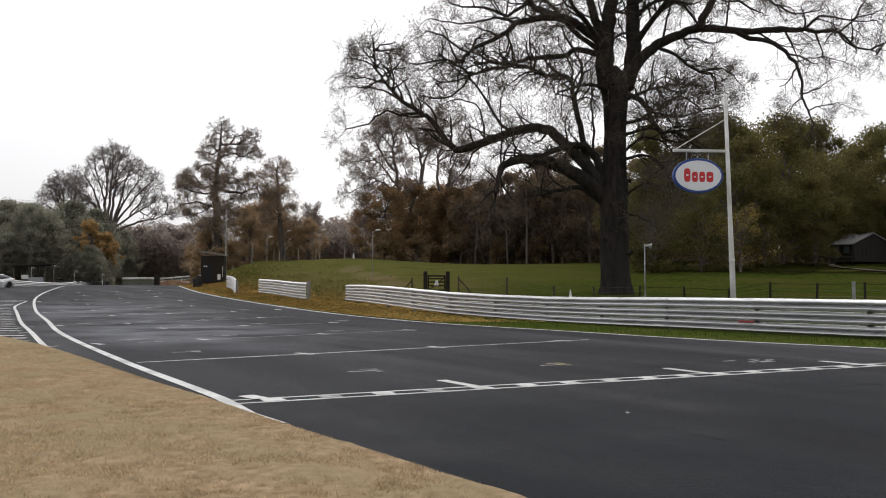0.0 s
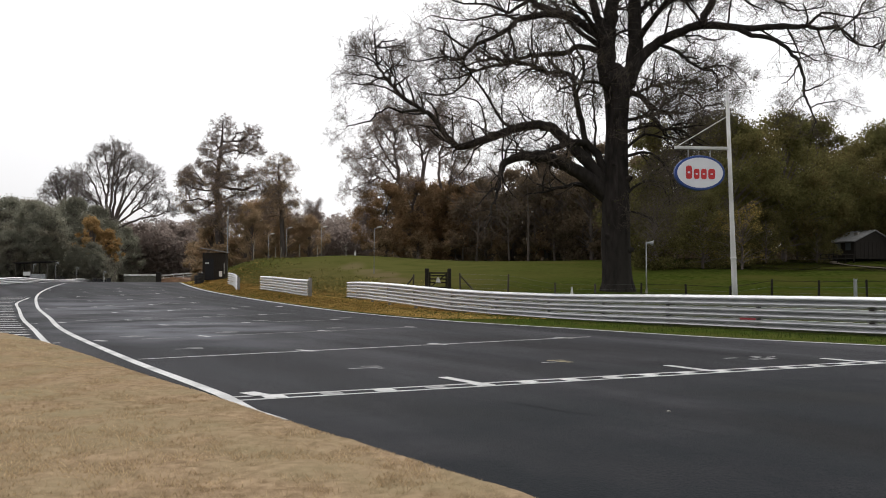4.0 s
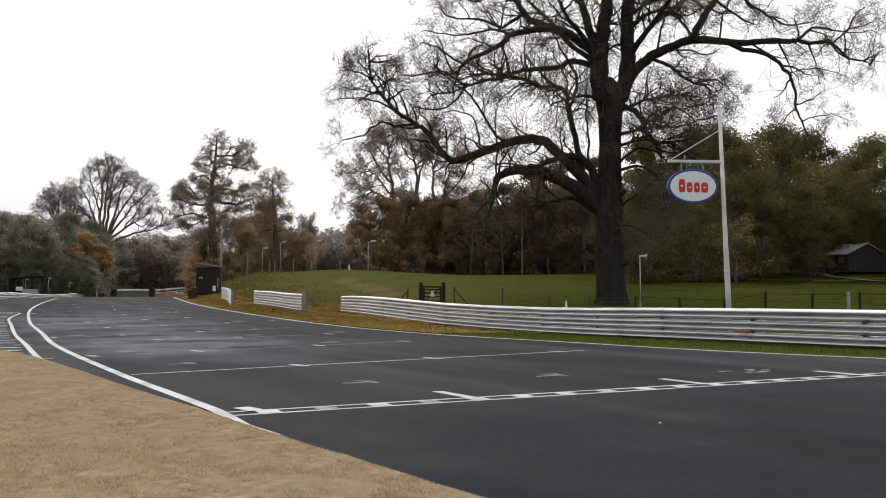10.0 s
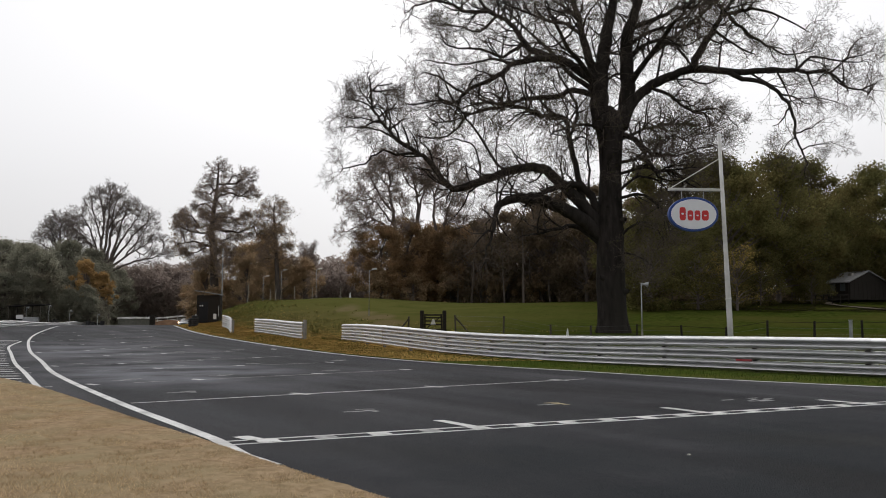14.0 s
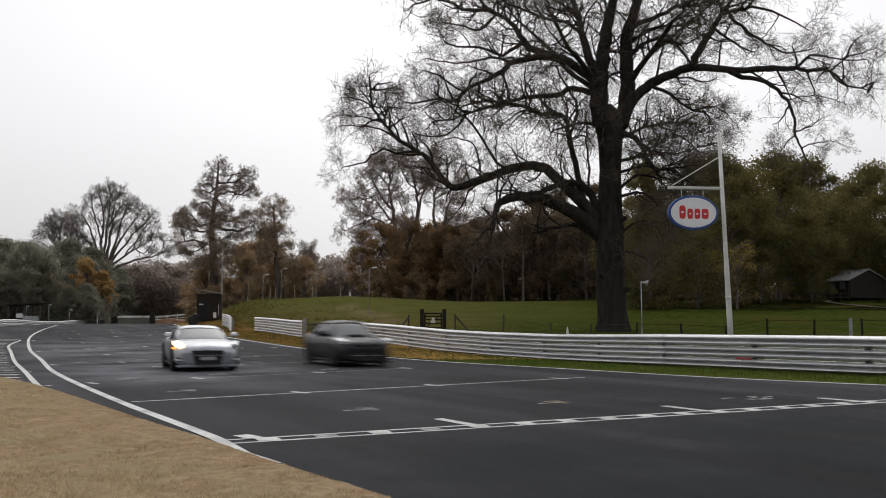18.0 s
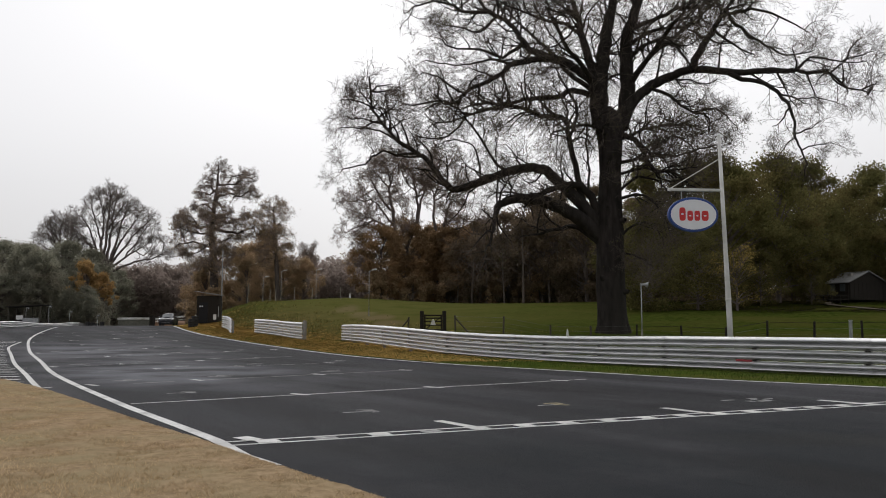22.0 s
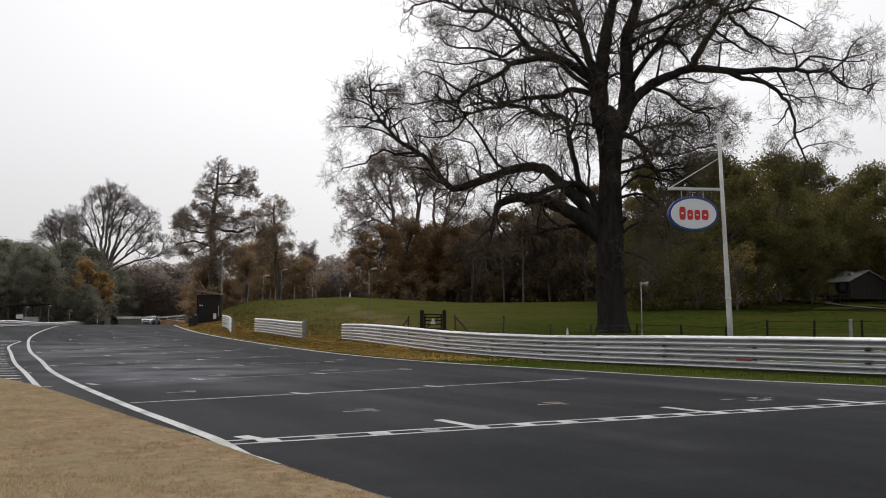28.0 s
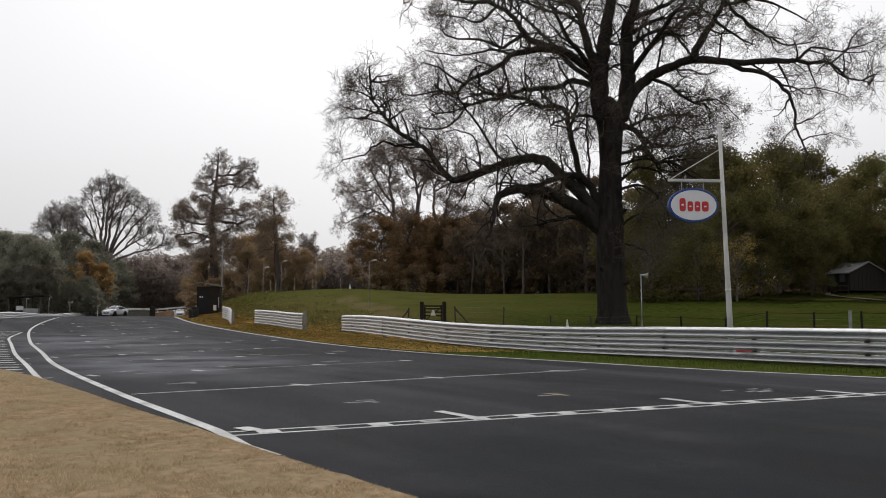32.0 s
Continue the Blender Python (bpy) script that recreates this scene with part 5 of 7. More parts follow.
def build_tiered_trees():
    """The old tree by the hut, a leader with level tiers of clumped twigs, and its leafier neighbour."""
    spec = {"full": 0.08, "wander": 0.36, "lift": 0.06, "thin": 0.04, "tip": 0.012, "levels": 4, "kids": (6, 6, 5, 4), "angle": (0.5, 1.35), "taper": (1.15, 0.4),
            "len": (1.5, 1.0, 0.65, 0.4), "rad": (0.08, 0.042, 0.025, 0.015)}
    limbs = []
    limbs.append((0.185, 0.042, (0, 1), ((0.2, 20.5), (1.6, 20.6), (3.1, 20.8), (3.9, 21.7), (5.1, 21.6), (5.3, 21.1)), 1))
    limbs.append((0.126, 0.042, (0.14, -2), ((1.6, 20.6), (2.4, 21.7), (3.8, 21.9), (4.6, 21.7)), 1))
    limbs.append((0.168, 0.042, (0, -1), ((0.1, 18.6), (2, 19.2), (3.7, 18.6), (5, 19.4), (5.7, 19)), 1))
    limbs.append((0.151, 0.042, (-0.032, 2), ((0.1, 19.2), (1.5, 20), (2.9, 19.9), (3.3, 20.3)), 1))
    limbs.append((0.151, 0.042, (0, 1), ((0.1, 19.9), (-1.1, 19.1), (-2.1, 19.4), (-2.7, 19)), 1))
    limbs.append((0.126, 0.042, (-0.032, -2), ((0.1, 19.2), (-0.9, 20.3), (-1.7, 20.1), (-1.7, 19.6)), 1))
    limbs.append((0.101, 0.0336, (0.024, 1), ((0.2, 22.1), (-0.7, 22.6), (-1.1, 22.9)), 1))
    limbs.append((0.101, 0.0336, (0.024, -1), ((0.2, 21.5), (-0.3, 21.4), (-0.5, 21.1)), 1))
    limbs.append((0.101, 0.0336, (0.24, 0), ((0.2, 23.4), (0.8, 23.9), (1, 23.5)), 1))
    limbs.append((0.084, 0.0336, (0.095, 1), ((0.3, 22.5), (1, 22.6), (1.1, 22.5)), 1))
    limbs.append((0.168, 0.042, (0, -2), ((-0.2, 16.5), (-1.5, 17.6), (-2.6, 16.8), (-2.8, 16.4)), 1))
    limbs.append((0.202, 0.042, (0, 1), ((-0.3, 14.6), (-2.2, 14), (-3.5, 14.4), (-5, 15.2), (-5.8, 15.2)), 1))
    limbs.append((0.185, 0.042, (0.063, -2), ((-0.5, 13.3), (-2.8, 13.2), (-4.3, 13.8), (-4.8, 13.5)), 1))
    limbs.append((0.134, 0.0336, (0.19, 3), ((-2.2, 14), (-3.8, 15.6), (-5.3, 16.2), (-5.9, 16.1)), 1))
    limbs.append((0.168, 0.042, (0, 2), ((-0.3, 10.9), (-2.7, 11.9), (-4.5, 11.9), (-5.9, 11.7), (-6.3, 11.4)), 1))
    limbs.append((0.134, 0.042, (0.063, -3), ((-0.4, 12.2), (-1.9, 10.5), (-3.2, 10), (-3.4, 10.1)), 1))
    limbs.append((0.252, 0.0504, (0.063, -1), ((-0.2, 13.8), (1.6, 13.5), (3.4, 13.2), (5.5, 13.9), (6.5, 13), (7.1, 13.3)), 1))
    limbs.append((0.168, 0.042, (0, 2), ((-0.1, 15.8), (1.5, 14.8), (3.1, 15.3), (4.6, 16.3), (5.1, 16.1)), 1))
    limbs.append((0.134, 0.042, (0, -2), ((0.2, 18.2), (1.3, 16.6), (2.2, 16.4)), 1))
    limbs.append((0.151, 0.042, (-0.073, 3), ((-0.2, 11.6), (1.5, 12.3), (2.9, 13.1), (3.4, 13)), 1))
    limbs.append((0.134, 0.042, (0.063, -3), ((-0.1, 15.2), (1.9, 15.7), (4.2, 14.4), (5.2, 14.3)), 1))
    limbs.append((0.151, 0.042, (0, 3), ((-0.1, 7.6), (-2.7, 8.8), (-4, 8.8)), 1))
    limbs.append((0.151, 0.042, (0.22, -3), ((-0.2, 8.7), (2, 9.8), (3.6, 9.5)), 1))
    limbs.append((0.134, 0.042, (-0.016, -4), ((-0.2, 9.7), (-1.1, 9.1), (-1, 8.2)), 1))
    limbs.append((0.134, 0.042, (-0.016, 3), ((-0.1, 9.7), (0.9, 10.7), (1.3, 10.8)), 1))
    limbs.append((0.134, 0.042, (0.063, -5), ((-0.4, 13.9), (-0.3, 14.9), (0.1, 14.8)), 1))
    limbs.append((0.134, 0.042, (0.063, 5), ((-0.3, 13.9), (0, 15.1), (-0.5, 15.2)), 1))
    limbs.append((0.126, 0.042, (-0.073, -4), ((-0.2, 11.2), (-0.2, 12.4), (0.1, 12.5)), 1))
    limbs.append((0.126, 0.042, (0.063, -4), ((-0.3, 13.8), (1.1, 14.2), (2, 14.3)), 1))
    limbs.append((0.126, 0.042, (-0.089, -4), ((0, 17.2), (-0.2, 17.8), (0.1, 17.5)), 1))
    limbs.append((0.118, 0.042, (0, -4), ((0.1, 18.6), (1.1, 19.1), (2, 19)), 1))
    limbs.append((0.126, 0.042, (-0.016, -5), ((-0.2, 9.5), (1.1, 10.2), (2.1, 10.2)), 1))
    limbs.append((0.126, 0.042, (0, -5), ((-0.1, 7.7), (-0.3, 8.5), (0.1, 8.5)), 1))
    limbs.append((0.126, 0.042, (0, -5), ((-0.1, 6.8), (1.5, 7.9), (2.7, 7.9)), 1))
    limbs.append((0.118, 0.042, (0.063, -4), ((-0.4, 15.3), (-0.5, 15.6), (-0.1, 15.1)), 1))
    planned_tree("tiered_tree", pose(-34.09, 126, 2.06), "tall dark tree with level boughs and rusty leaves behind the hut", ((0.14, -0.5, 0.672), (0.05, 5.49, 0.63), (-0.24, 10.55, 0.546), (-0.57, 13.52, 0.42), (-0.38, 16.08, 0.336), (-0.09, 18.21, 0.269), (0.12, 19.93, 0.202), (0.24, 22.08, 0.126), (0.28, 24.06, 0.042)), limbs, spec, 1.85, DUSKY_BARK, DUSKY_TWIG, "clumped purple-brown twigs", 8, LEAF_BROWN, 26000, (0.09, 0.2), 21, 0.4)
    limbs = []
    limbs.append((0.0992, 0.0331, (0, 1), ((-0.6, 14), (-1.5, 13.6), (-2.3, 13.6), (-2.7, 13.9)), 1))
    limbs.append((0.0992, 0.0331, (0.27, -1), ((-0.6, 12.1), (-1.4, 12.7), (-1.6, 12.4)), 1))
    limbs.append((0.0992, 0.0331, (0.27, -1), ((-0.6, 11.7), (0.3, 12.5), (0.7, 13.5), (0.7, 13.9)), 1))
    limbs.append((0.0992, 0.0331, (0.27, 2), ((-0.5, 10.1), (-1.6, 10.8), (-2.3, 10.8)), 1))
    limbs.append((0.0992, 0.0331, (0.27, 1), ((-0.4, 9.6), (0.4, 10.8), (0.5, 11.2)), 1))
    limbs.append((0.0992, 0.0331, (0.27, -2), ((-0.3, 8.4), (0.8, 8.9), (1.4, 8.6)), 1))
    limbs.append((0.0992, 0.0331, (0.27, -1), ((-0.3, 8), (-1.4, 8.5), (-1.7, 8.2)), 1))
    limbs.append((0.0827, 0.0331, (0, 0), ((-0.7, 14.2), (-1.2, 15.1), (-1.4, 15.1)), 1))
    limbs.append((0.0827, 0.0331, (0, 1), ((-0.6, 14.6), (-0.2, 15.3), (0, 15.3)), 1))
    limbs.append((0.0992, 0.0331, (0.27, 1), ((-0.3, 7.1), (-1.9, 7.2), (-2.5, 7)), 1))
    limbs.append((0.0992, 0.0331, (0.27, -1), ((-0.2, 6.7), (1.2, 7.3), (1.8, 7)), 1))
    limbs.append((0.0992, 0.0331, (0.27, 3), ((-0.4, 9.2), (-0.4, 10.6), (-0.7, 11.1)), 1))
    limbs.append((0.0992, 0.0331, (0.27, -3), ((-0.4, 9.2), (-0.5, 10.7), (-0.3, 11.1)), 1))
    planned_tree("tiered_tree", pose(-24.29, 124, 4.08), "smaller dark tree thick with rusty brown leaves", ((0.19, -0.5, 0.372), (-0.06, 5.02, 0.331), (-0.28, 8.35, 0.289), (-0.51, 11.69, 0.207), (-0.71, 13.79, 0.124), (-0.66, 15.39, 0.0496)), limbs, spec, 1.9, DUSKY_BARK, DUSKY_TWIG, "clumped purple-brown twigs", 9, LEAF_BROWN, 12000, (0.08, 0.2), 22, 0.4)


def build_fan_trees():
    spec = {"full": 0.2, "wander": 0.22, "lift": 0.05, "thin": 0.05, "tip": 0.013, "levels": 4, "kids": (6, 5, 5, 4), "angle": (0.4, 1.0), "taper": (1.1, 0.45),
            "len": (2.7, 1.7, 1.05, 0.6), "rad": (0.085, 0.045, 0.026, 0.016)}
    limbs = []
    limbs.append((0.32, 0.0427, (0, 1), ((-0.6, 12.9), (-1.2, 17), (-1, 20.2), (-1.1, 23), (-1.8, 25.7), (-2.3, 26.2)), 1))
    limbs.append((0.32, 0.0427, (0, -2), ((-0.5, 12.9), (-0.2, 16.9), (0.2, 20.1), (0.6, 22.7), (1, 25.4), (1.2, 26.3)), 1))
    limbs.append((0.32, 0.0427, (0, 3), ((-0.1, 12.9), (0.2, 17), (0.4, 20.3), (0.3, 23.1), (0.7, 25.9), (0.6, 26.9)), 1))
    limbs.append((0.32, 0.0427, (0, -1), ((0.1, 12.7), (1.6, 16.9), (2.5, 20.1), (3.6, 22.8), (4.3, 24)), 1))
    limbs.append((0.277, 0.0427, (0, 4), ((0.2, 12.7), (1.9, 17), (3.1, 19.8), (4.3, 22.2), (4.4, 23.3)), 1))
    limbs.append((0.277, 0.0427, (0, -4), ((0.2, 12.7), (3.1, 15.8), (5.5, 18.4), (8, 20.4), (9, 21.1)), 1))
    limbs.append((0.256, 0.0427, (0, 1), ((0.3, 12.1), (3.5, 14.8), (5.3, 15.9), (7.3, 17.2), (8.2, 17.9)), 1))
    limbs.append((0.256, 0.0427, (0, -2), ((0.3, 11.6), (4.6, 13.5), (6.8, 14.1), (9.1, 14.4), (10.8, 15.1), (11.6, 15.1)), 1))
    limbs.append((0.277, 0.0427, (0, 2), ((-0.8, 12.9), (-2.2, 16.4), (-3.6, 19.7), (-5.2, 22), (-6, 22.8)), 1))
    limbs.append((0.256, 0.0427, (0, -3), ((-0.8, 12.4), (-2.3, 15.8), (-3.7, 17.9), (-4.5, 19.4), (-4.6, 20.2)), 1))
    limbs.append((0.213, 0.0427, (0.14, 3), ((-1, 17), (-2.3, 20.3), (-3.6, 23.7), (-4.3, 25)), 1))
    limbs.append((0.16, 0.0427, (0.51, -3), ((-1.1, 22.4), (0.2, 24.9), (0.9, 25.5)), 1))
    limbs.append((0.171, 0.0427, (0.19, -1), ((3.5, 14.8), (5.5, 17.5), (7.5, 20.1), (8.3, 20.6)), 1))
    limbs.append((0.128, 0.0427, (-1.5, -3), ((10.8, 15.1), (11.6, 16.9), (11.5, 17.5)), 1))
    limbs.append((0.171, 0.0427, (-0.67, -5), ((0.5, 20.1), (2.2, 22.1), (4.1, 24.2), (5.2, 24.6)), 1))
    limbs.append((0.139, 0.0427, (0.44, 2), ((5.3, 15.9), (6.8, 15.1), (8.2, 17.1), (7.7, 17.8)), 1))
    limbs.append((0.171, 0.0427, (0.38, -5), ((-2.2, 16.4), (-3.2, 17.4), (-3.8, 16.9), (-3.5, 17)), 1))
    limbs.append((0.16, 0.0427, (1, 5), ((0.4, 20.3), (1.8, 22.1), (3.1, 23.7), (3.2, 24.4)), 1))
    tree = planned_tree("wide_bare_tree", pose(-63.76, 160, -0.2), "wide bare tree with a fan of fine twigs, hazed grey", ((0.3, -0.5, 0.747), (0, 7.3, 0.693), (-0.36, 11.58, 0.64), (-0.44, 13.72, 0.373), (-0.41, 15.87, 0.16)), limbs, spec, 1.1, FAR_BARK, FAR_TWIG, "fan of fine bare twigs, hazed grey", 4)
    tagged(tree, group="bare trees over the pit exit")
    limbs = []
    limbs.append((0.232, 0.0421, (0, 1), ((-0.2, 10.2), (-0.8, 13.7), (-1.3, 16.3), (-1.1, 18.5), (-1.1, 19.3)), 1))
    limbs.append((0.232, 0.0421, (0, -2), ((-0.1, 10.2), (0.5, 13.6), (1.3, 15.7), (1.8, 17.7), (1.9, 18.5)), 1))
    limbs.append((0.211, 0.0421, (0, 2), ((-0.4, 10), (-1.8, 13.7), (-2.9, 15.3), (-4.3, 17), (-5.3, 17.3)), 1))
    limbs.append((0.211, 0.0421, (0.063, -1), ((-0.5, 10.7), (-1.8, 14.7), (-2.3, 17.3), (-2, 18)), 1))
    limbs.append((0.211, 0.0421, (0, -3), ((0, 10), (1.7, 13), (3.1, 15.1), (3.8, 15.8)), 1))
    limbs.append((0.169, 0.0421, (-0.032, 3), ((-0.9, 11.9), (-3, 13.7), (-5.2, 14.9), (-6.2, 15.4)), 1))
    limbs.append((0.158, 0.0421, (0.19, -2), ((-0.8, 13.7), (-1.5, 16.2), (-2.8, 17.8), (-2.8, 17.9)), 1))
    limbs.append((0.169, 0.0421, (-0.38, 3), ((0.4, 13.6), (-0.1, 16.9), (-1.1, 18.1)), 1))
    tree = planned_tree("bare_tree", pose(-70.75, 158, 1.85), "smaller bare tree with upswept twigs, hazed grey", ((0.31, -0.5, 0.527), (0, 5.18, 0.474), (-0.17, 9.4, 0.421), (-0.38, 12.05, 0.158)), limbs, spec, 1.2, FAR_BARK, FAR_TWIG, "upswept fine bare twigs, hazed grey", 5)
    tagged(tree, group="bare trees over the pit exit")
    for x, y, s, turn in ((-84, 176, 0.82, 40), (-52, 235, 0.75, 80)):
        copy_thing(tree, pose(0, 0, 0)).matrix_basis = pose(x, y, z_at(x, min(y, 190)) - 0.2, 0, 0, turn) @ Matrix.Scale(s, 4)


def build_ashes():
    """Bare purple-brown trees behind the field, their twigs in level clumps."""
    spec = {"full": 0.14, "wander": 0.32, "lift": 0.03, "thin": 0.045, "tip": 0.012, "levels": 4, "kids": (6, 6, 5, 4), "angle": (0.5, 1.3), "taper": (1.15, 0.45),
            "len": (2.2, 1.4, 0.85, 0.5), "rad": (0.08, 0.042, 0.025, 0.015)}
    limbs = []
    limbs.append((0.275, 0.0315, (0, 1), ((-0.1, 9.6), (-0.5, 13.1), (-1, 15.7), (-1, 18.1), (-1.7, 20.2), (-1.9, 20.9)), 1))
    limbs.append((0.189, 0.0315, (0.072, -1), ((-0.2, 11.1), (-1.3, 12.4), (-2.6, 13.9), (-3.7, 15.1), (-4.2, 15.4)), 1))
    limbs.append((0.189, 0.0315, (0.14, 2), ((-0.5, 13.1), (-2.2, 15.3), (-3.4, 17.4), (-4.3, 19.1), (-4.9, 19.2)), 1))
    limbs.append((0.189, 0.0315, (0, -2), ((0, 9.1), (-1.7, 11.2), (-3.2, 11.9), (-4.8, 12.6), (-5.6, 13)), 1))
    limbs.append((0.126, 0.0315, (-0.79, -3), ((-3.1, 11.8), (-4.7, 11), (-6.6, 10.2), (-7.3, 10.1)), 1))
    limbs.append((0.118, 0.0315, (0.4, 0), ((-1, 16.5), (-2.4, 18.1), (-3.2, 19.2), (-3, 19.6)), 1))
    limbs.append((0.118, 0.0315, (-0.64, 3), ((-3.4, 15), (-5.3, 14.7), (-7.5, 15), (-8, 15.5)), 1))
    limbs.append((0.126, 0.0315, (0, -2), ((0, 8.8), (1.5, 10.7), (1.8, 11.3)), 1))
    limbs.append((0.118, 0.0315, (0, 4), ((-0.1, 8.4), (-2.6, 9.7), (-5.1, 9.5), (-6, 9.2)), 1))
    limbs.append((0.118, 0.0315, (0.54, -2), ((-1, 18.1), (-0.1, 19.5), (0.1, 20)), 1))
    tree = planned_tree("bare_ash", pose(-6.53, 118, 4.27), "tall bare purple-brown tree spreading low boughs", ((0.1, -0.5, 0.393), (0.07, 2.88, 0.354), (0.05, 7.62, 0.315), (-0.12, 10, 0.275), (-0.45, 12.8, 0.157)), limbs, spec, 2.15, FAR_BARK, PURPLE_TWIG, "level clumps of purple-brown twigs", 6, LEAF_BROWN, 2500, leaf_top=30)
    tagged(tree, group="bare trees behind the field")
    limbs = []
    limbs.append((0.258, 0.0323, (0, -1), ((-0.2, 11.8), (-0.1, 14.6), (-0.5, 17.1), (-1.1, 19.1), (-1.7, 20.7), (-2, 21.3)), 1))
    limbs.append((0.178, 0.0323, (-0.097, 2), ((-0.1, 13.6), (0.5, 16.3), (1.2, 18.9), (1.9, 21.1), (2.1, 22)), 1))
    limbs.append((0.121, 0.0323, (-0.33, -3), ((-0.5, 16.9), (-1.6, 17.8), (-2.3, 19.2), (-2.7, 19.4)), 1))
    limbs.append((0.121, 0.0323, (-0.24, 1), ((-0.3, 15.8), (0.5, 17.5), (0.3, 20.1), (0.1, 21.2)), 1))
    limbs.append((0.121, 0.0323, (0, 3), ((-0.1, 11.4), (-1.8, 12.7), (-2.8, 14.9), (-3, 16)), 1))
    tree = planned_tree("bare_ash", pose(-3.47, 121, 4.06), "slender bare purple-brown tree with upright limbs", ((0.17, -0.5, 0.403), (0.08, 3.24, 0.363), (-0.1, 8.91, 0.323), (-0.27, 12.18, 0.282), (-0.11, 14.47, 0.161)), limbs, spec, 2.15, FAR_BARK, PURPLE_TWIG, "fine purple-brown twigs", 7, LEAF_BROWN, 1500, leaf_top=30)
    tagged(tree, group="bare trees behind the field")
    for x, y, s, turn in ((-27, 170, 0.62, 20), (-15.2, 165, 0.42, 120)):
        copy_thing(tree, pose(0, 0, 0)).matrix_basis = pose(x, y, z_at(x, y) - 0.2, 0, 0, turn) @ Matrix.Scale(s, 4)
    limbs = []
    limbs.append((0.238, 0.0317, (0, 1), ((-0.2, 9.5), (-0.7, 12.9), (-0.5, 15.7), (-0.1, 17.8), (0.1, 20.3), (0, 21.4)), 1))
    limbs.append((0.238, 0.0317, (0, -2), ((0.1, 8.4), (0.5, 10), (0.8, 11.6), (1.3, 13.9), (1.9, 15.5), (2.5, 17), (2.8, 17.9)), 1))
    limbs.append((0.143, 0.0317, (-0.54, 2), ((0.8, 11.5), (1.9, 12.4), (3.1, 13), (3.7, 14.1)), 1))
    limbs.append((0.119, 0.0317, (0.54, -1), ((-0.1, 17.8), (1.1, 19.3), (1.9, 20.9), (2.1, 21.3)), 1))
    limbs.append((0.119, 0.0317, (0.33, 3), ((-0.5, 15.7), (-1.3, 17.5), (-1.6, 18.7)), 1))
    limbs.append((0.143, 0.0317, (-0.43, -3), ((0.8, 11), (3.1, 11.1), (5.4, 12.2), (6.3, 12.5)), 1))
    limbs.append((0.119, 0.0317, (-1.2, -4), ((1.9, 15.5), (3.9, 16.1), (4.5, 16.3)), 1))
    limbs.append((0.119, 0.0317, (0, 3), ((0.1, 8), (1.9, 9.3), (4.4, 9.8), (5.3, 9.8)), 1))
    tree = planned_tree("bare_ash", pose(-0.63, 119, 3.96), "forked bare purple-brown tree at the wood's edge", ((0.16, -0.5, 0.436), (0.07, 3.24, 0.397), (-0.01, 7.22, 0.357), (-0.17, 9.62, 0.238), (-0.41, 11.63, 0.159)), limbs, spec, 2.15, FAR_BARK, PURPLE_TWIG, "fine purple-brown twigs", 8, LEAF_BROWN, 2000, leaf_top=30)
    tagged(tree, group="bare trees behind the field")


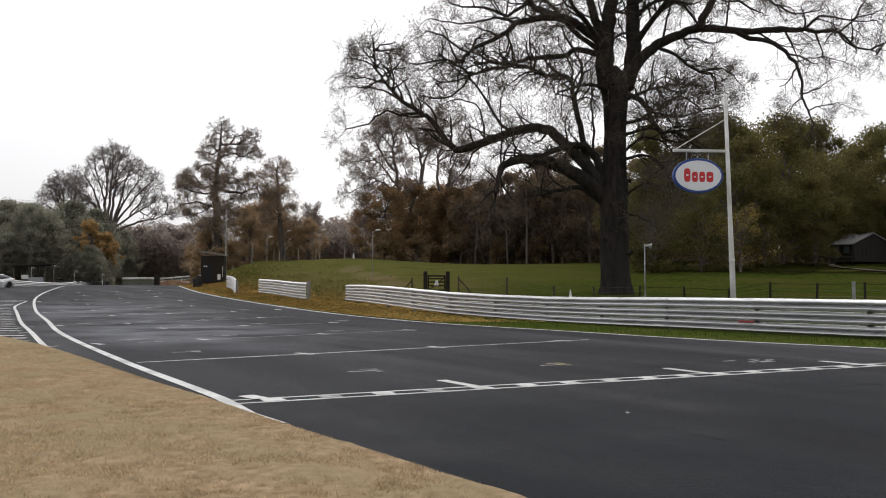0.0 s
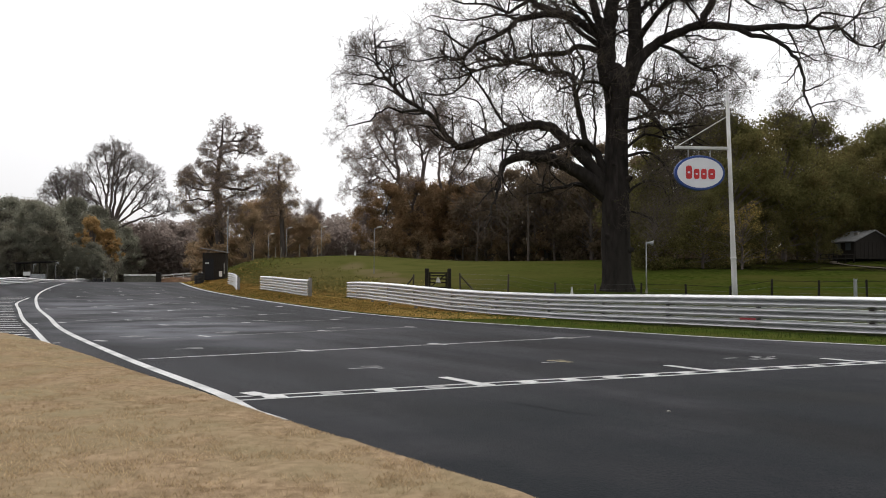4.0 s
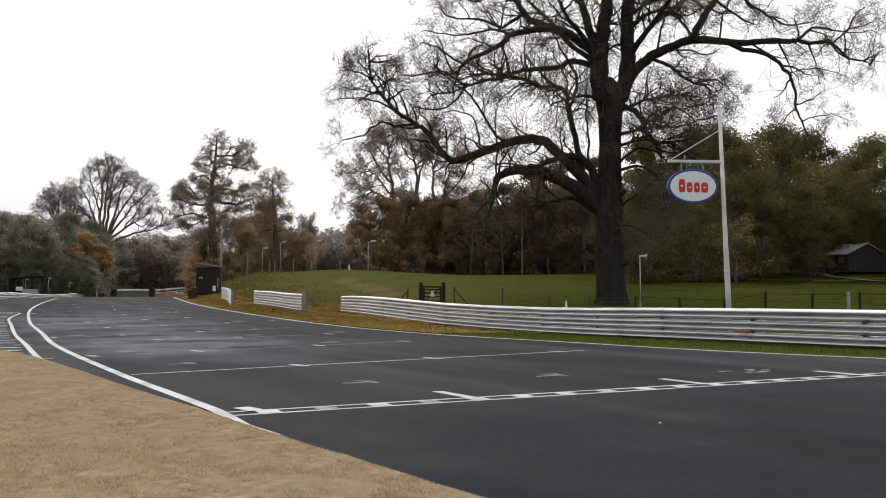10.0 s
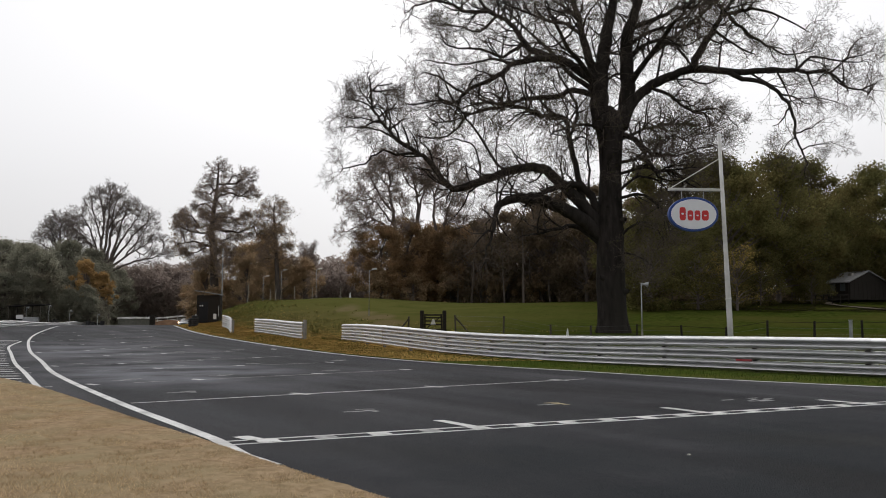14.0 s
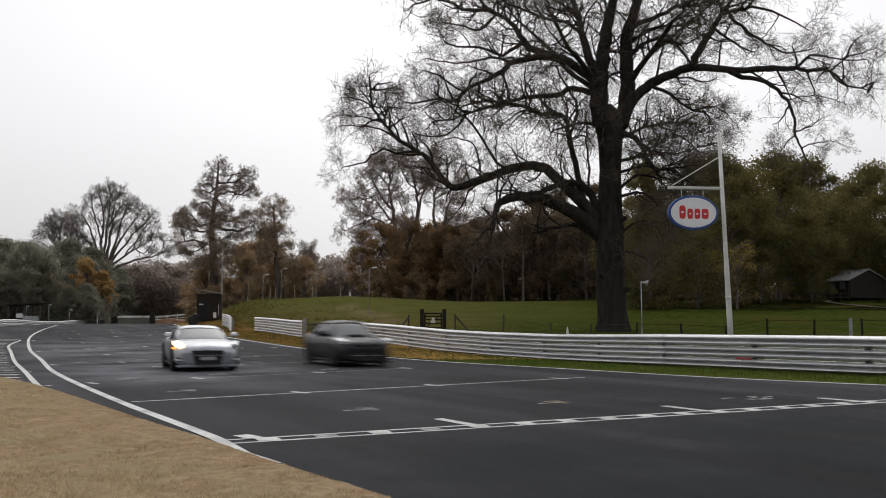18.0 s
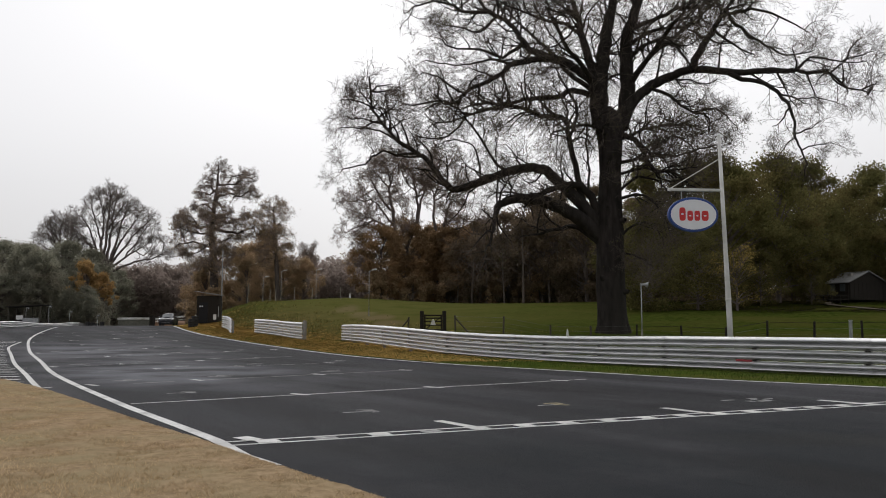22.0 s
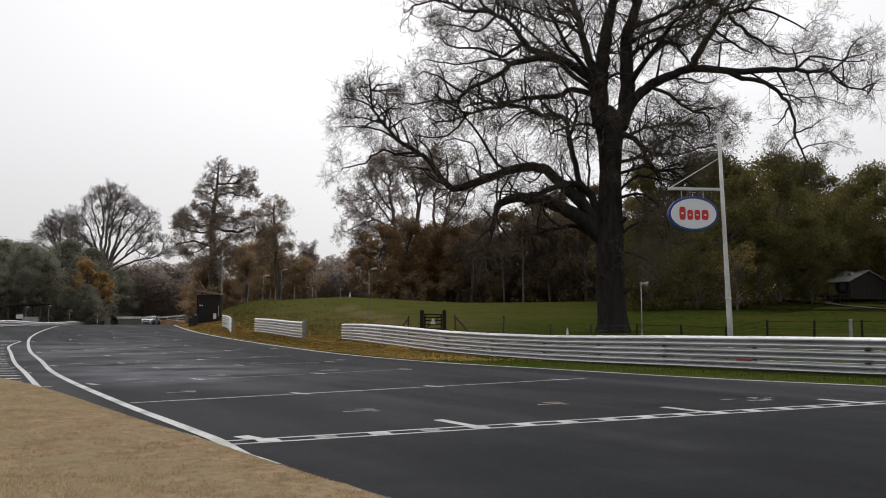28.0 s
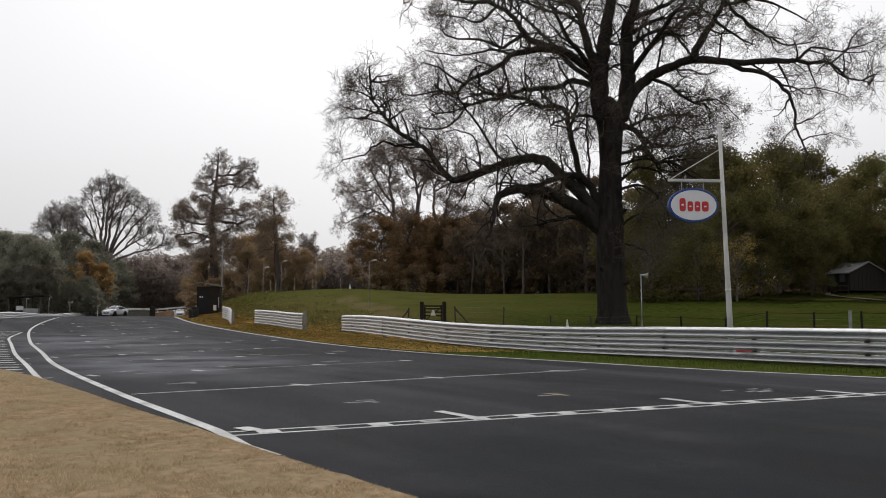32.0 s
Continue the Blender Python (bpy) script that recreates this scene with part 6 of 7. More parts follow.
def build_oak():
    rng = random.Random(11)
    oak = thing("oak_tree", pose(10.0, 50.0, 0.92), "huge old oak with a dark gnarled trunk and nearly bare crown", "tree")
    stem, wood, fine, tips = Heap(), Heap(), Heap(), []
    spec = {"full": 0.14, "wander": 0.3, "lift": 0.02, "thin": 0.028, "tip": 0.0055, "levels": 4, "kids": (9, 6, 5, 4), "angle": (0.45, 1.25), "taper": (1.15, 0.55), "inner": 0.2, "rise": 0.4,
            "len": (2.7, 1.7, 1.05, 0.6), "rad": (0.07, 0.036, 0.019, 0.011)}
    # trunk with a flared, buttressed foot: across, height, radius
    line = ((0.02, -0.41, 1.1), (0.02, -0.07, 1), (-0, 0.52, 0.9), (-0.02, 1.35, 0.867), (-0.09, 2.85, 0.817), (-0.1, 4.52, 0.834), (-0.13, 6.2, 0.8), (-0.04, 7.9, 0.683), (-0.01, 9.6, 0.65), (0.02, 11.32, 0.683), (0.01, 12.28, 0.834), (-0.02, 12.83, 0.834), (-0.01, 13.25, 0.5), (-0.01, 13.59, 0.167))
    stem.shaped([Vector((u, 0, v)) for u, v, r in line], [r for u, v, r in line], 26, 0.09)
    for k in range(9):
        a = k * 0.698 + 0.3
        stem.shaped([Vector((0.62 * math.cos(a), 0.62 * math.sin(a), 1.7)), Vector((0.74 * math.cos(a), 0.7 * math.sin(a), 0.6)), Vector((0.98 * math.cos(a), 0.98 * math.sin(a), -0.25))], [0.14, 0.17, 0.2], 8, 0.1)
    for u, v, r in ((-0.72, 3.2, 0.16), (0.7, 2.4, 0.14), (0.62, 6.6, 0.13), (-0.55, 9.2, 0.12), (0.2, 5.4, 0.2), (-0.3, 7.4, 0.16)):
        stem.shaped([Vector((u * 0.8, -0.5, v)), Vector((u * 1.08, -0.66, v + 0.05)), Vector((u * 1.16, -0.72, v + 0.08))], [r * 1.4, r, r * 0.4], 8, 0.1)
    # main limbs: radius at the start and the end, depth at the start and the end, plan of across and height
    limbs = []
    limbs.append((0.6, 0.1, (0, 0), ((-0.4, 12.2), (-0.6, 13.6), (-0.6, 14.8), (-0.5, 15.5), (-0.4, 16.3), (-0.2, 17.2), (-0.1, 18.3), (0.2, 19.3), (0.5, 21.1), (0.8, 23.6), (0.6, 26.5)), 1.4))
    limbs.append((0.5, 0.1, (0, -1), ((0.6, 12.2), (0.9, 13.4), (1.1, 14.7), (1, 16.1), (1, 17.4), (1.3, 18.4), (1.7, 19.8), (2.1, 21.5), (2.5, 23.6), (2.5, 26.3)), 1.4))
    limbs.append((0.3, 0.0667, (0, 2), ((-0.7, 15.1), (-1.1, 16.6), (-1.5, 18.1), (-1.6, 19.2), (-1.9, 20.4), (-2.4, 22.4), (-2.8, 25.1), (-3.3, 27.5)), 1.4))
    limbs.append((0.4, 0.04, (0, -2), ((-0.5, 6), (-1.5, 7.3), (-2.3, 8.2), (-3, 8.9), (-3.8, 9.6), (-4.6, 9.8), (-5.5, 9.7), (-6.8, 9.3), (-7.8, 8.9), (-8.6, 8.6), (-9.4, 8.4), (-9.9, 8.8), (-10.5, 9.6), (-11.1, 10.2), (-11.6, 10.5), (-12.7, 11.2), (-13.2, 11.8), (-13.7, 12.4), (-14.1, 13.1), (-14.2, 13.9), (-14.2, 14.1)), 1))
    limbs.append((0.433, 0.05, (0, -3), ((-0.4, 5.5), (-1.6, 6.6), (-2.7, 7.2), (-3.8, 7.6), (-4.7, 7.8), (-5.5, 7.8), (-6.3, 7.6), (-6.9, 7.2), (-7, 6.7), (-7.2, 5.9), (-7.4, 5)), 1))
    limbs.append((0.267, 0.133, (-0.027, -1), ((-0.7, 7), (-1.2, 8.1), (-1.8, 8.7), (-2.5, 8.8), (-3.2, 8.6), (-4.1, 8.2), (-4.8, 7.8)), 1))
    limbs.append((0.233, 0.05, (0, 2), ((-0.6, 5.3), (-1.4, 6), (-2.2, 6.4), (-3.1, 6.3), (-3.9, 6.1), (-4.7, 6)), 1))
    limbs.append((0.217, 0.0667, (-0.055, 0), ((-1.5, 7.2), (-1.9, 8.6), (-2, 9.6), (-2.3, 10.9), (-2.5, 12.1), (-2.7, 12.8), (-3.2, 13), (-4.1, 13), (-5, 13.4), (-6.1, 13.7), (-7.4, 13.8), (-8.2, 13.7)), 1.4))
    limbs.append((0.117, 0.05, (-0.04, 1), ((-2.5, 11.7), (-2, 12.7), (-1.9, 13.7), (-2.2, 14.4), (-2.7, 15.3), (-3, 16.2)), 1.5))
    limbs.append((0.0834, 0.0333, (-0.17, 1), ((-1.4, 8), (-1.3, 9.6), (-1.3, 11.4), (-1.3, 12.9), (-1.2, 13.3)), 1.3))
    limbs.append((0.06, 0.0267, (-2, -2.5), ((-6.9, 7.2), (-6.9, 8.2), (-6.9, 9.5), (-7, 10.8), (-6.9, 11.1)), 1))
    limbs.append((0.1, 0.03, (-0.5, -2.5), ((-6.1, 9.6), (-6.8, 9.9), (-7.4, 10.8), (-8.1, 11.8), (-8.8, 12.7), (-9.4, 13.2), (-10.1, 13.2), (-10.4, 12.9)), 1.3))
    limbs.append((0.0667, 0.0233, (-0.67, -1), ((-7.8, 8.9), (-7.9, 10.1), (-8.2, 11), (-9, 11.3), (-9.8, 11.3), (-10.1, 11.1)), 1))
    limbs.append((0.0834, 0.0267, (-1.3, -4), ((-11.6, 10.5), (-12.7, 10.3), (-13.4, 10.5), (-14, 10), (-14.4, 9.5), (-15.4, 9.2), (-15.6, 8.9)), 0.8))
    limbs.append((0.0667, 0.0233, (-1.4, 0), ((-12.7, 11.2), (-13.7, 11.8), (-14.8, 12.1), (-15.8, 12.2), (-16.1, 12.3)), 1))
    limbs.append((0.06, 0.0233, (-1.6, -1), ((-13.4, 12.1), (-14.4, 12.4), (-15.4, 12.6), (-15.8, 12.7)), 1))
    limbs.append((0.06, 0.0233, (-1.7, -4), ((-13.8, 12.6), (-14.6, 13.2), (-15.5, 13.2), (-15.6, 12.8)), 1))
    limbs.append((0.0533, 0.0233, (-1.6, 0), ((-13.6, 12.2), (-13.1, 13.1), (-12.6, 13.9), (-12.6, 14.3)), 1))
    limbs.append((0.05, 0.0233, (-1.8, -3), ((-14.1, 13.1), (-14.7, 13.8), (-14.7, 13.8)), 1))
    limbs.append((0.3, 0.04, (0, -2.5), ((-0.7, 14.8), (-1.6, 15.6), (-2.6, 16.1), (-4, 16.4), (-4.9, 16.2), (-6, 15.8), (-6.5, 15.3), (-7.5, 14.7), (-8.7, 13.9), (-9.3, 13.3), (-10.1, 13.4), (-10.4, 13.5)), 0.8))
    limbs.append((0.2, 0.0333, (0, 3), ((-0.7, 14.2), (-2.2, 14.6), (-3.1, 14.3), (-4.4, 14.3), (-5.3, 14.2), (-6.4, 13.9), (-7.4, 13.8), (-8.5, 13.6), (-9.3, 13.3), (-10.3, 13.2), (-10.7, 13.2)), 1.4))
    limbs.append((0.267, 0.05, (-0.29, 1), ((-2.3, 16.1), (-3.6, 16.6), (-4.7, 17.1), (-5.3, 17.9), (-5.9, 18.8), (-6.7, 19.4), (-7.5, 20.1), (-8, 21.3), (-8.2, 22.6)), 1.3))
    limbs.append((0.133, 0.0267, (0.41, -3), ((-6.5, 19.3), (-7.7, 19.5), (-8.6, 19.3), (-9.3, 19.5), (-10.1, 19.6), (-11.4, 19.2), (-12, 18.6), (-12.2, 18.2)), 1))
    limbs.append((0.117, 0.0267, (0.054, 0), ((-5.1, 17.5), (-6.4, 16.7), (-7.4, 17), (-8.4, 17.2), (-9.4, 17.2), (-10, 17.6), (-10.2, 17.8)), 1))
    limbs.append((0.1, 0.0267, (-0.97, 4), ((-6, 15.8), (-6.8, 16.4), (-7.7, 16.5), (-8.7, 16.5), (-9.8, 16.9), (-10.9, 17.4), (-11.2, 17.7)), 0.7))
    limbs.append((0.0834, 0.0233, (-1.2, -3), ((-6.5, 15.3), (-6.3, 14.3), (-6.1, 13.4), (-6.2, 12.9)), 1))
    limbs.append((0.0834, 0.0233, (-1.7, -5), ((-8.7, 13.9), (-9.5, 14.1), (-10.3, 14.5), (-11.1, 14.4), (-11.3, 14)), 0.6))
    limbs.append((0.0734, 0.0233, (-2, 0), ((-9.3, 13.3), (-9.8, 14.4), (-10.2, 15.6), (-10.3, 16.1)), 0.6))
    limbs.append((0.0834, 0.0233, (2, 5), ((-8.5, 13.6), (-9.4, 12.6), (-10.4, 12.4), (-11.6, 12.7), (-11.9, 13)), 0.6))
    limbs.append((0.0667, 0.0233, (-2.2, -6), ((-10.1, 13.4), (-11.1, 12.9), (-11.9, 12.5), (-12, 12.1)), 0.7))
    limbs.append((0.1, 0.0233, (0.44, 5), ((-6.7, 19.4), (-7.7, 18.7), (-8.7, 19.3), (-9.8, 20), (-10, 20.4)), 1))
    limbs.append((0.133, 0.0267, (0.44, -4), ((-1.5, 18.1), (-2.6, 18.6), (-4.1, 18.6), (-5.3, 18.7), (-6.6, 18.9), (-7, 18.8)), 1))
    limbs.append((0.117, 0.0267, (0.72, 5), ((-1.6, 19.2), (-2.7, 20.5), (-4, 21.8), (-5.7, 23.1), (-6.3, 23.9)), 1))
    limbs.append((0.367, 0.0233, (-0.024, -2), ((0.8, 12.5), (1.5, 14), (2.2, 14.6), (2.9, 15), (3.9, 15.4), (4.9, 15.7), (6.1, 15.6), (7.4, 15.5), (9, 15.5), (10.4, 15.5), (10.9, 15.5), (11.5, 15.3), (12.3, 15.3), (12.9, 15), (13.6, 14.2), (14.5, 14), (14.6, 13.8)), 0.6))
    limbs.append((0.1, 0.02, (-1.1, -3), ((10.8, 15.5), (11.3, 15.9), (11.7, 16.1), (12.5, 15.9), (13.2, 15.6), (14.1, 15.5), (14.3, 15.2)), 0.6))
    limbs.append((0.0667, 0.02, (-2.3, -1), ((13.2, 15.6), (13.7, 16.4), (14.4, 17.2), (14.9, 17.5)), 0.7))
    limbs.append((0.0667, 0.02, (-1.5, -4), ((12.7, 15.2), (13, 15.5), (13.2, 15.7), (14, 15.8), (13.9, 15.7)), 0.6))
    limbs.append((0.167, 0.0333, (-0.69, -3), ((6.9, 15.5), (7.8, 15), (8.7, 14.8), (9.5, 14.3), (9.9, 13.7), (10.2, 13.1), (10.3, 12.2), (10.2, 11.2), (10.4, 10.4), (10.5, 9.7), (10.4, 9.4)), 0.3))
    limbs.append((0.04, 0.0167, (-1.6, -3), ((10.2, 13.4), (10.8, 13.6), (11.7, 13.5), (12.6, 13.1), (12.7, 12.9)), 0.6))
    limbs.append((0.0433, 0.0167, (-2.2, -4), ((10.2, 11.2), (9.5, 10.7), (8.8, 9.9), (8.4, 9.6)), 0.6))
    limbs.append((0.0467, 0.0167, (-2.5, -2), ((10.4, 10.4), (11.2, 10.7), (12.2, 10.9), (12.7, 10.8)), 0.7))
    limbs.append((0.267, 0.05, (-0.51, 1), ((4.9, 15.8), (5.3, 16.6), (5.9, 17.6), (6.5, 18.5), (7, 19.3), (7.6, 20.1), (8.4, 21.1), (9.6, 22.6)), 1))
    limbs.append((0.133, 0.0233, (0.26, -1), ((7, 19.3), (8.1, 19.5), (9, 19.6), (10.3, 19), (11.5, 18.2), (11.7, 17.9)), 0.7))
    limbs.append((0.117, 0.0233, (0.2, 2), ((7.4, 19.2), (8.2, 18.6), (9.3, 17.9), (10.2, 17.5), (11, 17.2), (12.1, 17.3), (13.2, 17.6), (13.5, 18)), 0.7))
    limbs.append((0.1, 0.0233, (-0.00095, 3), ((6.4, 18.4), (7.9, 17.7), (9.3, 17.5), (10, 17.6)), 1))
    limbs.append((0.15, 0.0667, (-0.29, -1), ((1, 16.2), (1.9, 17.1), (2.9, 17.5), (3.7, 17.2), (4.3, 16.5), (4.7, 15.8)), 1))
    limbs.append((0.133, 0.0333, (-0.36, 2), ((1.3, 17.3), (2.5, 18.2), (3.7, 18.6), (4.9, 18.8), (5.9, 18.6), (6.4, 18.5)), 1))
    limbs.append((0.167, 0.03, (-0.49, -2), ((1.6, 18.4), (3, 18.9), (4, 19.3), (5.3, 19.4), (6.9, 20), (8.5, 20.1), (8.9, 19.8)), 1))
    limbs.append((0.0834, 0.0233, (-0.27, 1), ((2.8, 15.1), (3.1, 16.2), (3.4, 17.2), (3.7, 17.8)), 1))
    limbs.append((0.117, 0.0267, (-0.2, -2), ((2.4, 14.7), (3.6, 14.1), (4.1, 13.5), (4.7, 13), (5.5, 12.7), (5.5, 11.9), (5.3, 11.5)), 1.5))
    limbs.append((0.0667, 0.02, (-0.99, 2), ((4.7, 13), (5.7, 13.3), (6.8, 13.4), (7.9, 12.8), (8.4, 12.7)), 1.3))
    limbs.append((0.2, 0.05, (0, -2), ((0.6, 11.9), (1.4, 11.6), (1.8, 10.9), (2.1, 10), (2.5, 9.4), (3.3, 9.3), (4, 8.6)), 1.6))
    limbs.append((0.0834, 0.0233, (-0.87, 1), ((2.2, 10), (2.7, 11), (3.6, 11.7), (4.4, 11.6), (5.3, 11), (5.6, 10.8)), 1.6))
    limbs.append((0.117, 0.0233, (0, 3), ((0.5, 10.1), (1.8, 10.5), (3.3, 10.8), (4.9, 11), (6.5, 11.6), (7.2, 11.7)), 1.7))
    limbs.append((0.1, 0.0233, (0, -3), ((0.5, 9.5), (1.9, 9.7), (3, 9.4), (4.1, 9.5), (4.3, 9.3)), 1.7))
    limbs.append((0.1, 0.0233, (0, 0), ((0.5, 8.5), (1.7, 9.3), (2.7, 9.1), (3.7, 8.2), (4, 8.1)), 1.7))
    limbs.append((0.1, 0.0233, (0, -4), ((0.5, 8), (1.8, 8.1), (2.5, 7), (2.7, 5.8), (2.4, 5.4)), 1.7))
    limbs.append((0.1, 0.0233, (0, 3), ((0.4, 5.5), (1.4, 6.4), (2.6, 6.7), (3.6, 5.8), (3.9, 5.4)), 1.6))
    limbs.append((0.0834, 0.02, (0, -3), ((0.4, 4.8), (1.1, 4.5), (1.8, 4), (1.7, 3.6)), 1.6))
    limbs.append((0.2, 0.0333, (0, -9), ((-0.6, 14.8), (-1.9, 15.6), (-3.2, 16.2), (-4.3, 16.9), (-4.9, 16.3)), 1))
    limbs.append((0.2, 0.0333, (0, 9), ((-0.7, 14.4), (-1.9, 16), (-3.1, 18.4), (-5.1, 21.4), (-5.3, 23.1)), 1))
    limbs.append((0.2, 0.0333, (-0.16, -9), ((1.1, 14.7), (1.9, 15.9), (2.8, 17.2), (3.2, 17.5), (2.7, 16.9)), 1))
    limbs.append((0.2, 0.0333, (-0.16, 9), ((1.1, 14.7), (2.5, 16.7), (5.5, 19.6), (8.4, 22.3), (9.9, 23.9)), 1))
    limbs.append((0.133, 0.0333, (0, -8), ((0, 11.7), (-1.7, 12), (-3.7, 10.9), (-4.6, 10)), 0.7))
    limbs.append((0.133, 0.0333, (0, 8), ((0.2, 11.3), (2.6, 12.7), (5.5, 13.7), (7.3, 14.3)), 1.5))
    run_limbs(wood, fine, tips, limbs, spec, rng, 1.42, 0.035, 0.85)
    part("trunk", stem.mesh("trunk", BARK, True), BARK, oak, "dark furrowed bark")
    tagged(part("bough_work", wood.mesh("bough_work", BARK, True), BARK, oak, "thick crooked dark boughs"), kind="stuff")
    tagged(part("crown", fine.mesh("crown", TWIG), TWIG, oak, "fine dark bare twigs"), kind="stuff")
    lf = Heap()
    for k in range(30000):
        q = rng.choice(tips)
        if noise.noise(q * 0.22) < -0.05 or abs(q.x) > 10.5:
            continue
        lf.leaf(q + Vector((rng.gauss(0, 0.25), rng.gauss(0, 0.25), rng.gauss(0, 0.2))), rng.uniform(0.05, 0.11), rng)
    tagged(part("foliage", lf.mesh("foliage", OAK_LEAF), OAK_LEAF, oak, "few withered olive leaves"), kind="stuff")


build_oak()
build_tiered_trees()
build_fan_trees()
build_ashes()


def build_woods():
    rng = random.Random(21)
    # trees in leaf
    t = leafy_tree("autumn_oak", 13, 11, 31, LEAF_BROWN, "rusty brown oak holding its autumn leaves", 26000, 0.2, 0.05)
    place(t, [(-28, 121, 0.54), (-24.5, 128, 0.6), (-21, 128, 0.56), (-30, 140, .95), (-36.8, 132, 0.74), (-32, 134, 0.8), (-39.5, 140, 0.7)], rng, group="autumn oaks")
    t = leafy_tree("russet_oak", 13, 11, 36, LEAF_RUSSET, "dull russet oak at the edge of the dark wood", 26000, 0.2, 0.05)
    place(t, [(-8.4, 114, 0.8), (-5.0, 117, 0.9), (0.5, 119, 0.88), (-1, 126, 0.96), (3.6, 116, 0.86)], rng, group="russet oaks")
    t = leafy_tree("hazel", 9, 10, 32, LEAF_OLIVE, "low spreading tree with thin yellowing olive leaves", 14000, 0.16, 0.02, 60)
    place(t, [(19, 78, 0.95), (24, 80, 0.8), (28, 84, 0.6), (33, 88, 0.6), (40, 92, 0.5)], rng, group="hazels")
    t = leafy_tree("yellow_hazel", 7, 7, 51, LEAF_YELLOW, "thin spreading hazel with sparse yellow leaves", 2000, 0.12, 0.05, 50)
    place(t, [(26.3, 76, 0.9)], rng)
    t = leafy_tree("golden_tree", 9, 4.6, 33, LEAF_GOLD, "small tree in golden orange leaf", 9000, 0.18, 0.48, 50)
    place(t, [(-56.2, 133, 1.2), (-53.9, 134, 1.02)], rng)
    t = leafy_tree("green_oak", 19, 15, 35, LEAF_GREEN, "broad olive green tree at the wood's edge", 32000, 0.24)
    place(t, [(30, 90, 0.82), (38, 96, 0.88), (24, 98, 0.82), (47, 108, 0.94), (57, 112, 0.94), (66, 106, 0.86), (33, 108, 0.94), (75, 115, 0.94), (42, 118, 1.0), (52, 126, 1.02), (62, 128, 0.98), (86, 120, 0.94), (54, 100, 0.76), (46, 101, 0.62)], rng, group="green oaks of the wood")
    t = leafy_tree("dark_tree", 15, 11, 37, LEAF_DARK, "dark evergreen tree in the wood", 18000, 0.28, 0.02)
    place(t, [(18, 106, 1.0), (5, 112, 0.76), (9, 118, 0.9), (13, 112, 0.98), (16, 122, 1.12), (2, 122, 0.76), (22, 118, 1.0), (28, 122, 1.05), (7, 128, 0.92)], rng, group="dark trees")
    t = leafy_tree("scrub_tree", 15, 11, 47, LEAF_SCRUB_HAZED, "dusky olive bushy tree behind the pit exit, hazed in colour", 26000, 0.25, 0.0, 170)
    place(t, [(-63, 132, 0.75), (-66, 134, 0.8), (-72, 138, 0.85), (-80, 140, 0.95), (-58.5, 141, 0.6), (-62, 146, 0.8), (-90, 148, 1.0), (-75, 150, 0.9), (-100, 150, 1.1), (-86, 132, .8), (-95, 138, .9), (-63, 151, 0.95), (-66.5, 150, 0.95), (-84.5, 219, 1.0), (-71, 146, 0.8), (-57.6, 131, 0.4), (-62, 130, 0.45), (-53.4, 129, 0.34), (-54.8, 130.5, 0.45), (-67, 129, 0.5), (-72, 129, 0.55), (-78, 130, 0.6), (-83, 128, 0.6)], rng, group="trees behind the pit exit")
    t = leafy_tree("shrub", 5, 6.5, 39, LEAF_BROWN, "brown tangled shrub under the trees", 4500, 0.26, 0.02, 30)
    place(t, [(-8.6, 112, .8), (-4, 113, .8), (1, 114, .9), (6, 112, .8), (12, 112, .8), (-33, 122, .9)], rng, group="shrubs")
    # far trees, paled by colour in place of air haze
    t = leafy_tree("far_tree", 14, 13, 41, LEAF_HAZED, "brown tree in the far distance, haze in its colour", 11000, 0.36, 0.03)
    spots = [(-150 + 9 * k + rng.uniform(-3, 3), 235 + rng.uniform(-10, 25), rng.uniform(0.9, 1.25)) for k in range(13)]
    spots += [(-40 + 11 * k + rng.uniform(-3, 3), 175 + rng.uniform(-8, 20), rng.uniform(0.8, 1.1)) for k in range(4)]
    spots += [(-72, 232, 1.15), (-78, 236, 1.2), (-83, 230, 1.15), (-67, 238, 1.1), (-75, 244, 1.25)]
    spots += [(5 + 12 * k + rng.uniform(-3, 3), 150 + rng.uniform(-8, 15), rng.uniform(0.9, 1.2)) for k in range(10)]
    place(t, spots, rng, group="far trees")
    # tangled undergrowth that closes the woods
    for name, x0, x1, y0, y1, tall, count, leaf, label in (("undergrowth", -9, 125, 124, 140, 15, 80000, LEAF_DARK, "dark tangled undergrowth filling the wood"), ("copse_floor", -36, -8, 148, 164, 10, 32000, LEAF_HAZED, "thicket behind the mound, greyed for haze"), ("scrub", -140, -60, 140, 152, 8, 40000, LEAF_SCRUB_HAZED, "green scrub behind the pit exit, paled for haze"), ("far_scrub", -125, -20, 222, 238, 17, 120000, LEAF_HAZED, "scrub in the far distance, greyed for haze")):
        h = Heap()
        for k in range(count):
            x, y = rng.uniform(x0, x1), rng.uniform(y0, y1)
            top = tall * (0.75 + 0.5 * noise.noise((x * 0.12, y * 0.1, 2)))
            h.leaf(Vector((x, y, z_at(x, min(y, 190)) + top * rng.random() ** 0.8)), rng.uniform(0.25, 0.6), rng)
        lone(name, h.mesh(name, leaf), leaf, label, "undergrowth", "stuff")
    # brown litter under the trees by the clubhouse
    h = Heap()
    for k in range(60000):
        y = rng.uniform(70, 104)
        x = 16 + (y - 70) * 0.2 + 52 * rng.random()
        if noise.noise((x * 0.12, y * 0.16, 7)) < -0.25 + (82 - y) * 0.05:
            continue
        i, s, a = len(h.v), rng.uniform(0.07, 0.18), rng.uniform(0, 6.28)
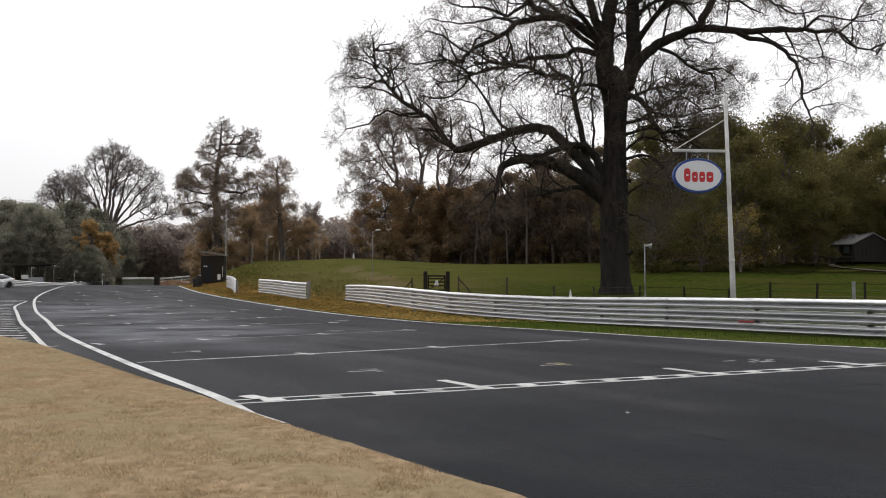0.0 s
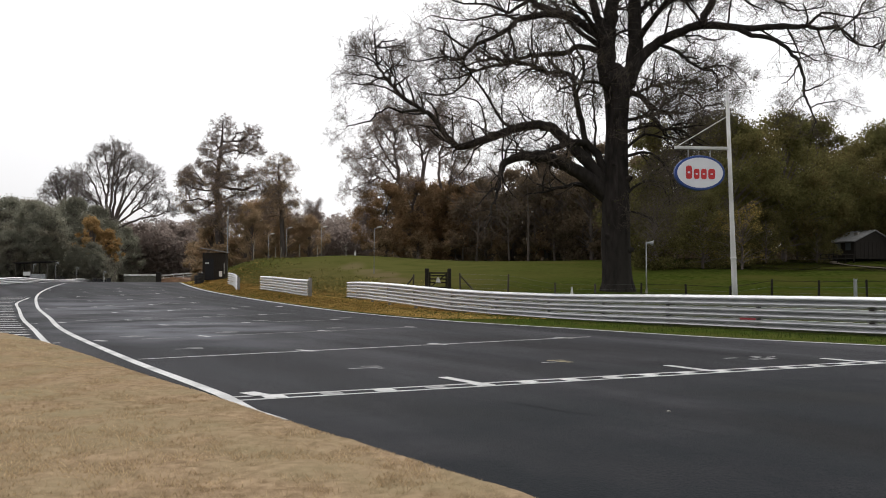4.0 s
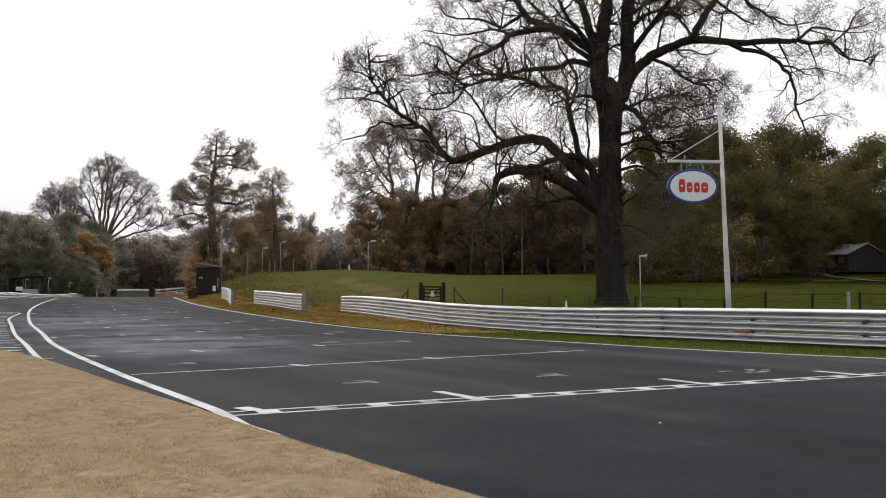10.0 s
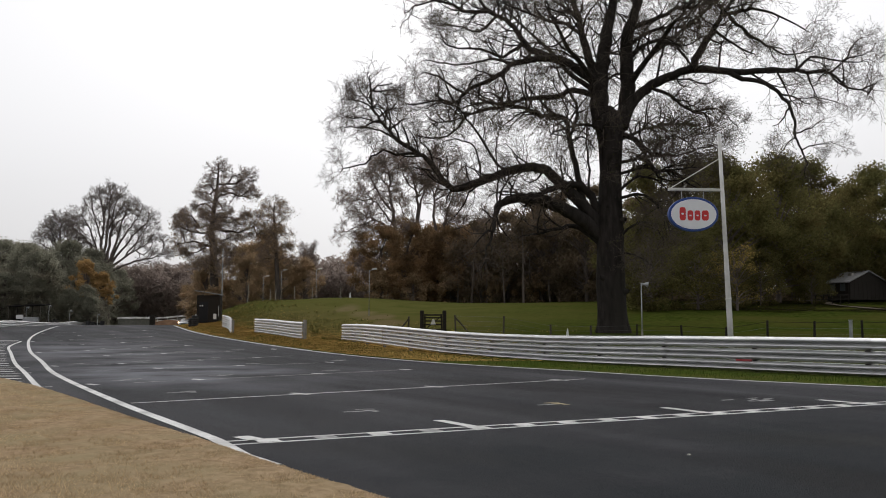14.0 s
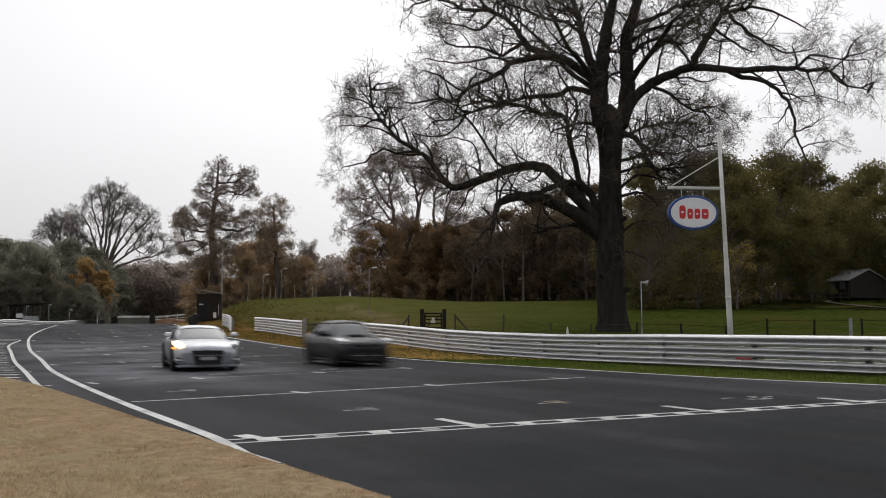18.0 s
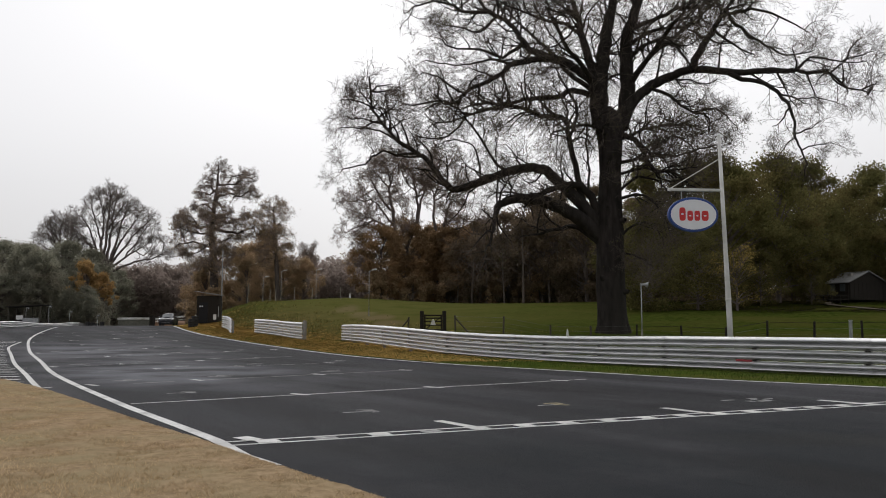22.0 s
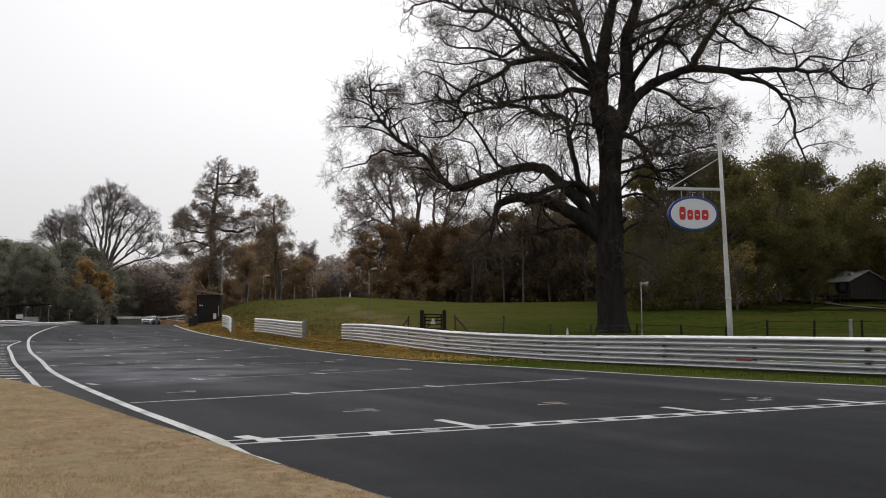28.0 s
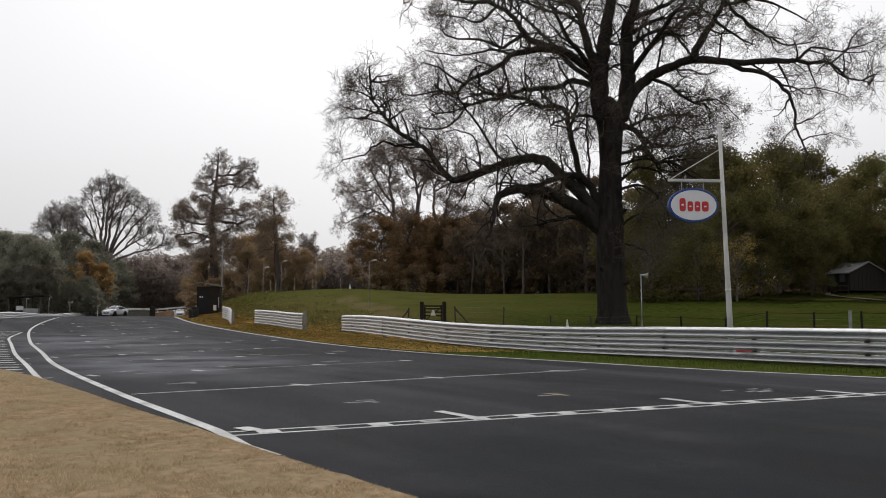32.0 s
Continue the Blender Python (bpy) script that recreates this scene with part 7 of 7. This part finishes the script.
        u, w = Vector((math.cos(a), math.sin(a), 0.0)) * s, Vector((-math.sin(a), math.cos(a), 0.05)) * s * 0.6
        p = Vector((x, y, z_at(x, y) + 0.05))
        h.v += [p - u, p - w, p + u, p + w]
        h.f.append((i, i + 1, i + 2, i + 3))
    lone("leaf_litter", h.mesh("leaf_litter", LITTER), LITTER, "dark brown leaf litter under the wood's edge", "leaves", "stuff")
    # slim bare trunks in front of the dark wood
    trunk = None
    for k in range(15):
        x, y = 2 + 1.9 * k + rng.uniform(-0.5, 0.5), 106 + rng.uniform(0, 7)
        if trunk is None:
            wood = Heap()
            wood.tube([Vector((0, 0, -0.2)), Vector((0.1, 0, 4)), Vector((-0.1, 0, 9))], 0.16, 0.05, 7)
            for q in range(14):
                z = rng.uniform(3, 9)
                a = rng.uniform(0, 6.28)
                wood.tube([Vector((0, 0, z)), Vector((math.cos(a) * 1.2, math.sin(a) * 1.2, z + 0.9)), Vector((math.cos(a) * 2, math.sin(a) * 2, z + 1.4))], 0.04, 0.012, 3)
            trunk = lone("young_tree", wood.mesh("young_tree", TWIG), TWIG, "slim bare young tree at the wood's edge", "tree", group="young trees", at=pose(x, y, z_at(x, y)))
        else:
            copy_thing(trunk, pose(x, y, z_at(x, y), rng.uniform(-3, 3), rng.uniform(-4, 4), rng.uniform(0, 360)) @ Matrix.Scale(rng.uniform(0.8, 1.2), 4))


build_woods()


# ---- cars ----
def build_car(name, label, body_paint, spec):
    """A car on z = 0, nose to +x, in parts."""
    L, W, H = spec["size"]
    car = thing(name, pose(0, 0, 0), label, "car")
    hw = W / 2
    belt, hood, deck = spec["belt"], spec["hood"], spec["deck"]
    # lower body: stations from tail to nose: x, half width, underside, shoulder height, crown height
    st = [(-0.5, 0.74, 0.42, deck - 0.22, deck - 0.2), (-0.485, 0.88, 0.3, deck - 0.08, deck - 0.04), (-0.44, 0.95, 0.22, deck - 0.02, deck + 0.02), (-0.33, 1.0, 0.2, belt, deck + 0.04), (-0.2, 0.98, 0.17, belt, belt + 0.03),
          (0.0, 0.97, 0.17, belt, belt + 0.02), (0.16, 0.985, 0.17, belt - 0.01, belt + 0.02), (0.24, 1.0, 0.19, hood + 0.05, hood + 0.1), (0.33, 1.0, 0.2, hood, hood + 0.07), (0.41, 0.98, 0.17, hood - 0.05, hood + 0.02), (0.455, 0.94, 0.15, hood - 0.09, hood - 0.04),
          (0.48, 0.88, 0.15, hood - 0.14, hood - 0.1), (0.495, 0.8, 0.16, hood - 0.2, hood - 0.17), (0.503, 0.68, 0.2, hood - 0.27, hood - 0.25)]
    rings = []
    for x, w, zb, zs, zc in st:
        w *= hw
        half = [(w * 0.82, zb), (w * 0.97, zb + 0.07), (w, zb + (zs - zb) * 0.45), (w * 0.985, zb + (zs - zb) * 0.75), (w * 0.93, zs), (w * 0.72, zs + (zc - zs) * 0.7), (w * 0.35, zc)]
        rings.append([(x * L, -y, z) for y, z in half] + [(x * L, y, z) for y, z in reversed(half)])
    body = part("body", loft(rings), body_paint, car, soft=True, round_by=2)
    # greenhouse
    xr, xf = spec["cabin"]
    rt, rf = spec["roof"]
    low = belt - 0.03
    top = H
    sec = [(xr * L - 0.1, 0.76, deck - 0.06, 0.7), (xr * L, 0.8, deck + 0.03, 0.7), (rt * L - 0.12, 0.88, top - 0.12, 0.64), (rt * L + 0.06, 0.9, top - 0.02, 0.62), ((rt + rf) / 2 * L, 0.91, top, 0.62), (rf * L - 0.06, 0.91, top - 0.02, 0.62), (rf * L + 0.12, 0.9, top - 0.09, 0.65), (xf * L, 0.86, hood + 0.12, 0.76), (xf * L + 0.12, 0.8, hood + 0.03, 0.72)]
    rings = []
    for x, wl, z, wt in sec:
        rings.append([(x, -wl * hw, low), (x, -(wl * 0.5 + wt * 0.5) * hw, (low + z) / 2), (x, -wt * hw, z - 0.02), (x, -wt * hw * 0.6, z + 0.012), (x, wt * hw * 0.6, z + 0.012), (x, wt * hw, z - 0.02), (x, (wl * 0.5 + wt * 0.5) * hw, (low + z) / 2), (x, wl * hw, low)])
    part("glasshouse", loft(rings), GLASS, car, "car windows, greyed for reflected sky", soft=True, round_by=2)
    # roof skin and pillars over the glass
    rp = []
    for x, wl, z, wt in sec[2:7]:
        rp.append([(x, -wt * hw * 1.06, z - 0.075), (x, -wt * hw * 0.98, z - 0.005), (x, -wt * hw * 0.5, z + 0.03), (x, wt * hw * 0.5, z + 0.03), (x, wt * hw * 0.98, z - 0.005), (x, wt * hw * 1.06, z - 0.075)])
    bm = loft(rp, closed=False, caps=False)
    bmesh.ops.solidify(bm, geom=bm.faces[:], thickness=0.02)
    part("roof", bm, body_paint, car, soft=True, round_by=1)
    for s in (-1, 1):
        for a, b, r in ((7, 6, 0.032), (1, 2, 0.06)):
            p, q = sec[a], sec[b]
            part("pillar", rod([(p[0], s * p[3] * hw * 1.0, max(p[2] - 0.06, low)), (q[0], s * q[3] * hw * 1.02, q[2] - 0.05)], r, 8), body_paint, car, soft=True)
        xm = (rt * 0.55 + rf * 0.45) * L
        part("pillar", rod([(xm, s * 0.89 * hw, low), (xm, s * 0.65 * hw, top - 0.09)], 0.03, 6), BLACK, car)
        mirror = loft([[(xf * L - 0.28 + dx, s * (hw * 0.93 + y), belt + 0.06 + z * k) for y, z in ((0, 0.03), (0.17, 0.02), (0.19, 0.09), (0.16, 0.15), (0.02, 0.14))] for dx, k in ((0, 1), (0.07, 0.85), (0.14, 0.35))])
        part("mirror", mirror, body_paint, car)
    # wheels
    wheels = []
    for x in (-spec["wheels"][1] * L, spec["wheels"][0] * L):
        for s in (-1, 1):
            r = spec["tyre"]
            arch = loft([[((r + 0.075) * math.cos(a) + x, s * y, r + (r + 0.075) * math.sin(a)) for a in (math.pi * (-0.15 + 1.3 * k / 14) for k in range(15))] for y in (hw * 0.7, hw * 1.006)])
            part("wheel_arch", arch, BLACK, car)
            prof = [(0.6 * r, -0.1), (0.93 * r, -0.115), (r, -0.07), (r, 0.07), (0.93 * r, 0.115), (0.6 * r, 0.1)]
            ring = loft([[(q * math.cos(a), w, q * math.sin(a)) for q, w in prof] for a in (2 * math.pi * k / 24 for k in range(25))], True, False)
            wheel = new("wheel")
            wheel.parent = car
            wheel.matrix_basis = pose(x, s * (hw - 0.115), r)
            wheels.append(wheel)
            part("tyre", ring, RUBBER, wheel, soft=True)
            rim = bmesh.new()
            rod([(0, s * 0.03, 0), (0, s * 0.1, 0)], 0.07, 10, rim)
            for k in range(6):
                a = k * math.pi / 3
                box(0.6 * r, 0.03, 0.07, 0.0, pose(0, 0, 0, 0, math.degrees(a), 0) @ pose(0.32 * r, s * 0.085, -0.035), rim)
            for k in range(24):
                a, b = 2 * math.pi * k / 24, 2 * math.pi * (k + 1) / 24
                vs = [rim.verts.new((q * math.cos(t), s * w, q * math.sin(t))) for t, q, w in ((a, 0.62 * r, 0.1), (b, 0.62 * r, 0.1), (b, 0.55 * r, 0.07), (a, 0.55 * r, 0.07))]
                rim.faces.new(vs)
            part("rim", rim, ALLOY, wheel)
    # face
    xn = 0.5 * L
    mouth = spec["mouth"]
    mw, mh, mz = mouth
    grille = loft([[(xn + dx - 0.05, -mw / 2 * k, mz + mh), (xn + dx, -mw / 2 * 0.76 * k, mz), (xn + dx, mw / 2 * 0.76 * k, mz), (xn + dx - 0.05, mw / 2 * k, mz + mh), (xn + dx - 0.03, 0.0, mz + mh + 0.01)] for dx, k in ((-0.2, 1.0), (0.05, 0.96))])
    part("grille", grille, BLACK, car, "black front air intake")
    part("grille_bar", box(0.02, mw * 0.84, 0.025, 0.005, pose(xn + 0.03, 0, mz + mh * 0.62)), ALLOY, car)
    if not spec.get("bare"):
        part("number_plate", box(0.02, 0.42, 0.09, 0.0, pose(xn + 0.056, 0, mz + mh * 0.32)), PLATE, car, "plain pale front plate")
    part("number_plate", box(0.03, 0.5, 0.11, 0.0, pose(-xn - 0.015, 0, deck - 0.4)), PLATE, car, "plain rear plate")
    part("splitter", box(0.34, W * 0.9, 0.07, 0.025, pose(xn - 0.17, 0, 0.12)), body_paint if spec.get("lip") else BLACK, car)
    part("sill", box(L * 0.4, W * 0.96, 0.09, 0.02, pose(-0.01 * L, 0, 0.14)), BLACK, car)
    part("rear_bumper", box(0.12, W * 0.7, 0.16, 0.03, pose(-xn + 0.03, 0, 0.24)), BLACK, car)
    for s in (-1, 1):
        lamp = loft([[(xn - 0.52 + dx, s * (hw * (0.96 - dx * 0.23) - y), hood - 0.2 + 0.1 - dx * 0.22 + z) for y, z in ((-0.03, 0.06), (-0.03, 0.14), (0.13, 0.165), (0.16, 0.07))] for dx in (0.0, 0.2, 0.43)])
        lit = spec.get("lit")
        part("headlight", lamp, DIM if lit == 2 else (LIT if lit == s else LENS), car, "lit headlight" if lit == 2 or lit == s else "clear headlight")
        if lit == s:
            part("indicator", box(0.3, 0.03, 0.05, 0.0, pose(xn - 0.45, s * hw * 0.985, hood - 0.17)), AMBER, car, "glowing amber side lamp")
        part("tail_light", box(0.05, 0.3, 0.12, 0.01, pose(-xn + 0.02, s * hw * 0.68, deck - 0.22)), TAIL, car, "red tail light")
        part("fog_intake", box(0.1, 0.22, 0.13, 0.02, pose(xn - 0.1, s * hw * 0.76, 0.28)), BLACK, car)
    if spec.get("blades"):
        for s in (-1, 1):
            part("bumper_blade", box(0.16, 0.46, 0.05, 0.02, pose(xn - 0.1, s * hw * 0.7, 0.3, 0, 6, s * -14)), body_paint, car, "silver lower bumper blade")
    if spec.get("bare"):
        part("front_bumper", box(0.2, W * 0.86, 0.12, 0.05, pose(xn - 0.11, 0, 0.44)), body_paint, car)
        part("upper_grille", box(0.06, 0.8, 0.1, 0.02, pose(xn - 0.02, 0, hood - 0.23)), BLACK, car, "black upper grille")
        part("badge", box(0.02, 0.14, 0.06, 0.02, pose(xn + 0.02, 0, hood - 0.21)), ALLOY, car, "small bright badge")
    if spec.get("scoop"):
        part("bonnet_scoop", box(0.3, 0.62, 0.09, 0.03, pose(0.27 * L, 0, hood + 0.06, 0, 4)), BLACK, car, "black bonnet scoop")
    if spec.get("wing"):
        wing = part("rear_wing", box(0.26, W * 0.78, 0.035, 0.012, pose(-xn + 0.22, 0, deck + 0.26, 0, -5)), body_paint, car)
        for s in (-1, 1):
            part("wing_strut", box(0.16, 0.04, 0.3, 0.008, pose(-xn + 0.24, s * W * 0.3, deck - 0.02)), body_paint, wing)
    return car, wheels


COUPE = {"size": (4.5, 1.82, 1.27), "belt": 0.87, "hood": 0.79, "deck": 0.93, "cabin": (-0.42, 0.2), "roof": (-0.17, 0.04), "wheels": (0.3, 0.3), "tyre": 0.35, "mouth": (0.92, 0.38, 0.2), "lip": True, "wing": True, "blades": True, "lit": -1}
SALOON = {"size": (4.25, 1.77, 1.43), "belt": 0.93, "hood": 0.84, "deck": 1.04, "cabin": (-0.38, 0.21), "roof": (-0.19, 0.06), "wheels": (0.3, 0.285), "tyre": 0.32, "mouth": (1.12, 0.22, 0.2), "bare": True, "lip": True, "wing": True, "scoop": True}
PLAIN = {"size": (4.4, 1.72, 1.4), "belt": 0.9, "hood": 0.82, "deck": 0.98, "cabin": (-0.4, 0.22), "roof": (-0.22, 0.06), "wheels": (0.3, 0.28), "tyre": 0.31, "mouth": (0.9, 0.2, 0.36)}
silver_car, silver_wheels = build_car("sports_coupe", "silver sports coupe racing with one front lamp lit", SILVER, COUPE)
dark_car, dark_wheels = build_car("sports_saloon", "charcoal sports saloon with a rear wing", CHARCOAL, SALOON)
grey_car, grey_wheels = build_car("sports_saloon", "dark grey sports saloon with a bonnet scoop", GREY_PAINT, SALOON)
pale_car, pale_wheels = build_car("saloon_car", "pale silver saloon with both headlights on", PALE_CAR, {**SALOON, "size": (3.95, 1.62, 1.36), "lit": 2})
white_car, white_wheels = build_car("saloon_car", "white saloon heading for the pit lane", WHITE_CAR, {**PLAIN, "size": (3.7, 1.55, 1.36)})
late_car, late_wheels = build_car("coupe_car", "white low coupe coming over the crest", WHITE_CAR, {**PLAIN, "size": (3.8, 1.6, 1.3)})
gone_car, gone_wheels = build_car("hatchback_car", "white car leaving along the pit lane", WHITE_CAR, PLAIN)
scrap = thing("paper_scrap", pose(2, 8.5, 0), "tiny pale scrap of paper on the asphalt", "litter")
part("sheet", loft([[(-0.016, -0.012, 0.0), (0.016, -0.012, 0.008), (0.016, -0.012, 0.01), (-0.016, -0.012, 0.003)], [(-0.016, 0.014, 0.009), (0.016, 0.012, 0.0), (0.016, 0.012, 0.003), (-0.016, 0.014, 0.012)]]), PAPER, scrap)


# ---- what moves ----
def drive(car, wheels, knots, slip=((0.0, 0.0), (32.0, 0.0))):
    """Keys a car along (seconds, x, y) knots, nose along its way, wheels rolling."""
    fx, fy = curve([(t, x) for t, x, y in knots]), curve([(t, y) for t, x, y in knots])
    drift = curve(list(slip))
    t0, t1 = knots[0][0], knots[-1][0]
    times = sorted({0.0, 32.0} | {t0 + 0.1 * k for k in range(int((t1 - t0) / 0.1) + 1)})
    rows, spin, head = [], [], None
    roll = 0
    for t in times:
        tt = min(max(t, t0), t1)
        x, y = fx(tt), fy(tt)
        e = 0.05
        a, b = max(tt - e, t0), min(tt + e, t1)
        dx, dy = fx(b) - fx(a), fy(b) - fy(a)
        if math.hypot(dx, dy) > 0.02:
            want = math.degrees(math.atan2(dy, dx))
            head = want if head is None else head + ((want - head + 180) % 360 - 180)
        ahead = (math.cos(radians(head)), math.sin(radians(head)))
        x, y = x - 1.2 * ahead[0], y - 1.2 * ahead[1]
        z2 = z_at(min(x + ahead[0] * 1.4, RIGHT(y + ahead[1] * 1.4)), y + ahead[1] * 1.4)
        z1 = z_at(min(x - ahead[0] * 1.4, RIGHT(y - ahead[1] * 1.4)), y - ahead[1] * 1.4)
        rows.append((t, pose(x, y, (z1 + z2) / 2 + 0.004, 0, -math.degrees(math.atan2(z2 - z1, 2.8)), head + drift(tt))))
        spin.append((t, roll))
        roll += 80
    walk(car, rows)
    for w in wheels:
        base = w.matrix_basis.copy()
        walk(w, [(t, base @ pose(0, 0, 0, 0, r % 360, 0)) for t, r in spin])


def motions():
    drive(silver_car, silver_wheels, [(12.0, -51.5, 186), (13.4, -44.5, 146), (14.0, -38.9, 128), (14.5, -36.2, 113), (15.5, -30.2, 87), (16.5, -23.4, 62.0), (17.0, -17.1, 45.6), (17.5, -11.75, 34.3), (17.9, -7.95, 26.9), (18.1, -5.75, 22.4), (18.3, -3.6, 18.4), (18.5, -0.95, 14.0), (18.6, 0.5, 11.8), (18.7, 2.15, 9.6), (18.8, 4.1, 7.4), (18.9, 6.3, 5.0), (19.0, 9.0, 2.4), (19.6, 20, -9), (20.4, 36, -27)], ((12.0, -3.0), (18.0, -3.0), (18.4, -5.0), (18.7, -11.0), (19.2, -14.0), (20.4, -14.0)))
    drive(dark_car, dark_wheels, [(12.0, -54.0, 186), (13.4, -42, 152), (14.5, -35.5, 118), (15.5, -28.3, 92), (16.5, -21.5, 68.2), (17.0, -15.6, 53.4), (17.5, -9.25, 39.2), (17.9, -4.2, 29.8), (18.1, -1.0, 24.6), (18.3, 2.0, 19.7), (18.5, 5.5, 15.2), (18.7, 9.9, 10.6), (19.0, 16.5, 3.5), (19.6, 30, -12), (20.4, 47, -30)], ((12.0, -6.0), (20.4, -6.0)))
    drive(grey_car, grey_wheels, [(19.5, -56.5, 186), (20.6, -42.5, 150), (21.5, -36.5, 117), (22.5, -28.0, 85), (23.5, -19.3, 62.8), (24.0, -12.75, 47.2), (24.3, -9.0, 39.8), (24.6, -5.0, 32.7), (24.9, -0.7, 25.6), (25.1, 2.6, 20.5), (25.2, 4.3, 17.9), (25.3, 6.1, 15.2), (25.6, 11.5, 8.0), (26.2, 24, -7), (27.0, 41, -26)], ((19.5, -5.0), (27.0, -5.0)))
    drive(pale_car, pale_wheels, [(25.0, -59.0, 186), (26.6, -44, 146), (28.0, -41.6, 120), (29.0, -42.7, 110), (30.0, -43.6, 100), (31.0, -42.3, 86), (31.6, -43.0, 77), (32.0, -44.5, 70)])
    drive(white_car, white_wheels, [(26.5, -61.5, 186), (28.6, -45, 150), (30.0, -38.5, 127), (31.0, -40.4, 117), (32.0, -42.6, 108.5)])
    drive(late_car, late_wheels, [(28.0, -64.0, 186), (30.2, -46, 152), (31.5, -40, 130), (32.0, -38.4, 124)])
    drive(gone_car, gone_wheels, [(0.0, -44.6, 81.5), (0.3, -45.6, 77.5), (1.0, -48, 68), (3.0, -53, 50)])
    walk(scrap, [(0, pose(1.86, 8.75, 0.004)), (2.0, pose(2.1, 8.5, 0.004, 0, 0, 60)), (3.5, pose(2.22, 8.6, 0.004, 0, 0, 130)), (6.0, pose(2.28, 8.85, 0.004, 0, 0, 190)), (9.0, pose(2.25, 8.8, 0.004, 0, 0, 220)), (12.5, pose(2.2, 8.75, 0.004, 0, 0, 250)), (15, pose(3.4, 8.2, 0.004, 0, 0, 300)), (17, pose(9, 6, 0.004, 0, 0, 350)), (32, pose(16, 2, 0.004, 0, 0, 400))])


motions()
